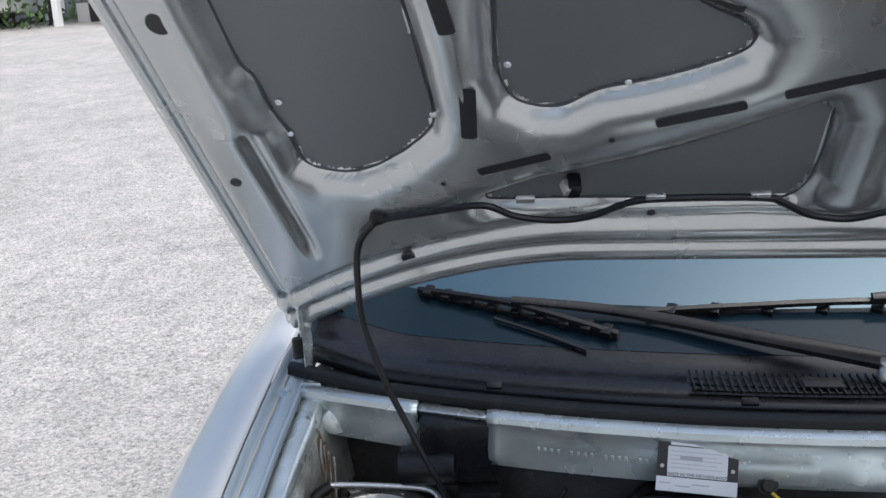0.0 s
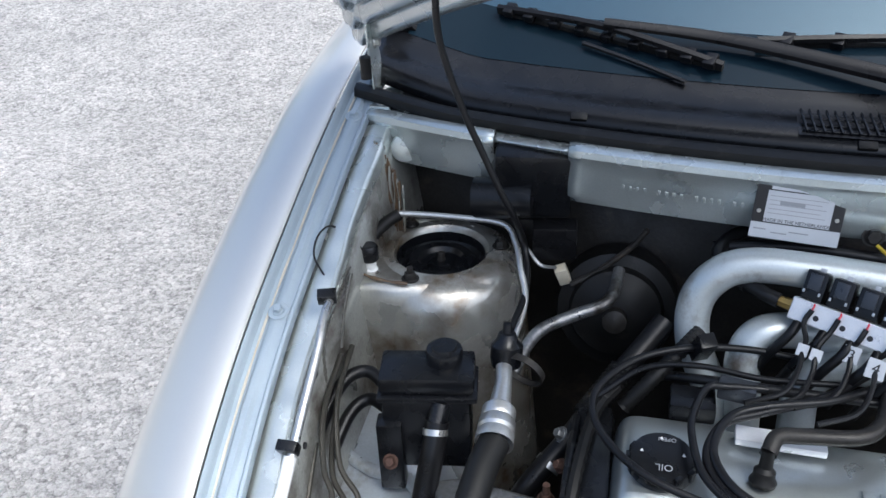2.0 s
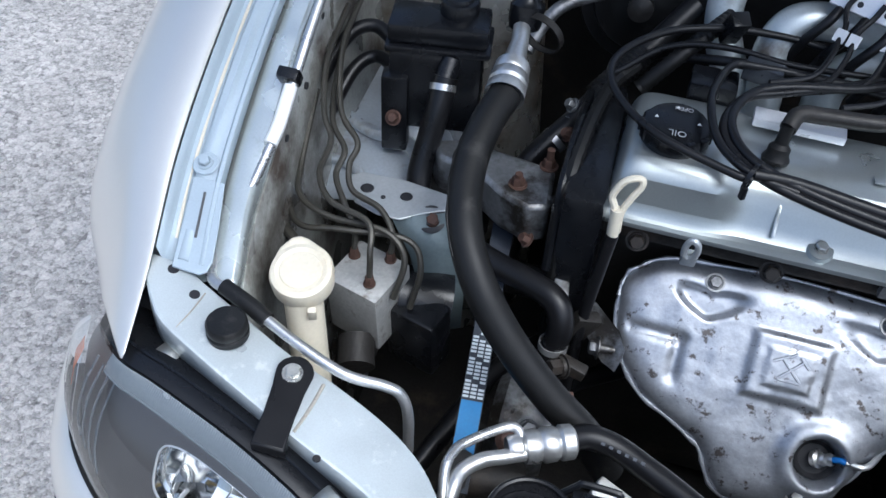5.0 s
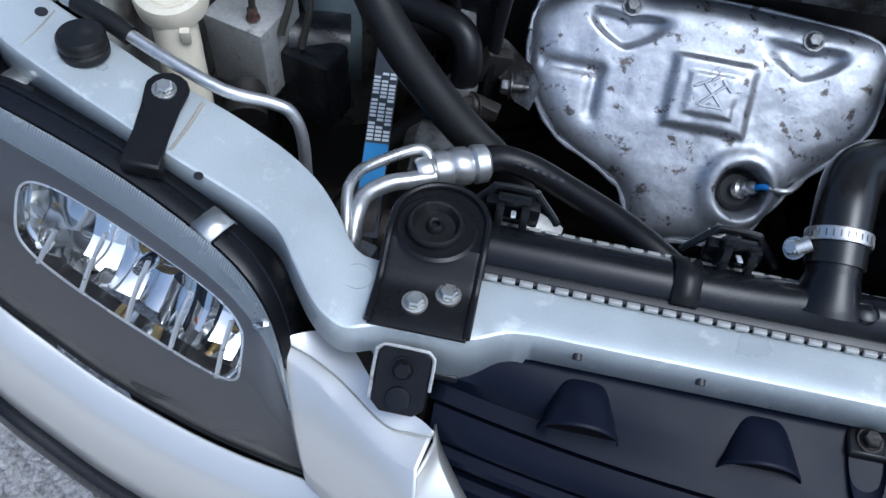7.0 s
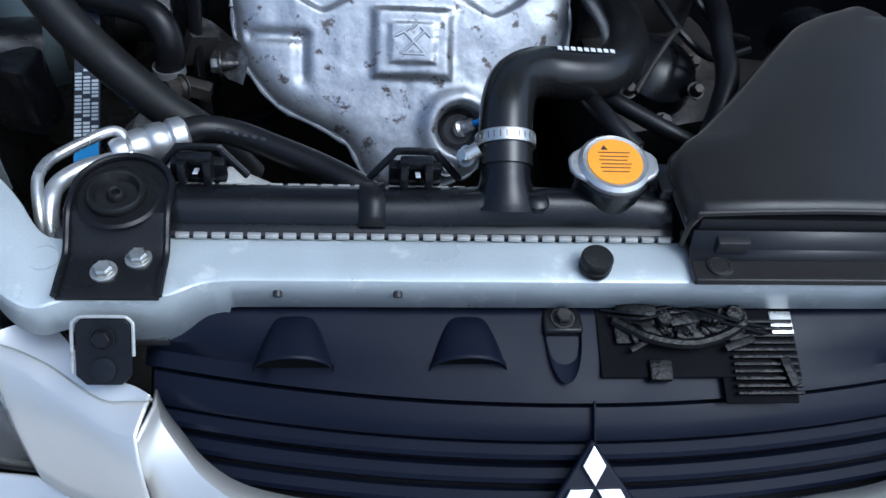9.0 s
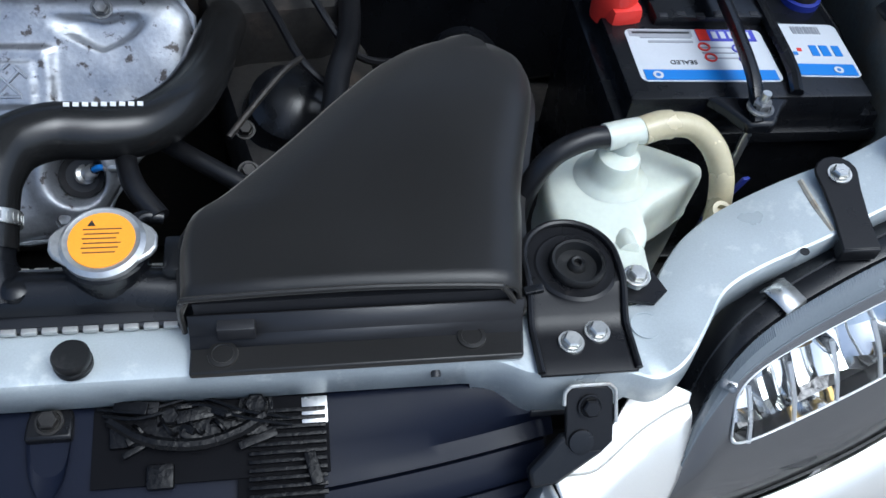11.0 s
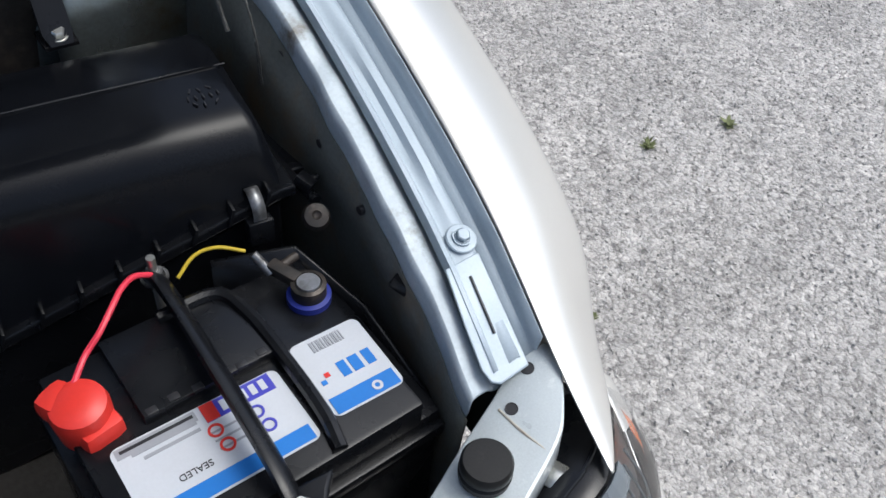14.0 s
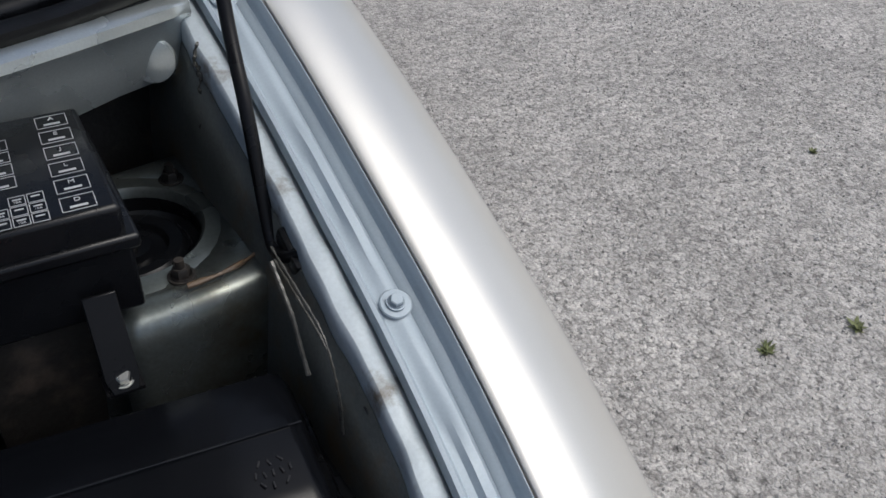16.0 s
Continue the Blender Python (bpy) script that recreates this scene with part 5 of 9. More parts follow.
part("white_strip", plate_on(B(), pm, -0.050, 0.050, -0.032, -0.0135, 0.0005, 0.0008), PAPER, plate)
words("MADE IN THE NETHERLANDS", 0.0057, pm @ Matrix.Translation((0, -0.0095, 0.0014)), INKSHADE, plate)
part("print_bar", plate_on(B(), pm, -0.034, 0.034, 0.0275, 0.0315, 0.0004, 0.0008), PAPER, plate)
for k in range(5):
    part("print_bar", plate_on(B(), pm, -0.034, 0.030 - 0.006 * (k % 2), 0.0195 - 0.0052 * k, 0.0202 - 0.0052 * k, 0.0002, 0.0013), LABELGREY, plate)
part("print_bar", plate_on(B(), pm, -0.022, 0.006, 0.010, 0.0145, 0.0002, 0.0013), LABELGREY, plate)
for k in range(3):
    part("print_bar", plate_on(B(), pm, -0.046 + 0.02 * k, -0.032 + 0.024 * k, -0.022 - 0.003 * (k % 2), -0.0205 - 0.003 * (k % 2), 0.0002, 0.0013), LABELGREY, plate)
for x in (-0.0435, 0.0435):
    part("rivet", lathe(B(), [(0.0028, 0), (0.002, 0.0012), (0, 0.0014)], pm @ V(x, 0.0, 0.0006), pm.to_3x3() @ V(0, 0, 1), 12), ZINC, plate)

# ---- cowl, windscreen, wipers ----
xs = [-0.74 + 1.48 * k / 60 for k in range(61)]
bm = B()
sheet(bm, [[V(x, BACK(x, a), z + 0.012 * max(0, abs(x) - 0.6) / 0.14) for a, z in ((0.694, 1.043), (0.697, 1.054), (0.708, 1.058), (0.722, 1.054), (0.730, 1.044), (0.738, 1.041))] for x in xs])
part("hood_seal", bm, RUBBER, car, "black rubber hood seal", solid=0.002)
cowl = part("cowl_panel", sheet(B(), [[V(x, BACK(x, a), z + 0.03 * max(0, abs(x) - 0.58) / 0.16) for a, z in ((0.733, 1.042), (0.740, 1.058), (0.752, 1.066), (0.768, 1.070), (0.785, 1.070), (0.800, 1.073), (0.815, 1.081), (0.832, 1.090), (0.840, 1.086))] for x in xs]), BLACK, car, "dark grey plastic cowl panel", solid=0.002)
x = -0.150
while x < 0.24:
    part("cowl_slat", block(B(), (x, BACK(x, 0.768), 1.0745), (0.0022, 0.046, 0.004), (12, 0, 6), 0.0006), BLACK, cowl)
    x += 0.0098
for a in (0.752, 0.766, 0.780):
    rows = [[V(x, BACK(x, a) - 0.001, 1.0715 + 0.12 * (a - 0.766)), V(x, BACK(x, a) + 0.001, 1.0715 + 0.12 * (a - 0.766))] for x in [-0.152 + 0.39 * k / 20 for k in range(21)]]
    part("cowl_bar", sheet(B(), rows), BLACK, cowl, solid=0.003)
# Black sheet under the slats as the shade of the recess.
part("cowl_recess", sheet(B(), [[V(x, BACK(x, 0.745), 1.0655), V(x, BACK(x, 0.79), 1.0735)] for x in [-0.156 + 0.40 * k / 20 for k in range(21)]]), INKSHADE, cowl)
part("cowl_block", block(B(), (0.015, BACK(0, 0.768), 1.0765), (0.050, 0.022, 0.003), (12, 0, 0), 0.001), GRIME, cowl)
for x in (-0.42, -0.08, 0.3):
    part("cowl_clip", block(B(), (x, BACK(x, 0.741), 1.059), (0.022, 0.012, 0.006), (30, 0, 0), 0.002), RUBBER, cowl)


def glass_at(x, d):
    """A place on the windscreen, d metres up from its foot."""
    return V(x, BACK(x, 0.830) + 0.86 * d, 1.088 + 0.03 * max(0, abs(x) - 0.58) / 0.16 + 0.51 * d)


screen = thing("windscreen", "blue-tinted windscreen glass with a black lower band", "windscreen", (0, 0.85, 1.085))
pane = part("pane", sheet(B(), [[glass_at(x, d) for d in (0, 0.1, 0.3, 0.5, 0.7, 0.85)] for x in xs[2:-2]]), SCREEN, screen)
pane.visible_shadow = False
part("frit_band", sheet(B(), [[glass_at(x, d) + V(0, 0, 0.002) for d in (0.0, 0.04, 0.085 + 0.02 * (abs(x) / 0.7) ** 2)] for x in xs[2:-2]]), FRIT, screen, "black printed band")
# cabin behind the glass
part("dashboard", sheet(B(), [[V(x, BACK(x, 0.86), 1.05), V(x, 1.1, 1.10), V(x, 1.35, 1.11), V(x, 1.42, 1.0), V(x, 1.43, 0.6)] for x in (-0.7, -0.4, 0, 0.4, 0.7)]), DASH, car, "dark dashboard")
part("cabin_shell", sheet(B(), [[V(x, 1.50, 1.52), V(x, 2.1, 1.54), V(x, 2.9, 1.40), V(x, 3.2, 1.0), V(x, 3.2, 0.4)] for x in (-0.66, -0.3, 0.3, 0.66)]), LINING, car, "pale cabin roof and rear")
for s in (-1, 1):
    part("cabin_side", sheet(B(), [[V(s * 0.72, y, 0.4), V(s * 0.72, y, 1.08), V(s * 0.72, y, 1.12)] for y in (0.95, 1.6, 2.4, 3.2)]), DASH, car)
    part("pillar", tube(B(), [glass_at(s * 0.71, 0.0), glass_at(s * 0.69, 0.45), glass_at(s * 0.66, 0.86)], 0.03, 8), RUBBER, car)
    bm = B()
    block(bm, (s * 0.36, 1.85, 1.05), (0.50, 0.16, 0.62), (-12, 0, 0), 0.05)
    block(bm, (s * 0.36, 1.95, 1.43), (0.25, 0.10, 0.17), (-12, 0, 0), 0.04)
    part("front_seat", bm, SEAT, car, "grey cloth seat seen through the glass", bevel=0.01)


def wiper(blade, arm, pivot):
    ob = thing("wiper", "black windscreen wiper resting on the glass", "wiper", blade[0], "windscreen wipers")
    a, b = Vector(blade[0]), Vector(blade[1])
    n = V(0, -0.51, 0.86)
    part("blade_rubber", tube(B(), [a + n * 0.004, (a + b) / 2 + n * 0.004, b + n * 0.004], 0.0055, 6), RUBBER, ob)
    part("blade_bow", tube(B(), [a + n * 0.010, a.lerp(b, 0.2) + n * 0.018, a.lerp(b, 0.5) + n * 0.026, a.lerp(b, 0.8) + n * 0.018, b + n * 0.010], 0.0058, 6), BLACKMETAL, ob)
    for t in (0.06, 0.16, 0.28, 0.40, 0.52, 0.64, 0.76, 0.86, 0.95):
        p = a.lerp(b, t)
        part("claw", block(B(), p + n * 0.011, (0.016, 0.020, 0.012), (30, 0, -25), 0.002), BLACKMETAL, ob)
    part("arm", tube(B(), [a.lerp(b, 0.5) + n * 0.034] + [Vector(p) for p in arm], lambda t: 0.007 + 0.007 * t, 8, squash=0.7), BLACKMETAL, ob)
    part("pivot", lathe(B(), [(0.014, 0), (0.014, 0.016), (0.010, 0.022), (0, 0.023)], pivot), ALU, ob)


wiper((glass_at(-0.56, 0.085) + V(0, 0, 0.004), glass_at(-0.245, 0.02) + V(0, 0, 0.004)), [(-0.24, 0.885, 1.135), (-0.05, 0.83, 1.115), (0.09, 0.79, 1.100)], (0.10, 0.785, 1.075))
wiper((glass_at(-0.205, 0.065) + V(0, 0, 0.004), glass_at(0.42, 0.065) + V(0, 0, 0.004)), [(0.25, 0.90, 1.16), (0.45, 0.86, 1.13), (0.62, 0.87, 1.10)], (0.62, 0.87, 1.075))
part("spray_pipe", tube(B(), [glass_at(-0.43, 0.035) + V(0, 0, 0.012), glass_at(-0.36, 0.015) + V(0, 0, 0.01), glass_at(-0.29, -0.01) + V(0, 0, 0.008)], 0.0035, 6), BLACK, car)

# ---- open hood ----
hood = thing("hood", "open silver hood with a pressed inner frame", "hood", (0, 0.84, 1.14))
K = math.hypot(1, 0.925)


def on_hood(x, s, h=0.0):
    """A place on the inner side of the hood: across, up along it, and h metres off towards the bay."""
    return V(x, 0.988 - 0.925 * s / K - 0.734 * h, 1.0 + s / K - 0.679 * h)


def inside(poly, x, y):
    hit = False
    for (x0, y0), (x1, y1) in zip(poly, poly[1:] + poly[:1]):
        if (y0 > y) != (y1 > y) and x < (x1 - x0) * (y - y0) / (y1 - y0) + x0:
            hit = not hit
    return hit


def away(poly, x, y):
    best = 9.0
    for (x0, y0), (x1, y1) in zip(poly, poly[1:] + poly[:1]):
        dx, dy = x1 - x0, y1 - y0
        t = max(0, min(1, ((x - x0) * dx + (y - y0) * dy) / (dx * dx + dy * dy + 1e-12)))
        best = min(best, math.hypot(x - x0 - t * dx, y - y0 - t * dy))
    return -best if inside(poly, x, y) else best


FIELD_A = [(-0.634, 1.02), (-0.634, 0.80), (-0.632, 0.723), (-0.624, 0.699), (-0.621, 0.651), (-0.612, 0.609), (-0.610, 0.565), (-0.590, 0.546), (-0.550, 0.541), (-0.500, 0.567), (-0.455, 0.610), (-0.447, 0.64), (-0.449, 0.715), (-0.455, 0.80), (-0.50, 1.00)]
FIELD_B = [(-0.368, 0.767), (-0.372, 0.70), (-0.362, 0.658), (-0.340, 0.642), (-0.310, 0.640), (-0.274, 0.661), (-0.225, 0.672), (-0.173, 0.689), (-0.140, 0.706), (-0.134, 0.722), (-0.145, 0.74), (-0.20, 0.78), (-0.30, 0.90), (-0.355, 0.88)]
FIELD_C = [(-0.406, 0.490), (-0.337, 0.522), (-0.219, 0.558), (-0.135, 0.594), (-0.055, 0.632), (-0.043, 0.61), (-0.043, 0.52), (-0.060, 0.478), (-0.10, 0.474), (-0.313, 0.480), (-0.395, 0.480)]
FIELDS = [FIELD_A, FIELD_B, FIELD_C]


def rear(x):
    t = min(1.04, abs(x) / 0.72)
    return 0.370 - 0.185 * max(0, (t - 0.40) / 0.60) ** 1.8


def rise(x, s):
    a = -abs(x)
    d = min(away(f, a, s) for f in FIELDS)
    h = 0.026 * (1 - math.exp(-max(0, d - 0.003) / 0.014))
    e = s - rear(x)
    h -= 0.010 * math.exp(-((e - 0.082) / 0.012) ** 2)
    h -= 0.010 * math.exp(-((e - 0.036) / 0.010) ** 2)
    h -= 0.006 * math.exp(-(e / 0.005) ** 2)
    side = 0.748 - abs(x)
    h -= 0.018 * math.exp(-(side / 0.012) ** 2)
    h -= 0.008 * math.exp(-((side - 0.030) / 0.006) ** 2)
    if 0.38 < s < 0.65:
        h -= 0.012 * math.exp(-((abs(x) - (0.643 + 0.058 * (s - 0.40))) / 0.008) ** 2) * min(1, (s - 0.38) * 30) * min(1, (0.65 - s) * 30)
    h += 0.008 * math.exp(-((abs(x) - 0.66) / 0.02) ** 2) * (s > 0.63)
    return h


nx, ns = 300, 170
rows = []
for j in range(ns + 1):
    row = []
    for k in range(nx + 1):
        x = -0.748 + 1.496 * k / nx
        s0 = rear(x)
        s = s0 + (1.12 - 0.05 * (x / 0.75) ** 2 - s0) * (0.5 + 0.5 * j / ns) * j / ns
        row.append(on_hood(x, s, rise(x, s)))
    rows.append(row)
frame_bm, back_bm = B(), B()
grids = [[[m_.verts.new(p) for p in row] for row in rows] for m_ in (frame_bm, back_bm)]
for j in range(ns):
    for k in range(nx):
        x = -abs(-0.748 + 1.496 * (k + 0.5) / nx)
        s0 = rear(x)
        s = s0 + (1.12 - 0.05 * (x / 0.75) ** 2 - s0) * (0.5 + 0.5 * (j + 0.5) / ns) * (j + 0.5) / ns
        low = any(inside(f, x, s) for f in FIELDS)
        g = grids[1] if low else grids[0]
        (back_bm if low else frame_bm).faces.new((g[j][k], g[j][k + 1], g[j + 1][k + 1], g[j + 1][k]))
for m_ in (frame_bm, back_bm):
    bmesh.ops.delete(m_, geom=[v for v in m_.verts if not v.link_faces], context="VERTS")
inner = part("inner_panel", frame_bm, HOODIN, hood, "grey pressed inner panel", angle=80)
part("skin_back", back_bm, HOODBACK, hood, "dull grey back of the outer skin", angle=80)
rows = [[on_hood(-0.752 + 1.504 * k / 24, rear(-0.752 + 1.504 * k / 24) - 0.004 + (1.128 - 0.05 * ((k - 12) / 12) ** 2 - rear(-0.752 + 1.504 * k / 24)) * j / 14, -0.010 - 0.012 * math.sin(math.pi * j / 14)) for k in range(25)] for j in range(15)]
part("outer_skin", sheet(B(), rows), SILVER, hood, "silver outer skin", solid=0.001)
for s in (-1, 1):
    # Dark tubes draw shade into the creases round the fields.
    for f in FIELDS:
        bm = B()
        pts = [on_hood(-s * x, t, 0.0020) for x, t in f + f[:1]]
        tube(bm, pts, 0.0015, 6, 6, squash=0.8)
        part("panel_edge_shade", bm, EDGELINE, inner)
    for x0, s0, x1, s1, w in ((-0.417, 0.821, -0.411, 0.766, 0.0085), (-0.402, 0.688, -0.408, 0.620, 0.0085), (-0.403, 0.562, -0.327, 0.586, 0.0062), (-0.216, 0.631, -0.135, 0.654, 0.0062), (-0.214, 0.791, -0.152, 0.772, 0.006), (-0.099, 0.667, -0.019, 0.691, 0.0062)):
        if s > 0 and x1 > -0.1:
            continue
        a, b = on_hood(-s * x0, s0, rise(x0, s0) + 0.0008), on_hood(-s * x1, s1, rise(x1, s1) + 0.0008)
        d = (b - a).normalized()
        n = V(0, -0.734, -0.679)
        q = d.cross(n) * w
        part("slot", slab(B(), [a - q, a - q * 0.6 - d * w * 0.3, a + q * 0.6 - d * w * 0.3, a + q, b + q, b + q * 0.6 + d * w * 0.3, b - q * 0.6 + d * w * 0.3, b - q], -n * 0.002), INKSHADE, inner)
    # Black discs, like the slots above, stand for shade in openings.
    for x, t, r_ in ((-0.678, 0.798, 0.012), (-0.691, 0.554, 0.0065), (-0.517, 0.381, 0.0095), (-0.447, 0.542, 0.003), (-0.261, 0.609, 0.003), (-0.213, 0.457, 0.005)):
        part("hole", lathe(B(), [(r_ * 1.1, -0.002), (r_, 0.0012), (0, 0.001)], on_hood(-s * x, t, rise(x, t)), (0, -0.734, -0.679), 18), INKSHADE, inner)
    # hinge
    hx = -s * 0.712
    bm = B()
    slab(bm, [V(hx, 0.80, 1.215), V(hx, 0.825, 1.225), V(hx, 0.86, 1.10), V(hx, 0.855, 1.045), V(hx, 0.825, 1.045), V(hx, 0.815, 1.10)], (s * 0.003, 0, 0))
    hinge = part("hinge", bm, BAY, hood, "silver hood hinge", bevel=0.001)
    part("hinge_foot", block(B(), (hx + s * 0.012, 0.835, 1.045), (0.030, 0.055, 0.004), (0, 0, 0), 0.001), BAY, hinge)
    part("hinge_bolt", bolt_shape(B(), (hx + s * 0.014, 0.822, 1.047), (0, 0, 1), 0.007, 0.007), ZINC, hinge)
    part("hinge_bolt", bolt_shape(B(), (hx + s * 0.004, 0.835, 1.13), (s, 0, 0), 0.006, 0.006), ZINC, hinge)
    part("hinge_stop", rod(B(), (hx, 0.80, 1.12), (hx, 0.80, 1.09), 0.008, seg=10), RUBBER, hinge)
# sealant blobs, clips and the washer nozzle
for x, t in ((-0.612, 0.609), (-0.447, 0.632), (-0.362, 0.70), (-0.245, 0.668), (-0.61, 0.66)):
    part("sealant_dab", lathe(B(), [(0.0042, 0), (0.003, 0.002), (0, 0.003)], on_hood(x, t, 0.002), (0, -0.734, -0.679), 7), PLATE, inner)
HOSE_LINE = [(-0.536, 0.480), (-0.473, 0.494), (-0.407, 0.506), (-0.371, 0.484), (-0.327, 0.474), (-0.284, 0.481), (-0.236, 0.508), (-0.184, 0.513), (-0.099, 0.511), (-0.075, 0.501), (-0.042, 0.477), (-0.001, 0.468), (0.035, 0.480), (0.09, 0.498)]
washer_hose = thing("washer_hose", "black rubber washer hose clipped under the hood", "hose", on_hood(-0.40, 0.46, 0.02))
part("upper_run", tube(B(), [on_hood(x, t, 0.031) for x, t in HOSE_LINE], 0.0042, 8), HOSE, washer_hose)
a = on_hood(-0.536, 0.480, 0.028)
part("hanging_run", tube(B(), [a, (-0.569, 0.665, 1.296), (-0.575, 0.667, 1.244), (-0.572, 0.67, 1.184), (-0.548, 0.672, 1.105), (-0.527, 0.672, 1.055), (-0.504, 0.670, 1.004), (-0.485, 0.675, 0.960), (-0.474, 0.690, 0.91), (-0.464, 0.640, 0.88), (-0.470, 0.560, 0.872)], 0.0045, 10), HOSE, washer_hose)
part("grommet", lathe(B(), [(0.011, 0), (0.011, 0.012), (0.006, 0.016)], on_hood(-0.536, 0.480, 0.018), (0, -0.734, -0.679)), RUBBER, washer_hose)
for x in (-0.356, -0.212, -0.101):
    part("clip", block(B(), on_hood(x, 0.516, 0.031), (0.022, 0.010, 0.006), (-43, 0, 0), 0.002), ALU, washer_hose, "bent silver hose clip")
nozzle = part("nozzle", block(B(), on_hood(-0.302, 0.515, 0.012), (0.016, 0.022, 0.022), (-43, 0, 10), 0.003), BLACK, washer_hose, "washer nozzle body")
part("nozzle_clip", block(B(), on_hood(-0.311, 0.520, 0.018), (0.006, 0.012, 0.016), (-43, 0, 30), 0.001), ALU, nozzle)

# ---- strut towers ----
for s in (-1, 1):
    c = V(s * 0.592, 0.705, 0.0)
    # The right tower takes the copy of the paint with shade in its colour.
    paint = TOWER if s < 0 else BAYSHADE
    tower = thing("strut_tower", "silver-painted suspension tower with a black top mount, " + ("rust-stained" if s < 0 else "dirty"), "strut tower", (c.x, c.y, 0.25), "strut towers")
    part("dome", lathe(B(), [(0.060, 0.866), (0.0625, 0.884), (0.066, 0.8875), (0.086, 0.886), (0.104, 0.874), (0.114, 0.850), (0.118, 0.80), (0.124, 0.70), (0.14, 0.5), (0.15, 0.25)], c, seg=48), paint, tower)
    part("bearing", lathe(B(), [(0.0608, 0.879), (0.0590, 0.866), (0.0520, 0.862), (0.0485, 0.868), (0.0440, 0.872), (0.0330, 0.871), (0.0290, 0.865), (0.0190, 0.864), (0.0170, 0.870), (0, 0.870)], c, seg=36), BLACK, tower, "black rubber top mount")
    part("piston_nut", bolt_shape(B(), c + V(0, 0, 0.868), (0, 0, 1), 0.0052, 0.012, 1.3), GRIME, tower)
    for ang in ((-105, 15, 135) if s < 0 else (-75, 165, 45)):
        p = c + V(0.082 * math.cos(radians(ang)), 0.082 * math.sin(radians(ang)), 0.886)
        st = part("stud", rod(bolt_shape(B(), p, (0, 0, 1), 0.0078, 0.009, 1.5), p, p + V(0, 0, 0.018), 0.004, seg=10), GRIME, tower)
    # pressed shelf that joins the tower to the apron
    rows = []
    for k in range(19):
        a = math.pi * (0.36 + 1.28 * k / 18)
        dx, dy = -math.cos(a), math.sin(a)
        side, deep = s * max(dx, 0), 0.5 + 0.5 * max(dx, 0)
        p = c + V(s * 0.078 * dx, -0.078 * dy, 0.8862)
        q = V(c.x + s * (0.104 * dx if dx < 0.15 else 0.015 + 0.083 * min(1, (dx - 0.15) / 0.35)), c.y - min(0.112, max(-0.10, 0.125 * dy)), 0.8835 + 0.008 * max(0, dx))
        if s < 0:
            q = mix3(p, q, min(1, (min(k, 18 - k) + 0.5) / 5))
        d = (q - p).normalized()
        rows.append([p, mix3(p, q, 0.55) + V(0, 0, 0.0005), q - d * 0.006, q + d * 0.004 - V(0, 0, 0.008), q + d * 0.007 - V(0, 0, 0.03), q + d * 0.010 - V(0, 0, 0.10), q + d * 0.012 - V(0, 0, 0.22)])
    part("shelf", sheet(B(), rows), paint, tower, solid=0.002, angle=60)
    bm = B()
    tube(bm, [c + V(s * x, y, 0.8905) for x, y in ((0.02, -0.098), (0.05, -0.096), (0.078, -0.088), (0.092, -0.075), (0.095, -0.03), (0.096, 0.04), (0.08, 0.085))], lambda t: 0.0021 + 0.0006 * math.sin(33 * t), 6, 5, squash=0.8)
    part("sealer_seam", bm, SEALER, tower)
bm = B()
tube(bm, [(-0.680, 0.690, 0.915), (-0.658, 0.708, 0.930), (-0.640, 0.716, 0.931), (-0.570, 0.720, 0.930), (-0.508, 0.716, 0.928), (-0.486, 0.690, 0.915), (-0.474, 0.655, 0.90), (-0.462, 0.62, 0.875), (-0.468, 0.56, 0.85)], 0.0042, 10)
pipe = thing("fuel_line", "thin bright metal line looped over the suspension tower", "metal line", (-0.60, 0.768, 0.93))
part("line", bm, ALU, pipe)
part("sleeve", tube(B(), [(-0.650, 0.713, 0.931), (-0.664, 0.703, 0.924), (-0.678, 0.688, 0.913), (-0.686, 0.672, 0.902)], 0.0085, 12), RUBBER, pipe, "black rubber sleeve")
cap = thing("service_cap", "black screw cap on a white service port", "cap", (-0.671, 0.638, 0.885))
part("cap", lathe(B(), [(0.011, 0.022), (0.0125, 0.024), (0.0125, 0.040), (0.010, 0.044), (0, 0.044)], (-0.671, 0.638, 0.880), seg=14), BLACK, cap)
part("port", lathe(B(), [(0.012, 0.0), (0.012, 0.006), (0.008, 0.010), (0.008, 0.022)], (-0.671, 0.638, 0.880)), WHITE, cap)
part("tether", tube(B(), [(-0.672, 0.628, 0.918), (-0.690, 0.622, 0.944), (-0.706, 0.604, 0.968), (-0.714, 0.580, 0.966), (-0.710, 0.553, 0.955), (-0.694, 0.538, 0.940), (-0.676, 0.535, 0.915)], 0.0013, 6), RUBBER, cap)

# ---- left bay: duct box, pipes, reservoir ----
duct = thing("duct_box", "black plastic duct and relay box on the bulkhead", "duct", (-0.48, 0.74, 0.90))
part("duct", block(B(), (-0.472, 0.745, 0.985), (0.100, 0.05, 0.095), (8, 0, 6), 0.008), BLACK, duct)
part("resonator", rod(B(), (-0.548, 0.735, 0.955), (-0.468, 0.730, 0.962), 0.028, 0.028, 20), BLACK, duct)
part("relay", block(B(), (-0.440, 0.728, 0.905), (0.058, 0.030, 0.050), (5, 0, 8), 0.003), BLACKMETAL, duct)
part("relay_lead", tube(B(), [(-0.475, 0.715, 0.895), (-0.455, 0.70, 0.880), (-0.436, 0.715, 0.868)], 0.0025, 6), ALU, duct)
part("plug", block(B(), (-0.427, 0.725, 0.852), (0.017, 0.014, 0.032), (20, -18, 10), 0.002), IVORY, duct, "cream plastic plug")
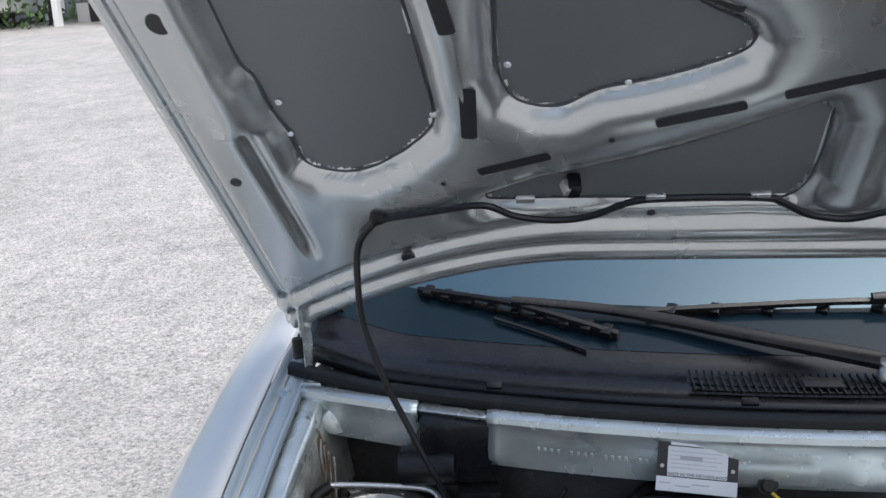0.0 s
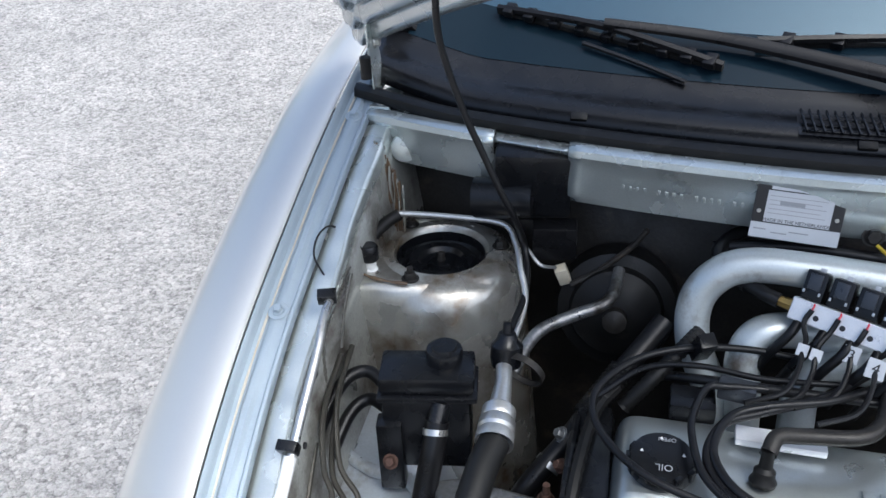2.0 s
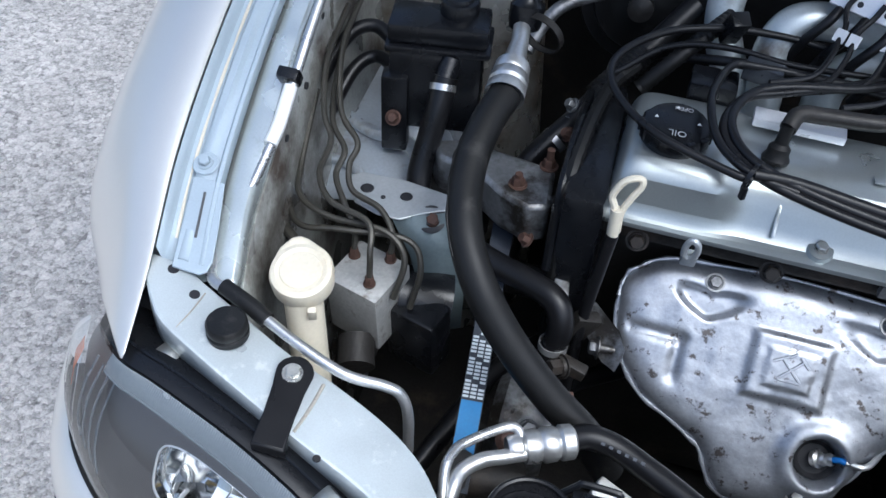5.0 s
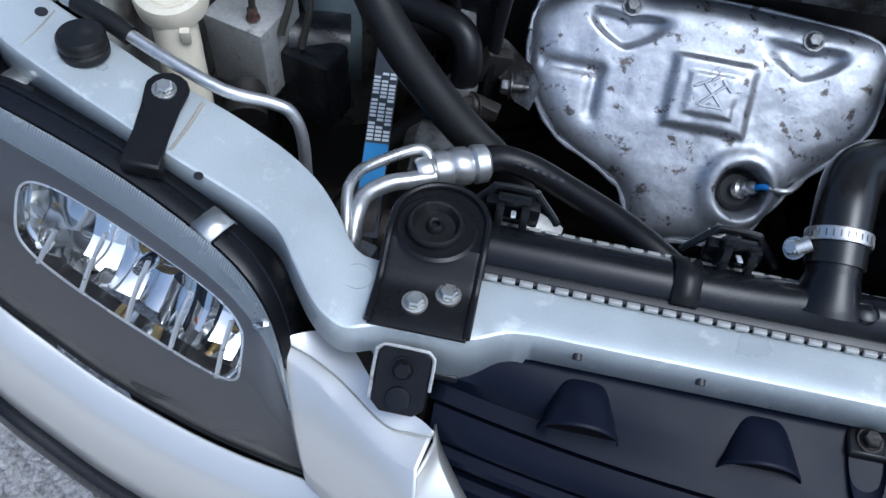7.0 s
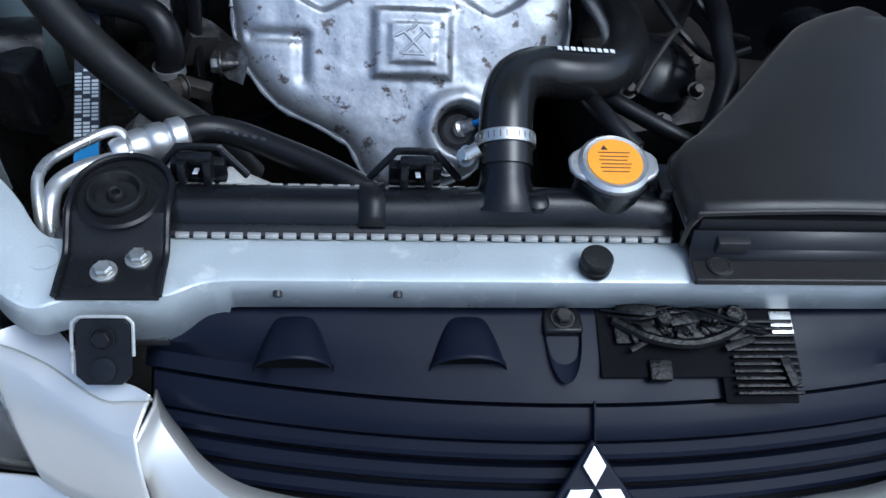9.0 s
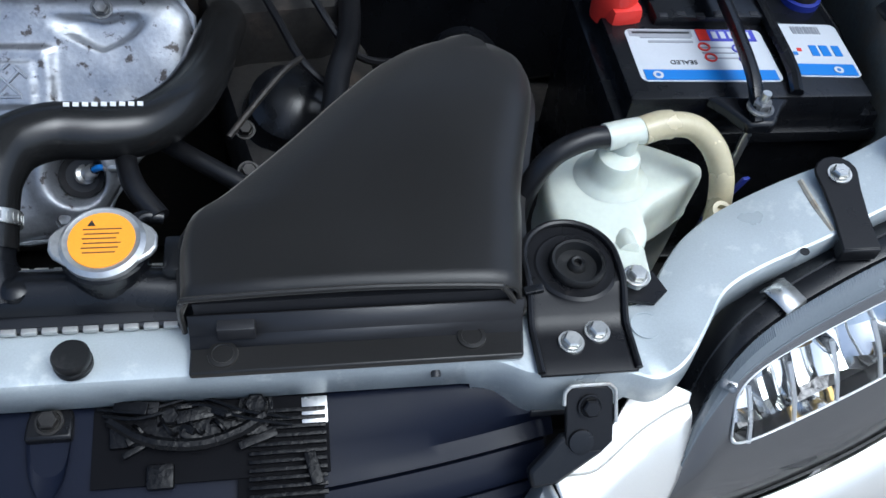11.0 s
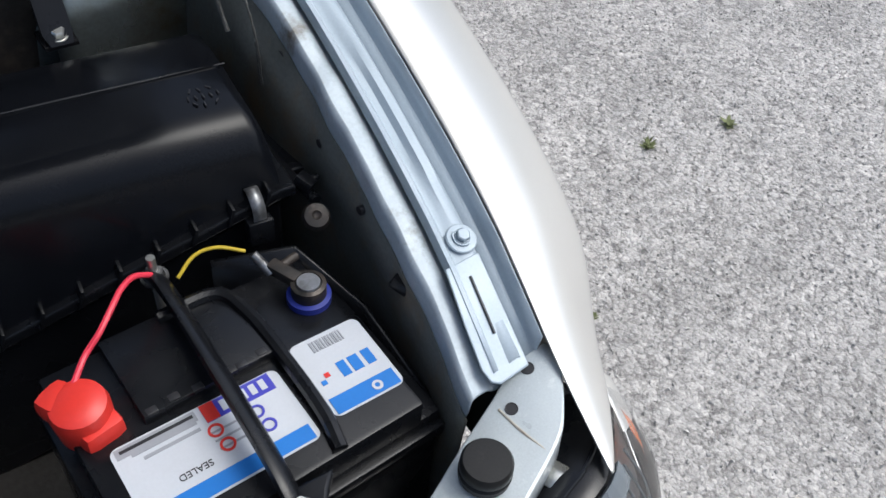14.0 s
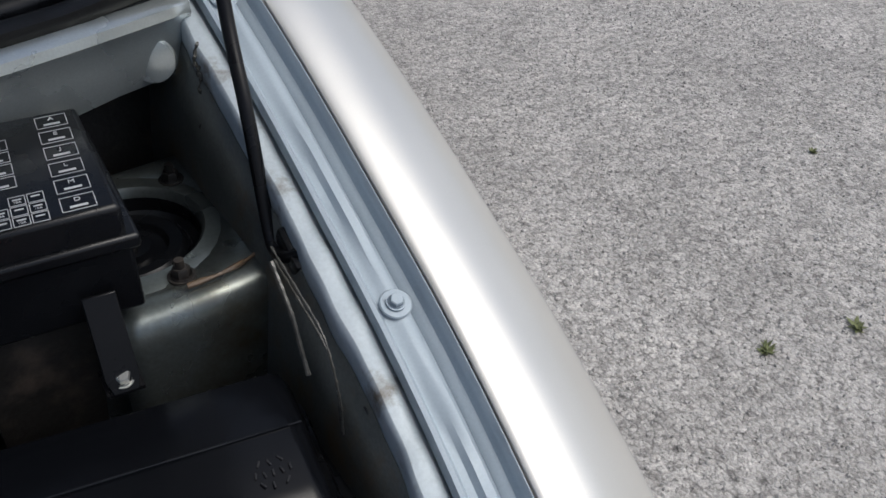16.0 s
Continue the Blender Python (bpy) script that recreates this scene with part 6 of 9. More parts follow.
part("wire", tube(B(), [(-0.415, 0.72, 0.84), (-0.38, 0.73, 0.86), (-0.34, 0.73, 0.90), (-0.32, 0.73, 0.93)], 0.004, 8), GRIME, duct)

servo = thing("brake_servo", "dark round brake servo against the bulkhead", "brake servo", (-0.36, 0.70, 0.80))
part("drum", lathe(B(), [(0.0, 0.05), (0.03, 0.05), (0.045, 0.042), (0.060, 0.036), (0.064, 0.024), (0.080, 0.020), (0.084, 0.008), (0.084, -0.02)], (-0.352, 0.742, 0.80), (0, -1, 0.25), 36), RUBBER, servo)
part("hub", lathe(B(), [(0.016, 0.05), (0.016, 0.066), (0.006, 0.070), (0, 0.07)], (-0.352, 0.740, 0.80), (0, -1, 0.25)), GRIME, servo)
part("pipe", tube(B(), [(-0.470, 0.575, 0.79), (-0.462, 0.595, 0.808), (-0.448, 0.612, 0.828), (-0.430, 0.625, 0.838), (-0.400, 0.642, 0.846), (-0.368, 0.660, 0.853), (-0.356, 0.680, 0.860), (-0.352, 0.72, 0.87)], 0.0082, 12), CASTALU, servo, "grey metal pipe")

res = thing("power_steering_reservoir", "black plastic fluid reservoir with a screw cap", "reservoir", (-0.55, 0.46, 0.70))
rm = (0, 0, 10)
part("lid", block(B(), (-0.550, 0.468, 0.868), (0.108, 0.056, 0.022), rm, 0.005), BLACK, res)
part("lip", block(B(), (-0.549, 0.466, 0.852), (0.114, 0.061, 0.008), rm, 0.003), BLACK, res)
part("body", block(B(), (-0.550, 0.462, 0.800), (0.102, 0.052, 0.10), rm, 0.008), BLACK, res)
part("foot", block(B(), (-0.588, 0.432, 0.772), (0.030, 0.024, 0.10), rm, 0.004), BLACK, res)
part("foot_bolt", bolt_shape(B(), (-0.585, 0.416, 0.772), (0, -0.8, 0.6), 0.006, 0.006), RUSTBOLT, res)
part("cap", lathe(B(), [(0.021, 0.0), (0.0215, 0.012), (0.020, 0.016), (0.015, 0.017), (0.014, 0.020), (0, 0.020)], (-0.533, 0.482, 0.878), seg=22), BLACK, res)
part("spout", rod(B(), (-0.530, 0.446, 0.842), (-0.532, 0.428, 0.824), 0.012, seg=14), BLACK, res)
part("clamp", lathe(B(), [(0.0135, -0.003), (0.0145, -0.003), (0.0145, 0.004), (0.0135, 0.004)], (-0.532, 0.425, 0.820), (0.05, -0.6, -0.8)), ALU, res)
part("return_hose", tube(B(), [(-0.531, 0.432, 0.829), (-0.533, 0.414, 0.800), (-0.538, 0.398, 0.764), (-0.541, 0.378, 0.729), (-0.530, 0.355, 0.702), (-0.490, 0.340, 0.692), (-0.440, 0.318, 0.688), (-0.395, 0.300, 0.690), (-0.362, 0.285, 0.688), (-0.350, 0.272, 0.668), (-0.352, 0.266, 0.640), (-0.356, 0.262, 0.62)], 0.0140, 14), HOSE, res)
part("hose_clamp", lathe(B(), [(0.0145, -0.004), (0.0158, -0.004), (0.0158, 0.004), (0.0145, 0.004)], (-0.353, 0.266, 0.640), (0, 0.1, 1)), ALU, res)
part("side_hose", tube(B(), [(-0.60, 0.480, 0.82), (-0.635, 0.500, 0.83), (-0.660, 0.480, 0.825), (-0.672, 0.43, 0.80), (-0.67, 0.36, 0.77)], 0.008, 10), HOSE, res)
part("side_hose", tube(B(), [(-0.60, 0.470, 0.80), (-0.630, 0.485, 0.80), (-0.650, 0.465, 0.79), (-0.662, 0.42, 0.76)], 0.008, 10), HOSE, res)

ac = thing("cooling_line", "thick black insulated line with crimped aluminium ends", "hose", (-0.46, 0.40, 0.84))
part("insulated_hose", tube(B(), [(-0.458, 0.392, 0.850), (-0.466, 0.350, 0.840), (-0.468, 0.300, 0.822), (-0.455, 0.245, 0.800), (-0.430, 0.209, 0.770), (-0.395, 0.188, 0.730), (-0.346, 0.172, 0.683), (-0.300, 0.163, 0.645), (-0.27, 0.16, 0.60)], 0.0170, 18), RUBBER, ac)
part("hose_seam", tube(B(), [(-0.483, 0.330, 0.838), (-0.484, 0.296, 0.825), (-0.470, 0.238, 0.804), (-0.443, 0.200, 0.773), (-0.407, 0.177, 0.732), (-0.359, 0.160, 0.684)], lambda t: 0.0013 + 0.0006 * math.sin(55 * t), 6), RUBBER, ac)
part("crimp", lathe(B(), [(0.021, 0.0), (0.0205, 0.012), (0.018, 0.015), (0.0205, 0.018), (0.020, 0.028), (0.0175, 0.031), (0.019, 0.034), (0.0185, 0.044), (0.012, 0.050), (0.010, 0.075)], (-0.458, 0.388, 0.850), (-0.05, 0.97, 0.20), 20), ALU, ac, "crimped white aluminium sleeve")
part("elbow", tube(B(), [(-0.461, 0.458, 0.864), (-0.464, 0.480, 0.868), (-0.468, 0.505, 0.866), (-0.470, 0.525, 0.850)], 0.0095, 12), ALU, ac)
part("valve", lathe(B(), [(0.017, 0), (0.019, 0.010), (0.019, 0.026), (0.013, 0.032), (0.010, 0.040), (0.006, 0.041), (0.005, 0.052), (0, 0.053)], (-0.466, 0.505, 0.862), (0.0, 0.25, 1), 16), BLACK, ac, "black valve cap")
part("clip_ring", lathe(B(), [(0.024, -0.004), (0.026, -0.004), (0.026, 0.004), (0.024, 0.004)], (-0.445, 0.500, 0.862), (0.3, 0.8, 0.3)), GRIME, ac)
low = thing("discharge_line", "bent aluminium line with a crimped black hose", "hose", (-0.36, 0.10, 0.69))
part("pipe", tube(B(), [(-0.397, 0.006, 0.655), (-0.399, 0.020, 0.680), (-0.4005, 0.040, 0.693), (-0.398, 0.058, 0.695), (-0.384, 0.075, 0.694), (-0.368, 0.085, 0.692), (-0.350, 0.096, 0.690)], 0.0070, 14), ALU, low)
part("pipe", tube(B(), [(-0.402, 0.008, 0.660), (-0.405, 0.025, 0.690), (-0.411, 0.054, 0.702), (-0.408, 0.072, 0.703), (-0.401, 0.083, 0.702), (-0.384, 0.100, 0.701), (-0.369, 0.112, 0.700), (-0.360, 0.112, 0.698), (-0.355, 0.104, 0.692), (-0.354, 0.098, 0.680)], 0.0046, 12), ALU, low)
part("dusty_bracket", block(B(), (-0.262, 0.100, 0.648), (0.046, 0.022, 0.016), (10, 12, -18), 0.004), BLOCKALU, low, "dusty grey bracket")
part("pipe_block", block(B(), (-0.398, 0.018, 0.668), (0.034, 0.024, 0.020), (0, 0, -15), 0.004), CASTALU, low)
part("crimp", lathe(B(), [(0.0105, 0), (0.0125, 0.004), (0.0125, 0.012), (0.0105, 0.014), (0.0150, 0.016), (0.0160, 0.026), (0.0140, 0.030), (0.0165, 0.034), (0.0160, 0.044), (0.0140, 0.047), (0.0165, 0.050), (0.0160, 0.060), (0.012, 0.063)], (-0.366, 0.095, 0.690), (0.88, 0.46, -0.03), 20), ALU, low, "crimped aluminium sleeve")
part("hose", tube(B(), [(-0.318, 0.122, 0.688), (-0.300, 0.135, 0.684), (-0.274, 0.137, 0.678), (-0.243, 0.126, 0.674), (-0.199, 0.104, 0.672), (-0.165, 0.082, 0.670), (-0.13, 0.06, 0.66)], 0.0118, 14), HOSE, low)
for k in range(6):
    part("print_mark", block(B(), (-0.285 + 0.0075 * k, 0.1285 - 0.0012 * k, 0.6895 - 0.0008 * k), (0.0036, 0.0030, 0.0004), (20, 0, -12)), SOLENOID, low)

side = thing("coolant_line", "slim pale aluminium line with black foam, along the inner wing", "metal line", (-0.657, 0.28, 0.83))
part("line", tube(B(), [(-0.664, 0.478, 0.945), (-0.660, 0.445, 0.940), (-0.656, 0.415, 0.925), (-0.655, 0.354, 0.888), (-0.656, 0.282, 0.838), (-0.660, 0.200, 0.800), (-0.662, 0.150, 0.781), (-0.655, 0.125, 0.779), (-0.622, 0.112, 0.780), (-0.565, 0.092, 0.769), (-0.513, 0.080, 0.757), (-0.478, 0.086, 0.747), (-0.464, 0.088, 0.738), (-0.456, 0.086, 0.715), (-0.454, 0.084, 0.66)], 0.0050, 12), ALU, side)
part("foam", tube(B(), [(-0.640, 0.119, 0.7805), (-0.610, 0.108, 0.778), (-0.590, 0.100, 0.774)], 0.0078, 12), RUBBER, side)
part("sleeve", tube(B(), [(-0.656, 0.315, 0.862), (-0.656, 0.282, 0.839), (-0.657, 0.262, 0.829)], 0.0070, 10), WHITE, side, "white plastic sleeve")
part("clip", block(B(), (-0.660, 0.322, 0.868), (0.022, 0.012, 0.018), (30, 0, 0), 0.002), BLACK, side)
part("clip", block(B(), (-0.668, 0.482, 0.948), (0.022, 0.014, 0.014), (20, 0, 20), 0.002), BLACK, side)

bottle = thing("washer_filler", "cream washer filler cap on a pale plastic neck", "filler cap", (-0.585, 0.165, 0.60))
part("cap", lathe(B(), [(0.027, -0.012), (0.0295, -0.010), (0.0300, 0.004), (0.0285, 0.009), (0.024, 0.0105), (0.020, 0.009), (0.019, 0.0105), (0, 0.0115)], (-0.587, 0.166, 0.766), (0.05, -0.25, 1), 36), IVORY, bottle)
part("cap_tab", block(B(), (-0.567, 0.140, 0.748), (0.008, 0.006, 0.016), (15, 0, 20), 0.0015), IVORY, bottle)
beak = [(0.0293 * math.cos(a), 0.0293 * math.sin(a)) for a in [radians(-35 + 11 * k) for k in range(12)]]
beak = [p for p in beak if p[1] > 0.008][:5] + [(-0.006, 0.0325), (-0.014, 0.0335), (-0.022, 0.029), (-0.0285, 0.016), (-0.0295, 0.002)]
part("cap_beak", slab(B(), [V(-0.587 + x, 0.166 + y, 0.7745 + 0.25 * y - 0.05 * x) for x, y in beak], (0.0, 0.004, -0.016)), IVORY, bottle, bevel=0.004, seg=3)
part("neck", tube(B(), [(-0.585, 0.160, 0.758), (-0.578, 0.148, 0.70), (-0.572, 0.138, 0.64), (-0.570, 0.13, 0.55)], 0.0185, 20), IVORY, bottle)

abs_ = thing("brake_block", "grey metal brake hydraulic block with steel pipes", "hydraulic block", (-0.555, 0.255, 0.60))
part("block", block(B(), (-0.553, 0.250, 0.662), (0.064, 0.062, 0.082), (4, 0, -16), 0.003), BLOCKALU, abs_)
part("pump", rod(B(), (-0.530, 0.270, 0.650), (-0.475, 0.285, 0.640), 0.036, seg=24), BLACK, abs_)
part("pump", rod(B(), (-0.555, 0.215, 0.63), (-0.545, 0.185, 0.62), 0.020, seg=18), GRIME, abs_)
part("face_plate", block(B(), (-0.497, 0.250, 0.625), (0.06, 0.04, 0.085), (4, 0, -16), 0.006), BLACK, abs_)
for x, y in ((-0.545, 0.229), (-0.574, 0.262), (-0.536, 0.268)):
    part("pipe_nut", bolt_shape(B(), (x, y, 0.704), (0, 0, 1), 0.0050, 0.010, 1.3), RUSTBOLT, abs_)
part("brake_pipe", tube(B(), [(-0.545, 0.229, 0.712), (-0.545, 0.232, 0.745), (-0.555, 0.255, 0.764), (-0.60, 0.268, 0.768), (-0.625, 0.30, 0.772), (-0.628, 0.34, 0.785), (-0.645, 0.365, 0.80), (-0.662, 0.42, 0.83), (-0.668, 0.50, 0.85)], 0.0034, 8), PIPE, abs_, "olive-grey steel brake pipe")
part("brake_pipe", tube(B(), [(-0.536, 0.268, 0.712), (-0.535, 0.272, 0.738), (-0.555, 0.290, 0.752), (-0.590, 0.302, 0.757), (-0.602, 0.325, 0.77), (-0.600, 0.345, 0.785), (-0.630, 0.375, 0.80), (-0.652, 0.44, 0.835), (-0.660, 0.52, 0.85)], 0.0034, 8), PIPE, abs_, "olive-grey steel brake pipe")
part("brake_pipe", tube(B(), [(-0.574, 0.262, 0.712), (-0.574, 0.264, 0.740), (-0.590, 0.280, 0.756), (-0.612, 0.312, 0.764), (-0.612, 0.338, 0.778), (-0.638, 0.37, 0.79), (-0.655, 0.44, 0.82), (-0.665, 0.52, 0.84)], 0.0034, 8), PIPE, abs_, "olive-grey steel brake pipe")
part("brake_pipe", tube(B(), [(-0.520, 0.230, 0.69), (-0.515, 0.250, 0.73), (-0.54, 0.262, 0.750), (-0.60, 0.262, 0.752), (-0.640, 0.282, 0.752), (-0.655, 0.32, 0.76), (-0.668, 0.40, 0.80)], 0.0034, 8), PIPE, abs_, "olive-grey steel brake pipe")
part("brake_pipe", tube(B(), [(-0.505, 0.24, 0.67), (-0.500, 0.258, 0.715), (-0.52, 0.27, 0.738), (-0.585, 0.255, 0.745), (-0.632, 0.258, 0.735), (-0.66, 0.30, 0.735), (-0.672, 0.38, 0.76)], 0.0034, 8), PIPE, abs_, "olive-grey steel brake pipe")
part("brake_pipe", tube(B(), [(-0.60, 0.22, 0.64), (-0.612, 0.225, 0.70), (-0.632, 0.245, 0.722), (-0.655, 0.27, 0.722), (-0.668, 0.33, 0.73), (-0.675, 0.42, 0.77)], 0.0055, 8), PIPE, abs_, "olive-grey steel brake pipe")

# pressed frame rail, perforated bracket and engine mount
rail = thing("frame_rail", "silver pressed frame rail, dusty, with folded ribs", "frame rail", (-0.62, 0.42, 0.60))
part("top", sheet(B(), [[V(-0.700, 0.58, 0.735), V(-0.640, 0.585, 0.725), V(-0.575, 0.57, 0.715), V(-0.53, 0.56, 0.70), V(-0.515, 0.56, 0.64)],
                        [V(-0.698, 0.50, 0.725), V(-0.640, 0.50, 0.718), V(-0.580, 0.49, 0.712), V(-0.535, 0.485, 0.70), V(-0.515, 0.48, 0.64)],
                        [V(-0.690, 0.44, 0.712), V(-0.640, 0.435, 0.712), V(-0.590, 0.43, 0.716), V(-0.540, 0.425, 0.705), V(-0.518, 0.42, 0.64)],
                        [V(-0.685, 0.40, 0.70), V(-0.640, 0.39, 0.705), V(-0.590, 0.385, 0.712), V(-0.545, 0.375, 0.70), V(-0.52, 0.37, 0.64)],
                        [V(-0.682, 0.36, 0.66), V(-0.640, 0.355, 0.685), V(-0.590, 0.35, 0.70), V(-0.545, 0.345, 0.69), V(-0.52, 0.34, 0.63)]]), RAILSILVER, rail, solid=0.002, sub=2)
part("rib", tube(B(), [(-0.668, 0.47, 0.720), (-0.62, 0.445, 0.722), (-0.575, 0.44, 0.722), (-0.545, 0.40, 0.712), (-0.54, 0.36, 0.70)], 0.008, 10, squash=0.5), RAILSILVER, rail)
part("rib", tube(B(), [(-0.655, 0.40, 0.707), (-0.62, 0.385, 0.712), (-0.60, 0.36, 0.705)], 0.006, 10, squash=0.5), RAILSILVER, rail)
bracket = thing("perforated_bracket", "grey steel bracket plate with round holes", "bracket", (-0.55, 0.32, 0.70))
part("plate", slab(B(), [V(x, y, 0.742 - 0.2 * max(0, -0.50 - x) * 0) for x, y in ((-0.612, 0.337), (-0.597, 0.350), (-0.55, 0.353), (-0.494, 0.345), (-0.478, 0.327), (-0.500, 0.318), (-0.518, 0.306), (-0.535, 0.292), (-0.560, 0.292), (-0.588, 0.302))], (0, 0, -0.0025)), GALV, bracket, bevel=0.001)
part("skirt", sheet(B(), [[V(-0.545, 0.294, 0.741), V(-0.520, 0.285, 0.70), V(-0.506, 0.275, 0.66), V(-0.50, 0.27, 0.60)], [V(-0.518, 0.306, 0.741), V(-0.497, 0.300, 0.70), V(-0.484, 0.29, 0.66), V(-0.48, 0.28, 0.60)], [V(-0.480, 0.326, 0.741), V(-0.470, 0.310, 0.70), V(-0.462, 0.30, 0.66), V(-0.46, 0.29, 0.60)]]), TEALGREY, bracket, solid=0.002)
part("bolt_pocket", lathe(B(), [(0.0150, 0.0008), (0.0135, 0.0016), (0, 0.0012)], (-0.506, 0.312, 0.733), (0.2, -0.6, 0.75), 22), INKSHADE, bracket)
for x, y, r_ in ((-0.583, 0.326, 0.0068), (-0.539, 0.327, 0.0062), (-0.562, 0.318, 0.0025)):
    part("hole", lathe(B(), [(r_ * 1.1, 0.0002), (r_, 0.0010), (0, 0.0008)], (x, y, 0.7423), seg=18), INKSHADE, bracket)
part("rust_nut", bolt_shape(B(), (-0.505, 0.311, 0.734), (0.2, -0.6, 0.75), 0.0068, 0.005, 1.2), RUSTBOLT, bracket)
mount = thing("engine_mount", "cast aluminium engine mount with rusty nuts", "engine mount", (-0.44, 0.37, 0.60))
part("arm", slab(B(), [V(x, y, 0.764) for x, y in ((-0.535, 0.405), (-0.50, 0.418), (-0.46, 0.412), (-0.395, 0.402), (-0.388, 0.340), (-0.41, 0.330), (-0.441, 0.343), (-0.47, 0.366), (-0.52, 0.378))], (0, 0, -0.05)), CASTALU, mount, bevel=0.005)
part("bush", rod(B(), (-0.50, 0.39, 0.72), (-0.50, 0.39, 0.66), 0.04, seg=24), RUBBER, mount)
for x, y, h in ((-0.428, 0.362, 0.004), (-0.403, 0.402, 0.016)):
    part("mount_nut", rod(bolt_shape(B(), (x, y, 0.764), (0, 0, 1), 0.0068, 0.009), (x, y, 0.764), (x, y, 0.776 + 0.7 * h), 0.0042, seg=10), RUSTBOLT, mount)

# ---- engine ----
engine = thing("engine", "transverse car engine with a silver cam cover and heat shield", "engine", (-0.15, 0.42, 0.27))
part("block", block(B(), (-0.14, 0.480, 0.50), (0.40, 0.16, 0.44), (0, 0, 0), 0.02), GRIME, engine, "grimy dark engine block")
part("head", block(B(), (-0.14, 0.425, 0.756), (0.395, 0.155, 0.034), (0, 0, 0), 0.006), GRIME, engine, "dark cylinder head")


def cover_row(x, end):
    """Across the cam cover from its front flange to its back one."""
    k = 1.0 - 0.75 * end
    big = 1 / (1 + math.exp((x + 0.218) / 0.006))
    bump = 0.010 * big
    lip = 0.772
    top = lip + (0.052 + 0.8 * bump) * k
    fr = 0.345 - 0.006 * big
    return [V(x, 0.336, lip - 0.006), V(x, 0.336, lip), V(x, fr + 0.004, lip + 0.001), V(x, fr + 0.012, lip + 0.010 * k), V(x, 0.372 - 2.2 * bump, top - 0.012 * k), V(x, 0.384 - 2.2 * bump, top), V(x, 0.42, top + 0.003), V(x, 0.46, top + 0.002), V(x, 0.490, top - 0.003), V(x, 0.502, top - 0.02 * k), V(x, 0.508, lip)]


xs = [(-0.337, 1.0), (-0.334, 0.55), (-0.329, 0.2), (-0.322, 0.05), (-0.31, 0)] + [(-0.30 + 0.01 * k, 0) for k in range(33)] + [(0.038, 0.2), (0.044, 0.6), (0.048, 1)]
cover_ = part("cam_cover", sheet(B(), [cover_row(x, e) for x, e in xs]), COVER, engine, "silver-painted cam cover", solid=0.002, sub=1)
part("cover_flange", block(B(), (-0.144, 0.4215, 0.7695), (0.392, 0.176, 0.006), (0, 0, 0), 0.0015), COVER, cover_)
for x in (-0.172, -0.055):
    part("cover_rib", block(B(), (x, 0.3605, 0.7940), (0.004, 0.034, 0.005), (44, 0, 0), 0.0015), COVER, cover_)
for x in (-0.125, 0.02):
    part("cover_boss", lathe(B(), [(0.014, -0.004), (0.012, 0.005), (0.007, 0.006)], (x, 0.352, 0.775), (0, -0.2, 1)), COVER, cover_)
    part("cover_bolt", bolt_shape(B(), (x, 0.352, 0.779), (0, -0.2, 1), 0.0060, 0.006, 1.4), ZINC, cover_)
for k in range(9):
    part("raised_mark", block(B(), (-0.085 + 0.0145 * k, 0.412 - 0.0015 * k, 0.8290), (0.0085 if k else 0.012, 0.011, 0.0016), (0, 0, 0), 0.0005), COVER, cover_)
oil = part("oil_cap", lathe(B(), [(0.030, 0.0), (0.034, 0.002), (0.0345, 0.012), (0.032, 0.017), (0.026, 0.0185), (0, 0.019)], (-0.286, 0.406, 0.833), (0, -0.10, 1), 24), BLACK, engine, "black oil filler cap")
for k in range(12):
    a = 2 * math.pi * k / 12
    part("grip", block(B(), (-0.286 + 0.0335 * math.cos(a), 0.405 + 0.0335 * math.sin(a), 0.842 - 0.0033 * math.sin(a)), (0.006, 0.009, 0.012), (0, 0, math.degrees(a)), 0.0015), BLACK, oil)
om = frame_of((-0.286, 0.4045, 0.8527), (1, 0, 0), (0, 1, 0.10))
words("OIL", 0.0115, om @ Matrix.Translation((0.002, -0.017, 0.0006)) @ Matrix.Rotation(math.pi, 4, "Z"), LABELGREY, oil)
words("OPEN", 0.0072, om @ Matrix.Translation((0.004, 0.020, 0.0006)) @ Matrix.Rotation(math.pi, 4, "Z"), LABELGREY, oil)
for a in (95, 175, 5):
    part("arrow", slab(B(), [om @ (V(0.021 * math.cos(radians(a)), 0.021 * math.sin(radians(a)), 0.001) + V(*p)) for p in ((-0.002, -0.0015, 0), (0.002, -0.0015, 0), (0, 0.002, 0))], (0, 0, -0.0006)), LIGHTINK, oil)
part("filler_neck", lathe(B(), [(0.035, -0.012), (0.035, 0.0), (0.031, 0.002)], (-0.286, 0.406, 0.833), (0, -0.10, 1), 30), COVER, cover_)
breather = part("breather", lathe(B(), [(0.013, 0), (0.014, 0.004), (0.011, 0.010), (0.011, 0.016), (0.007, 0.020), (0.0065, 0.034), (0.008, 0.040)], (-0.186, 0.408, 0.828), (0.05, 0.25, 1), 20), RUBBER, engine, "black breather stub")
part("breather_hose", tube(B(), [(-0.184, 0.417, 0.862), (-0.175, 0.434, 0.870), (-0.150, 0.442, 0.868), (-0.098, 0.452, 0.866), (-0.074, 0.470, 0.868), (-0.060, 0.505, 0.872), (-0.045, 0.56, 0.87)], 0.0085, 12), GRIME, engine, "dusty brown-grey breather hose")
part("lead_tray", block(B(), (-0.165, 0.466, 0.836), (0.092, 0.022, 0.010), (4, 0, -2), 0.002), PLATE, engine)
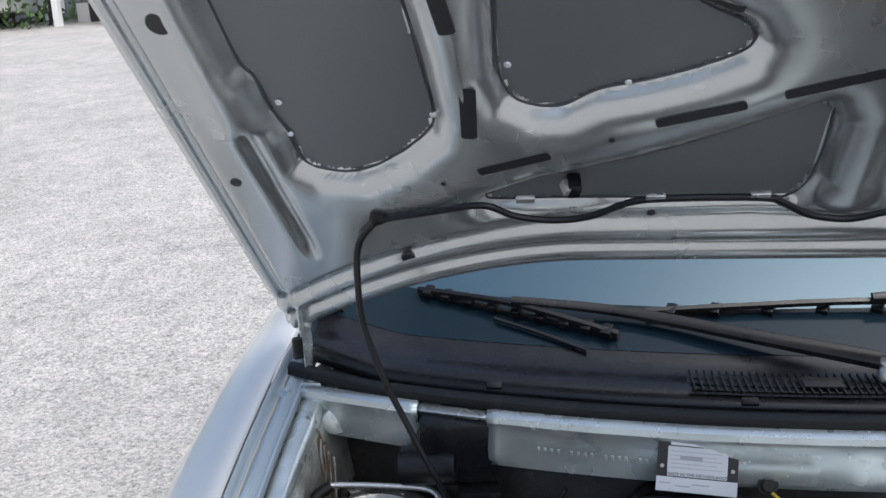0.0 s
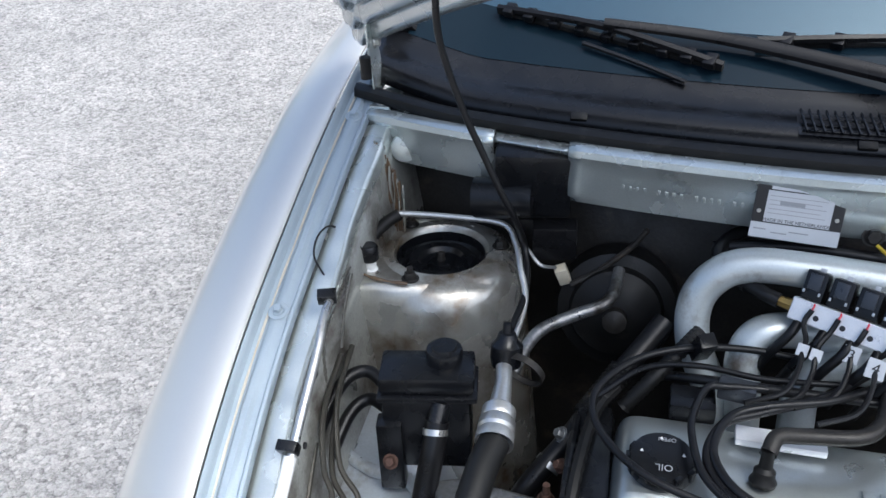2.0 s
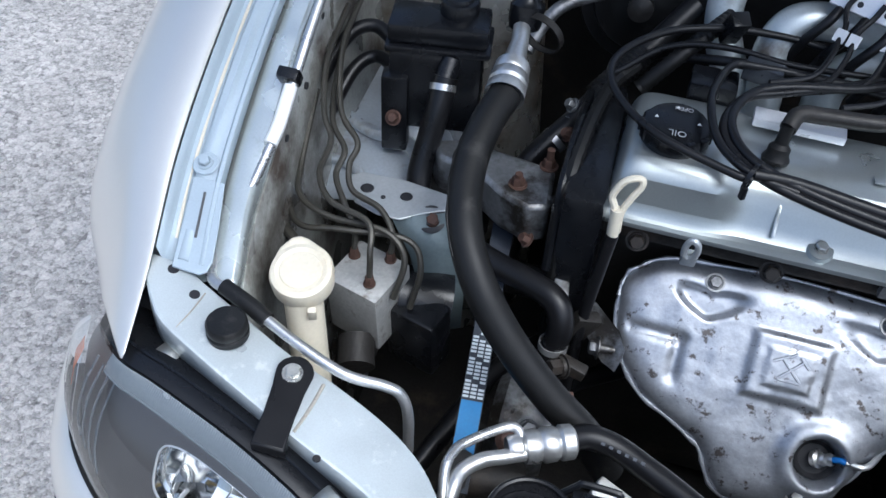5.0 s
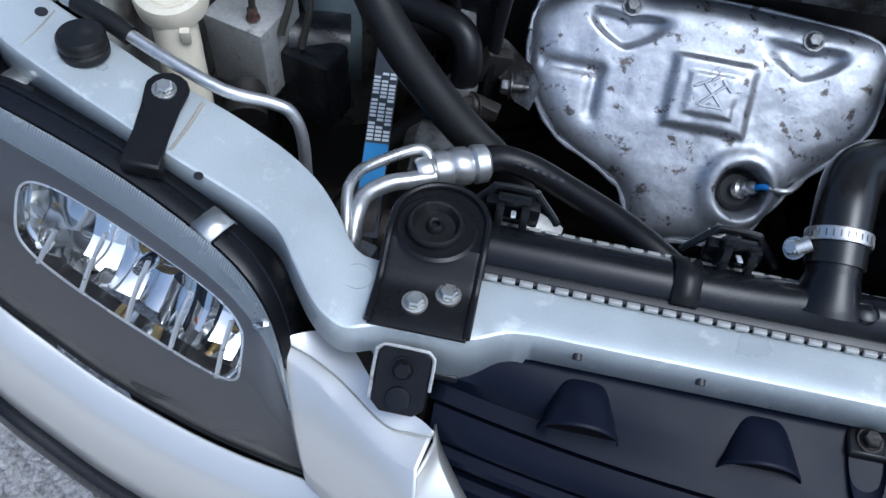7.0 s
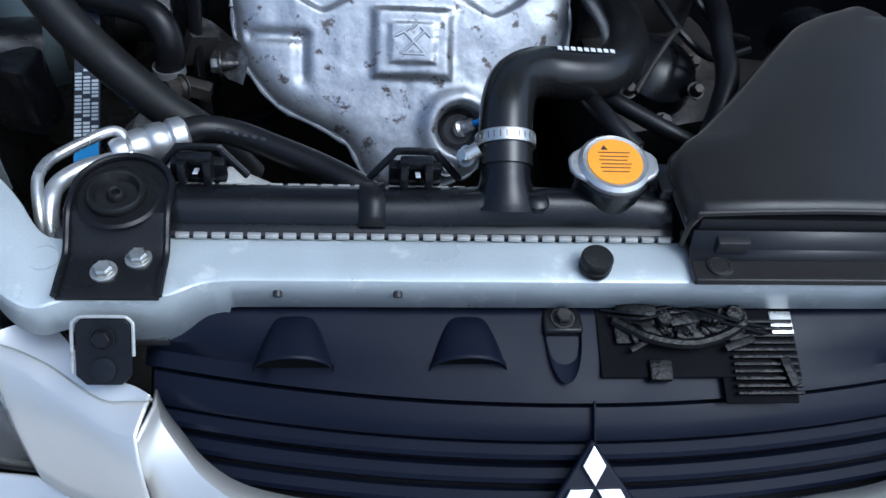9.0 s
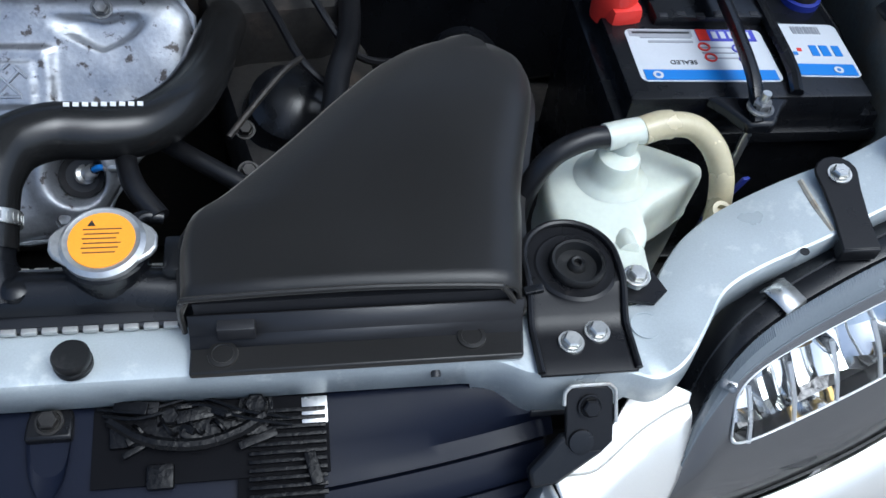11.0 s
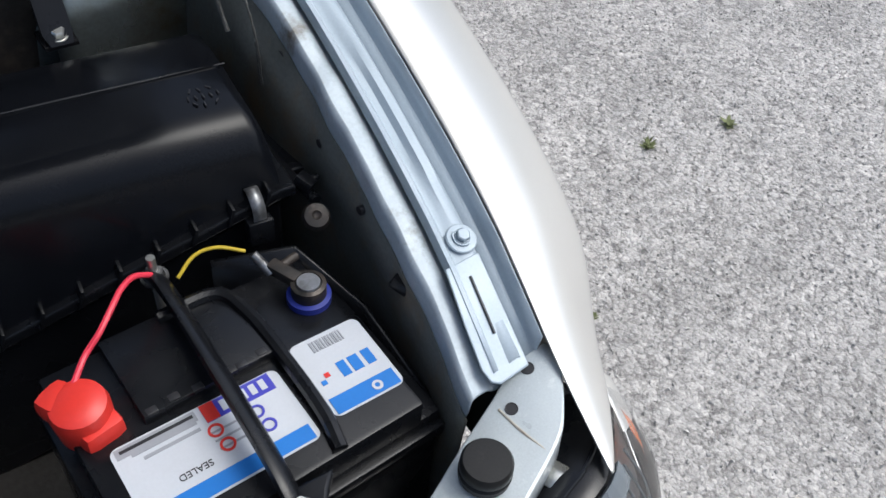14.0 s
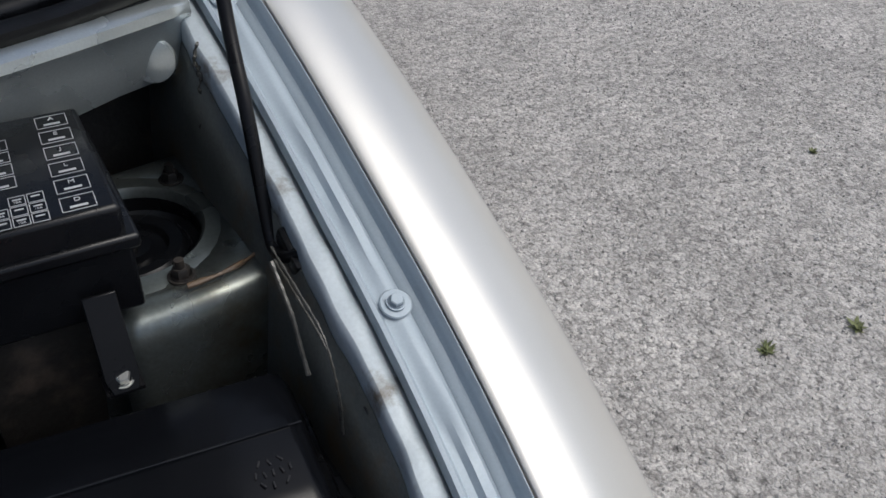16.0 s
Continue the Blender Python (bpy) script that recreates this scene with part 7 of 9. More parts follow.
part("timing_cover", block(B(), (-0.358, 0.420, 0.690), (0.046, 0.215, 0.23), (0, 0, 2), 0.014), BLACK, engine, "black plastic timing cover")
part("timing_rib", tube(B(), [(-0.379, 0.315, 0.70), (-0.380, 0.335, 0.785), (-0.381, 0.42, 0.812), (-0.381, 0.50, 0.80)], 0.0055, 8), BLACK, engine)
part("loom", tube(B(), [(-0.372, 0.318, 0.64), (-0.372, 0.322, 0.72), (-0.375, 0.345, 0.79), (-0.37, 0.42, 0.818), (-0.36, 0.50, 0.815), (-0.34, 0.54, 0.82)], 0.0068, 8, 12, True, 0.0012, 2), RUBBER, engine, "ribbed black wiring loom")
bm = B()
loop = [(-0.324, 0.316, 0.772), (-0.3255, 0.319, 0.800), (-0.330, 0.322, 0.812), (-0.3215, 0.325, 0.830), (-0.308, 0.328, 0.834), (-0.3055, 0.327, 0.826), (-0.312, 0.324, 0.812), (-0.318, 0.320, 0.795), (-0.3175, 0.317, 0.772)]
tube(bm, loop, 0.0036, 8, 6)
rod(bm, (-0.321, 0.316, 0.764), (-0.3225, 0.318, 0.800), 0.0062, seg=10)
part("dipstick_handle", bm, IVORY, engine, "cream plastic dipstick loop")
part("dipstick_tube", tube(B(), [(-0.321, 0.316, 0.768), (-0.325, 0.308, 0.72), (-0.330, 0.298, 0.64), (-0.33, 0.29, 0.5)], 0.0068, 10), BLACKMETAL, engine)
part("lifting_eye", tube(B(), [(-0.250, 0.318, 0.762), (-0.250, 0.317, 0.776), (-0.245, 0.316, 0.784), (-0.239, 0.316, 0.778), (-0.239, 0.317, 0.766), (-0.245, 0.319, 0.758), (-0.250, 0.318, 0.762)], 0.0034, 8, 6), GALV, engine, "grey steel lifting eye")
part("lifting_plate", block(B(), (-0.243, 0.326, 0.752), (0.016, 0.010, 0.022), (20, 0, 0), 0.003), GALV, engine)
for x in (-0.295, -0.16):
    part("head_bolt", bolt_shape(B(), (x, 0.345, 0.742), (0, -0.9, 0.4), 0.008, 0.008), GRIME, engine)
part("head_bracket", block(B(), (-0.02, 0.340, 0.757), (0.085, 0.010, 0.016), (0, 0, 0), 0.002), CASTALU, engine)

# heat shield, pressed, over the exhaust manifold
shield = thing("heat_shield", "pitted silver exhaust heat shield with pressed panels", "heat shield", (-0.12, 0.29, 0.60))
hm = frame_of((-0.108, 0.306, 0.652), (1, 0, 0), (0, 0.68, 0.73))
OUTLINE = [(-0.190, 0.030), (-0.184, -0.010), (-0.170, -0.038), (-0.140, -0.070), (-0.100, -0.090), (-0.072, -0.107), (-0.055, -0.135), (-0.034, -0.152), (0.005, -0.148), (0.045, -0.142), (0.066, -0.125), (0.087, -0.090), (0.110, -0.060), (0.140, -0.030), (0.158, 0.0), (0.160, 0.045), (0.150, 0.070), (0.120, 0.083), (0.0, 0.089), (-0.10, 0.086), (-0.150, 0.080), (-0.175, 0.066), (-0.188, 0.050)]
oc = [(p.x, p.y) for p in curve([V(x, y, 0) for x, y in OUTLINE + OUTLINE[:1]], 4)][:-1]


def shield_rise(x, y):
    d = -away(oc, x, y)
    h = 0.016 * (1 - math.exp(-max(0, d) / 0.009))
    sq = max(abs(x + 0.006) / 0.039, abs(y + 0.002) / 0.034)
    h += 0.006 * (0.5 - 0.5 * math.tanh(14 * (sq - 1)))
    sq2 = max(abs(x + 0.006) / 0.023, abs(y + 0.002) / 0.020)
    h += 0.0022 * (0.5 - 0.5 * math.tanh(18 * (sq2 - 1)))
    for cx in (-0.097, 0.078):
        rr = math.hypot((x - cx) / 0.034, (y - 0.042 - 0.35 * abs(x - cx)) / 0.013)
        h -= 0.009 * (0.5 - 0.5 * math.tanh(7 * (rr - 1)))
    ang = abs(x + 0.118) if -0.040 < y < 0.0 else math.hypot(x + 0.118, min(abs(y), abs(y + 0.040)))
    h -= 0.005 * math.exp(-(ang / 0.006) ** 2)
    h -= 0.005 * math.exp(-((y - 0.002) / 0.006) ** 2) * (1 if -0.175 < x < -0.118 else math.exp(-((x + 0.118) / 0.006) ** 2) if x > -0.118 else 0)
    rr = math.hypot(x - 0.045, y + 0.088) / 0.040
    h += 0.008 * (0.5 - 0.5 * math.tanh(6 * (rr - 1)))
    h += 0.0007 * noise.noise(V(38 * x, 38 * y, 2.0)) + 0.0004 * noise.noise(V(95 * x, 95 * y, 5.0))
    rr2 = math.hypot(x - 0.046, y + 0.088) / 0.024
    h -= 0.034 * (0.5 - 0.5 * math.tanh(10 * (rr2 - 1)))
    return h


bm = B()
n = 26
rings = []
for j in range(n + 1):
    t = j / n
    rings.append([bm.verts.new(hm @ V(-0.01 + (x + 0.01) * (1 - t), -0.01 + (y + 0.01) * (1 - t), shield_rise(-0.01 + (x + 0.01) * (1 - t), -0.01 + (y + 0.01) * (1 - t)) - 0.016)) for x, y in oc]) if j < n else rings.append([bm.verts.new(hm @ V(-0.01, -0.01, shield_rise(-0.01, -0.01) - 0.016))])
for a, b in zip(rings[:-1], rings[1:]):
    m_ = len(a)
    for k in range(m_):
        j = (k + 1) % m_
        bm.faces.new((a[k], a[j], b[j], b[k]) if len(b) > 1 else (a[k], a[j], b[0]))
bmesh.ops.subdivide_edges(bm, edges=bm.edges, cuts=1, use_grid_fill=True)
inv = hm.inverted()
for v in bm.verts:
    q = inv @ v.co
    q.z = shield_rise(q.x, q.y) - 0.016
    v.co = hm @ q
part("shell", bm, SHIELD, shield, solid=0.0012, angle=70)
rng = random.Random(31)
part("rim", tube(B(), [hm @ V(x * rng.uniform(0.992, 1.014), y * rng.uniform(0.99, 1.016), -0.016 + rng.uniform(-0.0012, 0.0012)) for x, y in oc[::2] + oc[:1]], lambda t: 0.0026 + 0.0008 * math.sin(190 * t), 8, 2), SHIELD, shield, "crumpled rolled rim")
for x, y, h in ((-0.097, 0.068, -0.002), (0.079, 0.066, -0.002), (0.033, -0.128, -0.003)):
    part("shield_bolt", bolt_shape(B(), hm @ V(x, y, h), hm.to_3x3() @ V(0, 0.2, 1), 0.0068, 0.0065, 1.5), CASTALU, shield)
for k, (x0, y0, x1, y1) in enumerate(((-0.016, -0.012, 0.006, 0.010), (-0.016, 0.010, 0.006, -0.012), (-0.016, -0.013, 0.006, -0.013), (-0.024, 0.004, -0.010, 0.012), (0.002, 0.014, 0.012, 0.004), (-0.008, 0.012, -0.002, 0.017))):
    part("stamped_line", tube(B(), [hm @ V(x0, y0, 0.0085), hm @ V((x0 + x1) / 2, (y0 + y1) / 2, 0.0085), hm @ V(x1, y1, 0.0085)], 0.0016, 6), SHIELD, shield)
sensor = thing("oxygen_sensor", "oxygen sensor with blue wire in the shield's opening", "sensor", (-0.06, 0.25, 0.59))
p0 = hm @ V(0.046, -0.088, -0.022)
part("socket", lathe(B(), [(0.021, 0.006), (0.016, 0.0), (0, 0.0)], p0, hm.to_3x3() @ V(0, 0, 1)), INKSHADE, sensor)
part("body", lathe(B(), [(0.009, 0), (0.010, 0.006), (0.0065, 0.008), (0.0075, 0.012), (0.006, 0.015), (0.007, 0.019), (0.005, 0.024)], p0, V(0.7, -0.35, 0.75)), ALU, sensor)
q0 = p0 + V(0.7, -0.35, 0.75).normalized() * 0.022
part("plug", tube(B(), [q0, q0 + V(0.006, -0.002, 0.005), q0 + V(0.011, -0.004, 0.006)], 0.0032, 8), LABELBLUE, sensor)
part("lead", tube(B(), [q0 + V(0.011, -0.004, 0.006), q0 + V(0.030, -0.004, 0.008), q0 + V(0.05, 0.03, 0.0), q0 + V(0.06, 0.08, -0.03)], 0.0034, 8), ALU, sensor)

# intake runners behind the cam cover
intake = thing("intake_manifold", "cast grey intake manifold with curved runners", "manifold", (-0.15, 0.60, 0.72))
RUNS = [[(-0.222, 0.555, 0.70), (-0.226, 0.590, 0.780), (-0.255, 0.615, 0.845), (-0.256, 0.632, 0.895), (-0.232, 0.640, 0.930), (-0.195, 0.642, 0.944), (-0.13, 0.640, 0.944), (-0.05, 0.640, 0.938), (0.05, 0.640, 0.930)],
        [(-0.190, 0.545, 0.70), (-0.192, 0.575, 0.79), (-0.198, 0.590, 0.845), (-0.180, 0.602, 0.876), (-0.130, 0.612, 0.878), (-0.054, 0.616, 0.866), (0.05, 0.616, 0.858)],
        [(-0.130, 0.545, 0.70), (-0.130, 0.570, 0.77), (-0.128, 0.582, 0.82), (-0.10, 0.590, 0.845), (-0.04, 0.592, 0.85), (0.05, 0.59, 0.845)]]
for pts in RUNS:
    part("runner", tube(B(), pts, 0.021, 18), TUBEGREY, intake)
part("plenum", block(B(), (0.06, 0.625, 0.865), (0.10, 0.08, 0.15), (0, 0, 0), 0.02), TUBEGREY, intake)
part("mount_flange", block(B(), (-0.14, 0.535, 0.70), (0.30, 0.03, 0.09), (0, 0, 0), 0.008), GRIME, intake)

# gas injector rail with four solenoids and numbered tags
gas = thing("injector_rail", "aluminium injector rail with black solenoids and white number tags", "injector rail", (-0.09, 0.63, 0.88))
ra, rb = V(-0.153, 0.604, 0.918), V(-0.010, 0.533, 0.914)
rd = (rb - ra).normalized()
rup = V(0.18, 0.46, 0.87)
rout = rd.cross(rup).normalized()
rmid = (ra + rb) / 2
rail_m = frame_of(rmid, rd, rup)
bm = B()
half = (rb - ra).length / 2
slab(bm, [rail_m @ V(x, y, 0.012) for x, y in ((-half, -0.014), (half, -0.014), (half, 0.012), (-half, 0.012))], rail_m.to_3x3() @ V(0, 0, -0.024))
part("rail", bm, PLATE, gas, bevel=0.0015)
for k in range(5):
    c = rail_m @ V(-half + 0.016 + 0.029 * k, 0.030, -0.002)
    so = part("solenoid", block(B(), c, (0.024, 0.022, 0.034), (-28, 0, -26), 0.003), BLACK, gas)
    part("solenoid_plate", block(B(), rail_m @ V(-half + 0.016 + 0.029 * k, 0.034, 0.0108), (0.014, 0.003, 0.018), (-28, 0, -26), 0.0006), SOLENOID, so)
    part("solenoid_pin", block(B(), rail_m @ V(-half + 0.018 + 0.029 * k, 0.049, 0.0), (0.006, 0.006, 0.005), (-28, 0, -26), 0.001), PAPER, so)
    part("rail_hole", lathe(B(), [(0.0032, 0), (0, 0.0002)], rail_m @ V(-half + 0.030 + 0.029 * k, -0.004, 0.0122), rail_m.to_3x3() @ V(0, 0, 1), 14), INKSHADE, gas)
    part("outlet_hose", tube(B(), [rail_m @ V(-half + 0.014 + 0.029 * k, -0.012, 0.006), rail_m @ V(-half + 0.010 + 0.029 * k, -0.032, 0.012), rail_m @ V(-half - 0.004 + 0.029 * k, -0.060, 0.006), rail_m @ V(-half - 0.020 + 0.029 * k, -0.095, -0.02)], 0.0056, 10), HOSE, gas)
part("fitting", rod(B(), ra, ra - rd * 0.018, 0.0075, 0.006, 8), BRASS, gas, "brass pipe fitting")
part("feed_hose", tube(B(), [ra - rd * 0.016, ra - rd * 0.035 + V(0, 0, 0.002), (-0.205, 0.640, 0.922), (-0.228, 0.664, 0.926), (-0.232, 0.69, 0.935), (-0.20, 0.73, 0.94), (-0.14, 0.74, 0.94)], 0.0088, 12), HOSE, gas)
part("feed_tie", lathe(B(), [(0.0095, -0.002), (0.0105, -0.002), (0.0105, 0.002), (0.0095, 0.002)], (-0.203, 0.637, 0.922), (-0.8, 0.5, 0.1)), BLACK, gas)
for x, y, z, txt, sz in ((-0.145, 0.548, 0.898, "", 0.011), (-0.132, 0.541, 0.898, "", 0.011), (-0.095, 0.549, 0.898, "3", 0.0155), (-0.074, 0.528, 0.898, "4", 0.0175)):
    tm = frame_of((x, y, z), (1, -0.14, 0.10), (0.0, 0.55, 0.83)) @ Matrix.Rotation(radians(-14), 4, "Z")
    tag = part("number_tag", plate_on(B(), tm, -sz * 0.55, sz * 0.55, -sz * 0.62, sz * 0.62, 0.003, -0.001), PAPER, gas, "white paper tag", bevel=0.0006)
    if txt:
        words(txt, sz * 0.95, tm @ Matrix.Translation((0, 0, 0.0025)), INKSHADE, tag)
for k, (x, y) in enumerate(((-0.145, 0.548), (-0.132, 0.541), (-0.095, 0.549), (-0.074, 0.528))):
    top = rail_m @ V(-half + 0.024 + 0.029 * k, 0.004, 0.0150)
    part("signal_cable", tube(B(), [top, rail_m @ V(-half + 0.021 + 0.029 * k, -0.012, 0.0165), (x + 0.004, y + 0.012, 0.903), (x, y, 0.896), (x - 0.004, y - 0.018, 0.884), (x - 0.020, y - 0.045, 0.872), (x - 0.06, y - 0.065, 0.868)], 0.0031, 8), HOSE, gas)
    part("red_wire_end", tube(B(), [top + V(0.003, 0.008, 0.004), top + V(0.002, 0.003, 0.003), top], 0.0011, 6), PINKWIRE, gas)
    for du in (-0.0085, 0.0085):
        part("solenoid_pin", block(B(), rail_m @ V(-half + 0.016 + du + 0.029 * k, 0.0215, 0.0125), (0.0026, 0.0026, 0.004), (-28, 0, -26), 0.0006), ALU, gas)

# cables over the cam cover
harness = thing("wiring_harness", "black wiring harness lying over the cam cover", "cable", (-0.2, 0.40, 0.865))
part("cable", tube(B(), [(-0.146, 0.575, 0.866), (-0.188, 0.576, 0.87), (-0.251, 0.563, 0.875), (-0.312, 0.533, 0.876), (-0.352, 0.488, 0.872), (-0.362, 0.446, 0.868), (-0.343, 0.4, 0.866), (-0.3, 0.359, 0.864), (-0.232, 0.336, 0.858), (-0.212, 0.334, 0.856)], 0.0042, 10), HOSE, harness)
part("cable", tube(B(), [(-0.069, 0.56, 0.866), (-0.12, 0.509, 0.868), (-0.191, 0.469, 0.868), (-0.225, 0.448, 0.868), (-0.243, 0.409, 0.866), (-0.238, 0.377, 0.86), (-0.21, 0.345, 0.856), (-0.16, 0.331, 0.848), (-0.08, 0.322, 0.838), (0.02, 0.318, 0.832)], 0.005, 10), HOSE, harness)
part("cable", tube(B(), [(-0.05, 0.545, 0.868), (-0.115, 0.502, 0.87), (-0.185, 0.476, 0.872), (-0.22, 0.455, 0.87), (-0.238, 0.412, 0.868), (-0.23, 0.376, 0.864), (-0.204, 0.35, 0.86), (-0.155, 0.337, 0.852), (-0.078, 0.33, 0.842), (0.02, 0.326, 0.836)], 0.005, 10), HOSE, harness)
part("cable", tube(B(), [(-0.18, 0.51, 0.868), (-0.222, 0.502, 0.872), (-0.243, 0.496, 0.872), (-0.257, 0.454, 0.872), (-0.259, 0.418, 0.87), (-0.247, 0.371, 0.864), (-0.216, 0.342, 0.858), (-0.17, 0.335, 0.852)], 0.0042, 10), HOSE, harness)
part("cable", tube(B(), [(-0.212, 0.338, 0.86), (-0.17, 0.343, 0.856), (-0.08, 0.338, 0.846), (0.02, 0.335, 0.84)], 0.006, 10), HOSE, harness)
part("cable", tube(B(), [(-0.36, 0.52, 0.82), (-0.31, 0.545, 0.85), (-0.25, 0.545, 0.862), (-0.18, 0.535, 0.862), (-0.1, 0.535, 0.866)], 0.0036, 10), HOSE, harness)
part("cable", tube(B(), [(-0.3, 0.56, 0.83), (-0.24, 0.53, 0.855), (-0.16, 0.52, 0.86), (-0.06, 0.515, 0.862), (0.04, 0.51, 0.86)], 0.0058, 10), HOSE, harness)
part("loom", tube(B(), [(-0.33, 0.53, 0.80), (-0.30, 0.545, 0.835), (-0.272, 0.572, 0.858), (-0.25, 0.60, 0.87)], 0.0085, 10, 12, True, 0.0014, 2), RUBBER, harness, "ribbed loom sleeve")
part("connector", block(B(), (-0.248, 0.560, 0.878), (0.020, 0.018, 0.040), (30, 0, 25), 0.002), BLACK, harness)
part("connector", block(B(), (-0.210, 0.510, 0.862), (0.040, 0.022, 0.018), (0, 0, -10), 0.002), SOLENOID, harness, "blue-grey connector")
part("connector", block(B(), (-0.255, 0.510, 0.835), (0.050, 0.040, 0.022), (0, 0, 0), 0.004), BLACK, harness)
part("cable_tie", lathe(B(), [(0.013, -0.002), (0.015, -0.002), (0.015, 0.002), (0.013, 0.002)], (-0.213, 0.338, 0.857), (0.7, -0.3, -0.1), 14), BLACK, harness)
part("cable_tie", block(B(), (-0.217, 0.326, 0.846), (0.005, 0.006, 0.014), (0, 0, 30), 0.001), BLACK, harness)
part("yellow_lead", tube(B(), [(-0.062, 0.676, 0.965), (-0.045, 0.662, 0.955), (-0.025, 0.655, 0.943), (0.0, 0.655, 0.94)], 0.0022, 6), YELLOWWIRE, harness, "thin yellow earth lead")
part("earth_bolt", bolt_shape(B(), (-0.066, 0.684, 0.972), (0, -1, 0.2), 0.0085, 0.006), GRIME, harness)
part("fire_rail_hose", tube(B(), [(-0.24, 0.70, 0.93), (-0.15, 0.69, 0.945), (-0.05, 0.68, 0.945), (0.1, 0.68, 0.94)], 0.008, 10), HOSE, harness)

# accessories in front of the engine
alt = thing("alternator", "cast alternator and bracket, dusty, beside the belt", "alternator", (-0.34, 0.24, 0.55))
part("body", lathe(B(), [(0.0, 0.0), (0.045, 0.0), (0.056, 0.012), (0.058, 0.05), (0.050, 0.065), (0, 0.066)], (-0.40, 0.225, 0.545), (1, 0, 0), 32), CASTALU, alt)
part("bracket", slab(B(), [V(-0.345, 0.345, 0.655), V(-0.318, 0.330, 0.652), V(-0.288, 0.300, 0.650), V(-0.278, 0.284, 0.642), V(-0.280, 0.274, 0.632), V(-0.296, 0.284, 0.631), V(-0.316, 0.308, 0.636), V(-0.348, 0.328, 0.640)], (-0.004, -0.010, -0.010)), CASTALU, alt, "cast grey alternator bracket", bevel=0.002)
part("long_bolt", rod(bolt_shape(B(), (-0.306, 0.284, 0.633), (-1, -0.15, 0.05), 0.0085, 0.009), (-0.306, 0.284, 0.633), (-0.284, 0.287, 0.632), 0.0052, seg=12), CASTALU, alt)
part("stay", block(B(), (-0.368, 0.335, 0.690), (0.010, 0.014, 0.075), (24, 0, 8), 0.002), CASTALU, alt)
part("bracket", block(B(), (-0.335, 0.255, 0.628), (0.046, 0.014, 0.016), (0, 10, -10), 0.003), GRIME, alt)
part("bolt", bolt_shape(B(), (-0.338, 0.246, 0.634), (-0.7, -0.6, 0.3), 0.009, 0.016), GRIME, alt)
part("link", block(B(), (-0.360, 0.315, 0.655), (0.016, 0.03, 0.07), (20, 0, 10), 0.003), CASTALU, alt)
part("link", block(B(), (-0.330, 0.302, 0.640), (0.030, 0.016, 0.04), (10, 20, 30), 0.004), GRIME, alt)
part("rust_tab", block(B(), (-0.332, 0.205, 0.632), (0.026, 0.018, 0.012), (20, 10, 15), 0.002), RUSTBOLT, alt)
part("white_tab", block(B(), (-0.322, 0.195, 0.622), (0.016, 0.012, 0.016), (20, 10, 15), 0.002), WHITE, alt)
part("copper_cap", lathe(B(), [(0.012, 0), (0.014, 0.010), (0.008, 0.016), (0, 0.016)], (-0.372, 0.160, 0.600), (0.1, -0.3, 1)), RUSTBOLT, alt)
part("elbow_bolt", bolt_shape(B(), (-0.356, 0.178, 0.605), (0.2, -0.5, 0.8), 0.009, 0.01), CASTALU, alt)
belt = thing("drive_belt", "ribbed drive belt with white print and blue stripe", "belt", (-0.42, 0.22, 0.60))
b0, b1 = V(-0.436, 0.350, 0.690), V(-0.412, 0.135, 0.612)
bd = (b1 - b0).normalized()
bx = V(1, 0.11, 0).normalized()
bn = bx.cross(bd).normalized()
bn = bn if bn.z > 0 else -bn
slabpts = lambda t0, t1, w, h: [b0 + (b1 - b0) * t0 - bx * w + bn * h, b0 + (b1 - b0) * t0 + bx * w + bn * h, b0 + (b1 - b0) * t1 + bx * w + bn * h, b0 + (b1 - b0) * t1 - bx * w + bn * h]
part("band", slab(B(), slabpts(-0.4, 1.2, 0.0115, 0.0), -bn * 0.005), BELTBACK, belt)
part("stripe", slab(B(), slabpts(0.80, 1.06, 0.0108, 0.0006), -bn * 0.0005), BELTBLUE, belt)
for k in range(18):
    for j in range(3):
        if (k * 7 + j * 5) % 6:
            t0 = 0.48 + 0.0175 * k
            c = -0.0075 + 0.0075 * j
            part("print_mark", slab(B(), [b0 + (b1 - b0) * t + bx * (c + w) + bn * 0.0012 for t, w in ((t0, -0.003), (t0, 0.003), (t0 + 0.011, 0.003), (t0 + 0.011, -0.003))], -bn * 0.0004), BELT, belt)
pulley = thing("pulley", "dark steel belt pulley", "pulley", (-0.42, 0.37, 0.62))
part("wheel", lathe(B(), [(0.02, -0.012), (0.07, -0.012), (0.072, -0.010), (0.068, 0.0), (0.072, 0.010), (0.07, 0.012), (0.02, 0.012)], (-0.436, 0.372, 0.615), (1, 0, 0), 36), GRIME, pulley)
part("wheel", lathe(B(), [(0.02, -0.012), (0.05, -0.012), (0.052, 0.0), (0.05, 0.012), (0.02, 0.012)], (-0.412, 0.13, 0.56), (1, 0, 0), 36), GRIME, pulley)
part("hub", rod(B(), (-0.436, 0.372, 0.615), (-0.34, 0.372, 0.615), 0.02), GRIME, pulley)
part("hub", rod(B(), (-0.412, 0.13, 0.56), (-0.35, 0.15, 0.55), 0.02), GRIME, pulley)

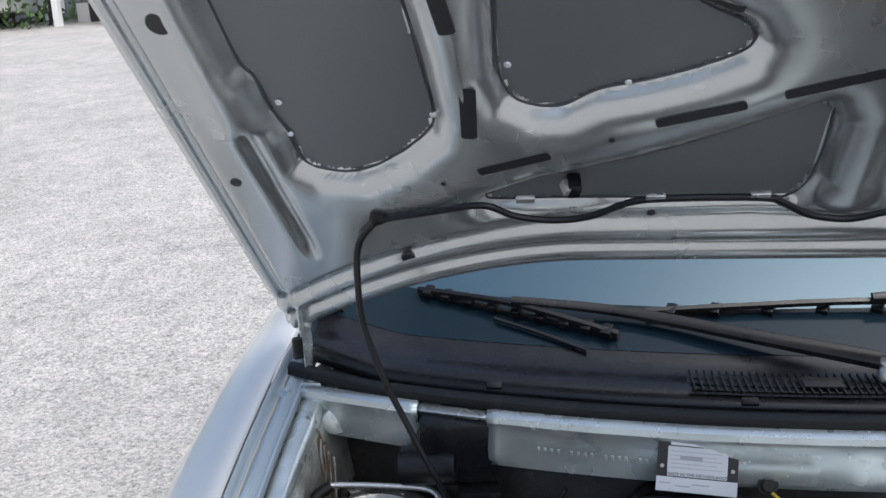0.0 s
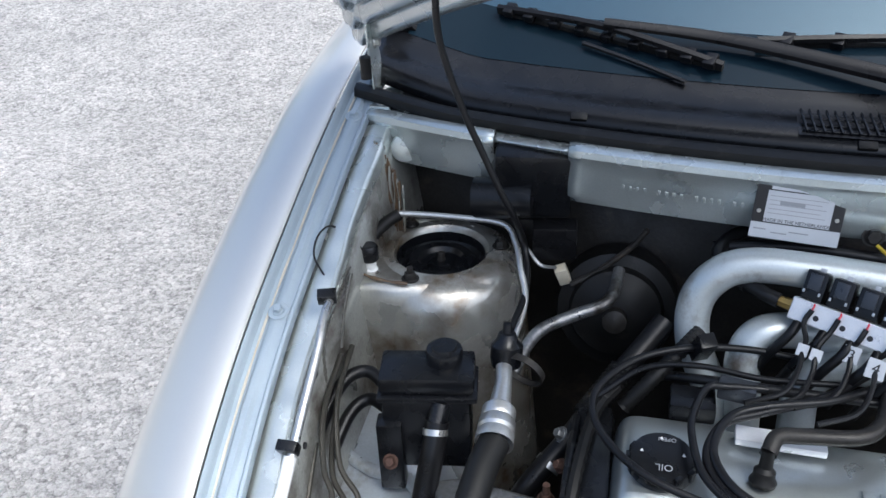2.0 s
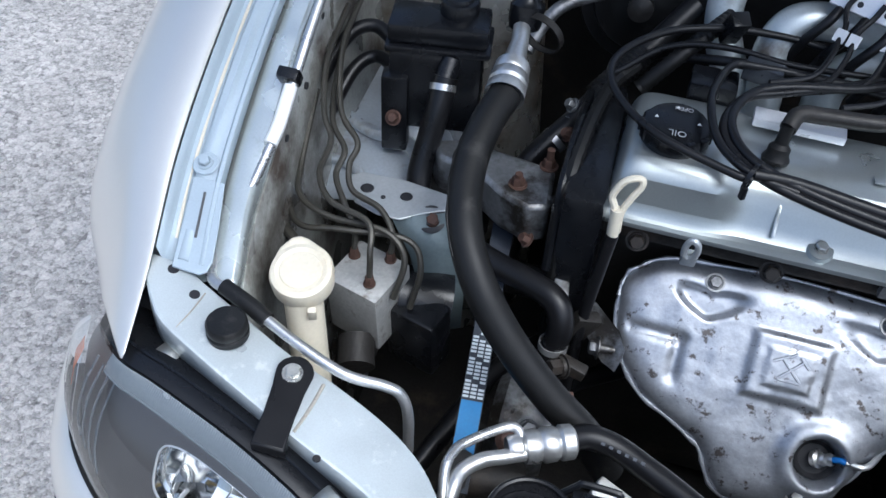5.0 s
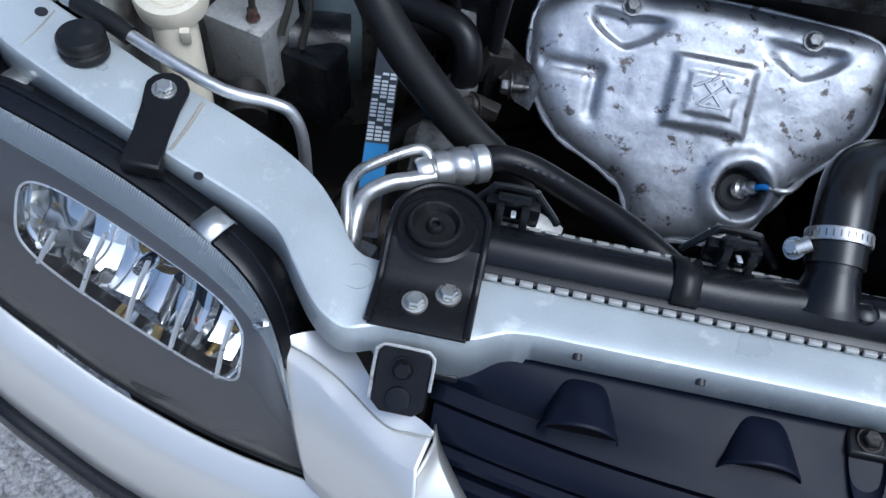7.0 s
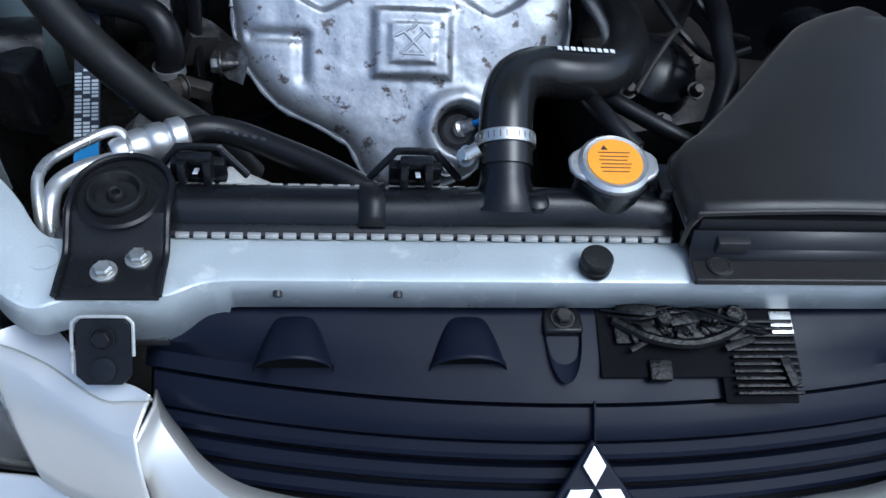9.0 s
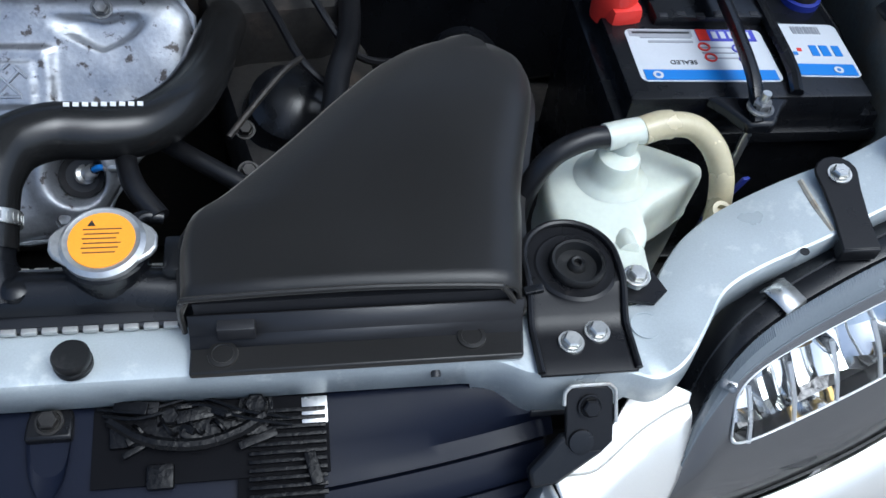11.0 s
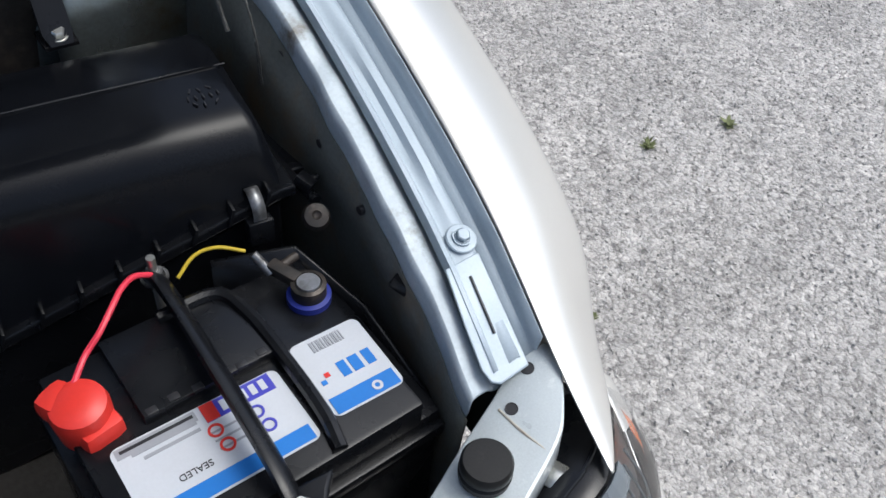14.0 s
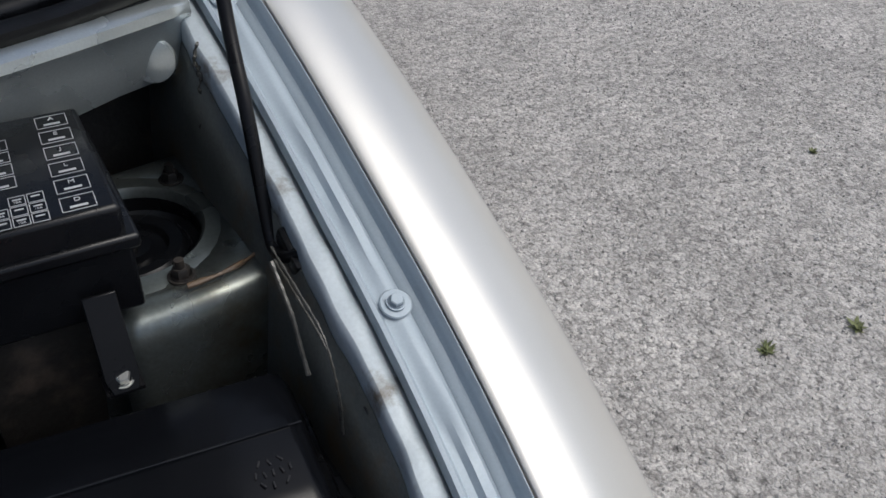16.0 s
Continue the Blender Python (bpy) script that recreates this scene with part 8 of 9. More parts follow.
# ---- radiator ----
rad = thing("radiator", "black plastic radiator top tank on a crimped metal core", "radiator", (-0.12, 0.0, 0.30))
prof = [(-0.0165, 0.715), (-0.0165, 0.724), (-0.010, 0.7275), (-0.008, 0.7275), (-0.006, 0.731), (0.000, 0.7365), (0.008, 0.739), (0.017, 0.7375), (0.025, 0.732), (0.029, 0.724), (0.031, 0.715)]
rows = []
for x in [-0.302, -0.300] + [-0.29 + 0.01 * k for k in range(36)] + [0.066, 0.068]:
    swell = 0.006 * math.exp(-((x + 0.045) / 0.045) ** 2) + 0.006 * math.exp(-((x - 0.025) / 0.035) ** 2)
    rows.append([V(x, y, z + swell * max(0, (z - 0.726) / 0.013)) for y, z in prof])
tank = part("top_tank", sheet(B(), rows), BLACK, rad, "black plastic top tank", solid=0.002)
part("core", block(B(), (-0.117, 0.006, 0.50), (0.375, 0.040, 0.40)), CASTALU, rad, "finned metal core")
bm = B()
block(bm, (0, 0, 0), (0.0094, 0.0040, 0.0034), (0, 0, 0), 0.0007)
tab_mesh = part("crimp_tab", bm, BLOCKALU, rad, "dull metal crimped tab")
tab_mesh.location = (-0.290, -0.0172, 0.7242)
for k in range(1, 29):
    ob = tab_mesh.copy()
    scene.collection.objects.link(ob)
    ob.location = (-0.290 + 0.0125 * k, -0.0172, 0.7242)
rear_tab = part("crimp_tab", block(B(), (0, 0, 0), (0.0090, 0.0030, 0.0016), (0, 0, 0), 0.0004), BLOCKALU, rad)
rear_tab.location = (-0.290, 0.0325, 0.7240)
for k in range(1, 28):
    ob = rear_tab.copy()
    scene.collection.objects.link(ob)
    ob.location = (-0.290 + 0.0125 * k, 0.0325, 0.7240)
part("rear_crimp", tube(B(), [(-0.300, 0.0325, 0.7225), (-0.12, 0.0325, 0.7230), (0.064, 0.0325, 0.7225)], 0.0016, 6), CASTALU, rad, "dull crimped rear edge")
part("seam", tube(B(), [(-0.30, -0.0145, 0.7235), (0.06, -0.0145, 0.7235)], 0.0022, 6), INKSHADE, rad)
strap = part("strap", sheet(B(), [[V(x, y, z) for x in (-0.166, -0.147)] for y, z in ((-0.012, 0.7290), (-0.006, 0.7345), (0.002, 0.7405), (0.012, 0.7425), (0.024, 0.738), (0.031, 0.728), (0.034, 0.715))]), BLACKMETAL, rad, solid=0.003)
for x in (-0.284, -0.124):
    clip = part("clip", block(B(), (x, 0.040, 0.732), (0.040, 0.010, 0.020), (0, 0, 0), 0.003), BLACK, rad, "black plastic clip")
    for dx in (-0.009, 0.009):
        part("clip_leg", block(B(), (x + dx, 0.030, 0.742), (0.006, 0.018, 0.018), (-15, 0, 0), 0.0015), BLACK, clip)
    part("clip_bar", block(B(), (x, 0.033, 0.752), (0.024, 0.008, 0.005), (-15, 0, 0), 0.0015), BLACK, clip)
    part("clip_arch", tube(B(), [(x - 0.034, 0.042, 0.724), (x - 0.031, 0.043, 0.728), (x - 0.017, 0.047, 0.744), (x - 0.013, 0.048, 0.747), (x + 0.013, 0.048, 0.747), (x + 0.017, 0.047, 0.744), (x + 0.031, 0.043, 0.728), (x + 0.034, 0.042, 0.724)], 0.0030, 8, 3), BLACK, clip)
    part("clip_tag", block(B(), (x + 0.001, 0.026, 0.7445), (0.0035, 0.010, 0.001), (-25, 0, 0)), PAPER, clip)
part("neck", tube(B(), [(-0.057, 0.012, 0.725), (-0.057, 0.024, 0.738), (-0.057, 0.038, 0.748), (-0.057, 0.048, 0.755)], lambda t: 0.0185 + 0.013 * max(0, 0.45 - t) ** 1.3 * 2.2, 24), BLACK, rad)
part("lug", lathe(B(), [(0.010, 0), (0.010, 0.005), (0.006, 0.008), (0, 0.008)], (-0.036, 0.006, 0.737)), BLACK, rad)
part("filler_neck", lathe(B(), [(0.026, 0.725), (0.0255, 0.748), (0.0275, 0.750), (0.0275, 0.755), (0.02, 0.756)], (0.0205, 0.022, 0.0)), BLACK, rad)
part("overflow", tube(B(), [(0.030, 0.045, 0.748), (0.040, 0.058, 0.746), (0.052, 0.060, 0.742)], 0.0048, 10), BLACK, rad)
part("end_post", block(B(), (0.062, 0.022, 0.733), (0.012, 0.030, 0.036), (0, 0, 0), 0.003), BLACK, rad)
rcap = thing("pressure_cap", "metal pressure cap with an orange warning label on the radiator", "pressure cap", (0.0205, 0.024, 0.757))
ca = (0.0, -0.12, 1)
body = part("cap", lathe(B(), [(0.024, 0.0), (0.0265, 0.001), (0.0268, 0.006), (0.024, 0.0085), (0.022, 0.0080), (0, 0.0080)], (0.0205, 0.024, 0.757), ca, 40), ALU, rcap)
for s in (-1, 1):
    bm = B()
    pts = [(0.0185, -0.018), (0.030, -0.010), (0.0335, -0.005), (0.0335, 0.005), (0.030, 0.010), (0.0185, 0.018)]
    slab(bm, [V(0.0205 + s * x, 0.024 + y, 0.7625 + 0.12 * y) for x, y in pts], (0, 0, -0.0045))
    part("wing", bm, ALU, rcap, bevel=0.0015)
lab = part("label", lathe(B(), [(0.0208, 0.0), (0.0206, 0.0006), (0, 0.0006)], V(0.0205, 0.024, 0.757) + Vector(ca).normalized() * 0.0081, ca, 40), ORANGE, rcap, "orange round label")
lm = frame_of(V(0.0205, 0.024, 0.757) + Vector(ca).normalized() * 0.0088, (1, 0, 0), (0, 1, 0.12))
part("warning_sign", slab(B(), [lm @ V(x, y, 0.0003) for x, y in ((-0.0095, 0.0105), (-0.0045, 0.0105), (-0.0070, 0.0148))], (0, 0, -0.0004)), INKSHADE, lab)
for k in range(6):
    part("print_bar", plate_on(B(), lm, -0.012 + 0.001 * (k % 2), 0.012 - 0.0015 * (k % 3), 0.0075 - 0.0035 * k, 0.0083 - 0.0035 * k, 0.0002), RUSTBOLT, lab)

hose = thing("radiator_hose", "glossy black upper radiator hose with a steel clamp", "hose", (-0.057, 0.06, 0.75))
part("hose", tube(B(), [(-0.057, 0.034, 0.746), (-0.0565, 0.058, 0.760), (-0.054, 0.080, 0.769), (-0.045, 0.105, 0.770), (-0.023, 0.122, 0.766), (0.007, 0.127, 0.760), (0.036, 0.138, 0.754), (0.058, 0.170, 0.746), (0.071, 0.215, 0.735), (0.077, 0.28, 0.715), (0.080, 0.36, 0.68), (0.082, 0.44, 0.64)], 0.0205, 24), GLOSSHOSE, hose)
cd_ = V(0, 0.87, 0.48)
part("clamp", lathe(B(), [(0.0210, -0.0048), (0.0226, -0.0048), (0.0230, -0.0038), (0.0226, 0), (0.0230, 0.0038), (0.0226, 0.0048), (0.0210, 0.0048)], (-0.057, 0.051, 0.756), cd_, 36), ZINC, hose, "bright steel worm-drive hose clamp")
for k in range(30):
    a = 2 * math.pi * k / 30
    m = Matrix.Translation((-0.057, 0.051, 0.756)) @ turn(cd_) @ Matrix.Rotation(a, 4, "Z") @ Matrix.Translation((0.0227, 0, 0))
    bm = block(B(), (0, 0, 0), (0.0007, 0.0009, 0.0050))
    bm.transform(m)
    part("clamp_slot", bm, CASTALU, hose)
part("clamp_screw", rod(bolt_shape(B(), (-0.086, 0.040, 0.751), (-0.6, -0.4, 0.5), 0.0055, 0.006), (-0.087, 0.038, 0.753), (-0.078, 0.041, 0.758), 0.0058, seg=12), ZINC, hose)
part("paint_dot", lathe(B(), [(0.0042, 0.0), (0.0040, 0.0006), (0, 0.0008)], (-0.0560, 0.0610, 0.7822), (0.03, -0.42, 0.91), 18), PAPER, hose, "white inspection dot")
for k in range(9):
    part("print_mark", block(B(), (-0.010 + 0.0058 * k, 0.1275 + 0.0013 * k, 0.7858 - 0.0012 * k), (0.0040, 0.0038, 0.0005), (8, 12, 6)), LIGHTINK, hose)
small = thing("bypass_hose", "thin black hoses beside the radiator cap", "hose", (0.03, 0.10, 0.72))
part("hose", tube(B(), [(0.050, 0.060, 0.742), (0.032, 0.085, 0.748), (0.022, 0.120, 0.742), (0.022, 0.150, 0.728), (0.036, 0.165, 0.715), (0.070, 0.145, 0.708), (0.100, 0.127, 0.702), (0.14, 0.11, 0.69)], 0.0078, 12), HOSE, small)
part("hose", tube(B(), [(0.14, 0.12, 0.66), (0.172, 0.190, 0.70), (0.182, 0.25, 0.705), (0.195, 0.31, 0.70), (0.20, 0.40, 0.69)], 0.011, 12), HOSE, small)
part("pipe", tube(B(), [(0.088, 0.190, 0.690), (0.110, 0.225, 0.695), (0.135, 0.262, 0.70), (0.150, 0.285, 0.695)], 0.0030, 8), GRIME, small)
dist = thing("distributor", "dark engine accessories with a domed cover", "engine part", (0.14, 0.29, 0.50))
part("dome", lathe(B(), [(0.0, 0.045), (0.022, 0.042), (0.040, 0.028), (0.046, 0.0), (0.046, -0.05)], (0.138, 0.285, 0.625), (0.1, -0.35, 1), 28), BLACK, dist)
part("housing", block(B(), (0.155, 0.32, 0.56), (0.16, 0.16, 0.14), (10, 0, 15), 0.03), GRIME, dist)
part("housing", block(B(), (0.12, 0.42, 0.60), (0.14, 0.14, 0.20), (0, 0, 8), 0.03), GRIME, dist)
for x, y, z in ((0.098, 0.235, 0.655), (0.172, 0.245, 0.648), (0.185, 0.30, 0.64), (0.105, 0.15, 0.69)):
    part("bolt", bolt_shape(B(), (x, y, z), (0.1, -0.5, 0.9), 0.006, 0.008), GRIME, dist)
part("gearbox", block(B(), (0.28, 0.42, 0.45), (0.40, 0.26, 0.22), (0, 0, 4), 0.04), GRIME, dist)
part("lead", tube(B(), [(0.10, 0.40, 0.72), (0.13, 0.33, 0.705), (0.155, 0.28, 0.69), (0.19, 0.27, 0.67), (0.24, 0.30, 0.66)], 0.004, 8), HOSE, dist)
part("lead", tube(B(), [(0.12, 0.45, 0.74), (0.16, 0.36, 0.715), (0.20, 0.31, 0.68), (0.25, 0.33, 0.65)], 0.004, 8), HOSE, dist)

# ---- cold air scoop ----
scoop = thing("air_scoop", "large matt black plastic air intake scoop", "air intake", (0.18, 0.08, 0.70))
LEFT = [(-0.026, 0.0715), (0.035, 0.0705), (0.062, 0.096), (0.110, 0.140), (0.160, 0.182), (0.195, 0.212), (0.216, 0.240), (0.2275, 0.270)]
RIGHT = [(-0.026, 0.285), (0.035, 0.296), (0.062, 0.300), (0.110, 0.3125), (0.160, 0.3265), (0.195, 0.3285), (0.216, 0.319), (0.2275, 0.297)]
rows = []
ll, rr_ = curve([V(x, y, 0) for y, x in LEFT], 5), curve([V(x, y, 0) for y, x in RIGHT], 5)
for a, b in zip(ll, rr_):
    y = a.y
    top = 0.766 + 0.035 * max(0, y) - 0.45 * max(0, y - 0.14) ** 1.5
    row = [V(a.x - 0.004, y, top - 0.016), V(a.x - 0.002, y, top - 0.016), V(a.x + 0.002, y, top - 0.004), V(a.x + 0.008, y, top)]
    for t in (0.25, 0.5, 0.75):
        row.append(V(a.x + (b.x - a.x) * t, y, top + 0.004 * math.sin(math.pi * t)))
    row += [V(b.x - 0.022, y, top + 0.001), V(b.x - 0.009, y, top - 0.0015), V(b.x - 0.001, y, top - 0.006), V(b.x + 0.0035, y, top - 0.014), V(b.x + 0.0045, y, top - 0.027), V(b.x + 0.0095, y, top - 0.029), V(b.x + 0.010, y, top - 0.04)]
    rows.append(row)
last = rows[-1]
rows.append([V(p.x, p.y + 0.005, p.z - 0.008) for p in last])
rows.append([V(p.x, p.y + 0.008, p.z - 0.05) for p in last])
shell = part("shell", sheet(B(), rows), SCOOP, scoop, solid=0.003, angle=60)
part("lip", tube(B(), [(0.0695, -0.026, 0.728), (0.0695, -0.026, 0.752), (0.073, -0.027, 0.762), (0.082, -0.027, 0.7655), (0.18, -0.027, 0.7695), (0.262, -0.027, 0.7655), (0.276, -0.027, 0.760), (0.286, -0.027, 0.742), (0.292, -0.027, 0.730)], 0.0020, 8), SCOOP, scoop)
# A solid black block fills the mouth as its shade.
part("mouth", block(B(), (0.18, 0.0, 0.742), (0.205, 0.05, 0.030)), INKSHADE, scoop, "black block standing for shade in the mouth")
base = part("base_flange", slab(B(), [V(x, y, 0.7285) for x, y in ((0.0735, -0.058), (0.288, -0.058), (0.294, -0.022), (0.290, -0.010), (0.0735, -0.010))], (0, 0, -0.006)), SCOOP, scoop, "flat fixing flange", bevel=0.0015)
for x, y in ((0.094, -0.045), (0.255, -0.042)):
    part("plug", lathe(B(), [(0.0098, 0), (0.0095, 0.0016), (0.007, 0.0020), (0.0065, 0.0014), (0, 0.0016)], (x, y, 0.7285), seg=24), SCOOP, base)
part("orange_plug", block(B(), (0.098, 0.074, 0.698), (0.026, 0.014, 0.014), (0, 0, -8), 0.003), AMBER, scoop, "small orange plug under the scoop")
part("flange_back", sheet(B(), [[V(x, -0.040, 0.7286), V(x, -0.033, 0.7330), V(x, -0.028, 0.7480)] for x in (0.0735, 0.18, 0.2905)]), INKSHADE, base, solid=0.002)
part("catch", block(B(), (0.103, -0.032, 0.7385), (0.024, 0.010, 0.012), (0, 0, 0), 0.0012), INKSHADE, base)
part("outlet", tube(B(), [(0.285, 0.205, 0.715), (0.292, 0.235, 0.700), (0.30, 0.27, 0.675), (0.31, 0.33, 0.65)], 0.036, 24, 8, True, 0.002, 3), BLACK, scoop)
part("side_clip", block(B(), (0.300, -0.016, 0.742), (0.014, 0.006, 0.004), (0, 0, 10), 0.001), BLACK, scoop)

# ---- expansion tank ----
exp = thing("coolant_tank", "translucent white coolant tank with two hoses", "coolant tank", (0.40, 0.09, 0.55))
PLAN_T = [(0.332, 0.062), (0.3325, 0.098), (0.343, 0.124), (0.364, 0.142), (0.392, 0.148), (0.430, 0.139), (0.468, 0.122), (0.4745, 0.114), (0.468, 0.104), (0.440, 0.084), (0.412, 0.066), (0.404, 0.052), (0.402, 0.036), (0.390, 0.025), (0.360, 0.025), (0.340, 0.036)]
pl = curve([V(x, y, 0) for x, y in PLAN_T + PLAN_T[:1]], 4)[:-1]
cx, cy = 0.395, 0.090
rows = []
for k, z in ((0.80, 0.50), (0.86, 0.52), (0.93, 0.62), (0.96, 0.669), (0.985, 0.6695), (0.985, 0.672), (0.965, 0.6725), (0.995, 0.708), (0.985, 0.7170), (0.955, 0.7235), (0.90, 0.7268), (0.70, 0.7295), (0.3, 0.7305)):
    rows.append([V(cx + (p.x - cx) * k, cy + (p.y - cy) * k, z - 0.10 * max(0, p.x - 0.425) * (z > 0.67)) for p in pl])
bm = sheet(B(), rows, True)
bm.faces.new([v for v in list(bm.verts)[-len(pl):]])
part("body", bm, TANK, exp, angle=75)
part("neck", lathe(B(), [(0.036, -0.002), (0.033, 0.003), (0.0285, 0.009), (0.0215, 0.0135), (0.0185, 0.018), (0.0178, 0.030), (0.0160, 0.035), (0.010, 0.037), (0, 0.0375)], (0.386, 0.096, 0.722), (0, -0.05, 1), 28), TANK, exp)
part("tee", tube(B(), [(0.372, 0.098, 0.772), (0.392, 0.102, 0.773), (0.408, 0.106, 0.771)], 0.0105, 14), TANK, exp)
part("tee_stem", lathe(B(), [(0.010, 0), (0.010, 0.016)], (0.390, 0.100, 0.758)), TANK, exp)
part("tongue", slab(B(), [V(x, y, z) for x, y, z in ((0.371, 0.052, 0.716), (0.393, 0.052, 0.716), (0.3945, 0.024, 0.730), (0.392, -0.003, 0.731), (0.380, -0.011, 0.731), (0.368, -0.003, 0.731), (0.3695, 0.024, 0.730))], (0, 0, -0.006)), TANK, exp, bevel=0.002)
part("tongue_swell", tube(B(), [(0.382, 0.062, 0.706), (0.382, 0.040, 0.722), (0.381, 0.022, 0.728)], 0.0105, 12, squash=0.7), TANK, exp)
part("tongue_bolt", bolt_shape(B(), (0.380, -0.002, 0.732), (0, 0, 1), 0.0064, 0.006, 1.5), ZINC, exp)
part("tongue_plate", slab(B(), [V(x, y, 0.727) for x, y in ((0.366, 0.004), (0.396, 0.006), (0.402, -0.012), (0.390, -0.022), (0.370, -0.018))], (0, 0, -0.003)), BLACKMETAL, exp)
part("overflow_hose", tube(B(), [(0.378, 0.0985, 0.7725), (0.355, 0.094, 0.774), (0.330, 0.086, 0.765), (0.314, 0.078, 0.740), (0.308, 0.070, 0.71), (0.31, 0.06, 0.66)], 0.0085, 14), HOSE, exp)
part("pale_hose", tube(B(), [(0.402, 0.104, 0.772), (0.420, 0.108, 0.774), (0.445, 0.108, 0.771), (0.464, 0.098, 0.757), (0.474, 0.086, 0.735), (0.478, 0.076, 0.70), (0.478, 0.07, 0.66)], 0.0098, 14), PALETUBE, exp, "yellowed clear hose")
part("hose_cuff", tube(B(), [(0.402, 0.104, 0.772), (0.416, 0.1075, 0.774), (0.426, 0.1085, 0.774)], 0.0112, 14), PALETUBE, exp)
part("drain_stub", lathe(B(), [(0.0085, 0), (0.0085, 0.006), (0.005, 0.006), (0.004, 0.001), (0, 0.001)], (0.468, 0.062, 0.722), (0.1, -0.4, 1), 16), PALETUBE, exp)
part("stay", block(B(), (0.492, 0.095, 0.700), (0.008, 0.003, 0.06), (10, 12, 20), 0.001), BLUE, exp)

# ---- battery ----
bat = thing("battery", "black car battery with white and blue labels", "battery", (0.52, 0.235, 0.57))
case = part("case", block(B(), (0.520, 0.236, 0.655), (0.238, 0.172, 0.170), (0, 0, 0), 0.004), BLACK, bat)
part("lid", block(B(), (0.516, 0.236, 0.747), (0.212, 0.172, 0.030), (0, 0, 0), 0.004), BLACK, bat)
part("ledge", block(B(), (0.520, 0.1475, 0.722), (0.238, 0.008, 0.012), (0, 0, 0), 0.002), BLACK, bat)
part("raised_lid", block(B(), (0.505, 0.283, 0.765), (0.100, 0.078, 0.012), (0, 0, 0), 0.003), BLACK, bat)
for k in range(6):
    part("lid_slot", block(B(), (0.462 + 0.017 * k, 0.247 + 0.002 * (k % 2), 0.7698), (0.008, 0.006, 0.0035), (0, 0, 0), 0.001), INKSHADE, bat)
bmx = frame_of((0.4870, 0.2035, 0.7622), (-1, 0.02, 0), (0.02, -1, 0))


def blabel(m, x0, x1, y0, y1, material, lift=0.0006, name="label_patch", parent=None, label=""):
    if name != "label":
        return part(name, plate_on(B(), m, x0, x1, y0, y1, 0.0005, lift), material, parent or bat, label)
    r, pts = 0.006, []
    for cx, cy, a0 in ((x1 - r, y1 - r, 0), (x0 + r, y1 - r, 90), (x0 + r, y0 + r, 180), (x1 - r, y0 + r, 270)):
        pts += [m @ V(cx + r * math.cos(radians(a0 + a)), cy + r * math.sin(radians(a0 + a)), lift + 0.0005) for a in (0, 22, 45, 68, 90)]
    return part(name, slab(B(), pts, m.to_3x3() @ V(0, 0, -0.0005)), material, parent or bat, label)


one = blabel(bmx, -0.062, 0.062, -0.034, 0.034, PAPER, 0.0, "label", bat, "white printed label with a blue band")
blabel(bmx, -0.058, 0.058, 0.020, 0.0325, LABELBLUE, parent=one)
blabel(bmx, 0.002, 0.059, -0.0325, -0.024, LABELGREY, 0.0004, parent=one)
blabel(bmx, -0.055, -0.002, -0.033, -0.018, LABELVIOLET, parent=one)
blabel(bmx, -0.012, -0.002, -0.033, -0.018, RED, 0.0012, parent=one)
for k in range(5):
    part("letter_bar", plate_on(B(), bmx, -0.050 + 0.0075 * k, -0.0455 + 0.0075 * k, -0.030, -0.021, 0.0004, 0.0012), PAPER, one)
for k in range(3):
    blabel(bmx, 0.004, 0.056 - 0.006 * k, -0.030 + 0.006 * k, -0.0275 + 0.006 * k, (INKSHADE, LABELGREY, LABELGREY)[k], name="print_bar", parent=one)
words("SEALED", 0.0072, bmx @ Matrix.Translation((0.020, 0.010, 0.0008)), INKSHADE, one)
for k in range(3):
    blabel(bmx, -0.030, 0.000, -0.010 + 0.007 * k, -0.0085 + 0.007 * k, LABELGREY, name="print_bar", parent=one)
for x, y, mt in ((-0.004, -0.010, RED), (-0.006, 0.004, RED), (-0.034, -0.008, LABELVIOLET), (-0.036, 0.006, LABELVIOLET)):
    part("symbol_ring", lathe(B(), [(0.0055, 0), (0.0055, 0.0008), (0.0038, 0.0008), (0.0038, 0)], bmx @ V(x, y, 0.0006), bmx.to_3x3() @ V(0, 0, 1), 20), mt, one)
part("symbol_ring", lathe(B(), [(0.0045, 0), (0.0045, 0.0008), (0.0022, 0.0008)], bmx @ V(0.047, 0.027, 0.0010), bmx.to_3x3() @ V(0, 0, 1), 20), PAPER, one)
bm2 = frame_of((0.5935, 0.2085, 0.7622), (-1, 0.04, 0), (0.04, -1, 0))
two = blabel(bm2, -0.0295, 0.029, -0.036, 0.035, PAPER, 0.0, "label", bat, "white printed label with blue edge, barcode")
blabel(bm2, -0.0265, 0.026, 0.019, 0.0335, LABELBLUE, parent=two)
for k in range(12):
    blabel(bm2, -0.012 + 0.0022 * k, -0.0110 + 0.0022 * k + 0.0003 * (k % 3), -0.032, -0.022, LABELGREY, name="barcode_bar", parent=two)
for k, w in enumerate((0.007, 0.008, 0.007)):
    part("letter_bar", plate_on(B(), bm2, -0.022 + 0.0105 * k, -0.022 + 0.0105 * k + w, -0.006, 0.008, 0.0004, 0.0006), LABELBLUE, two)
blabel(bm2, 0.014, 0.018, -0.002, 0.002, RED, parent=two)
blabel(bm2, 0.019, 0.023, 0.003, 0.007, LABELBLUE, parent=two)
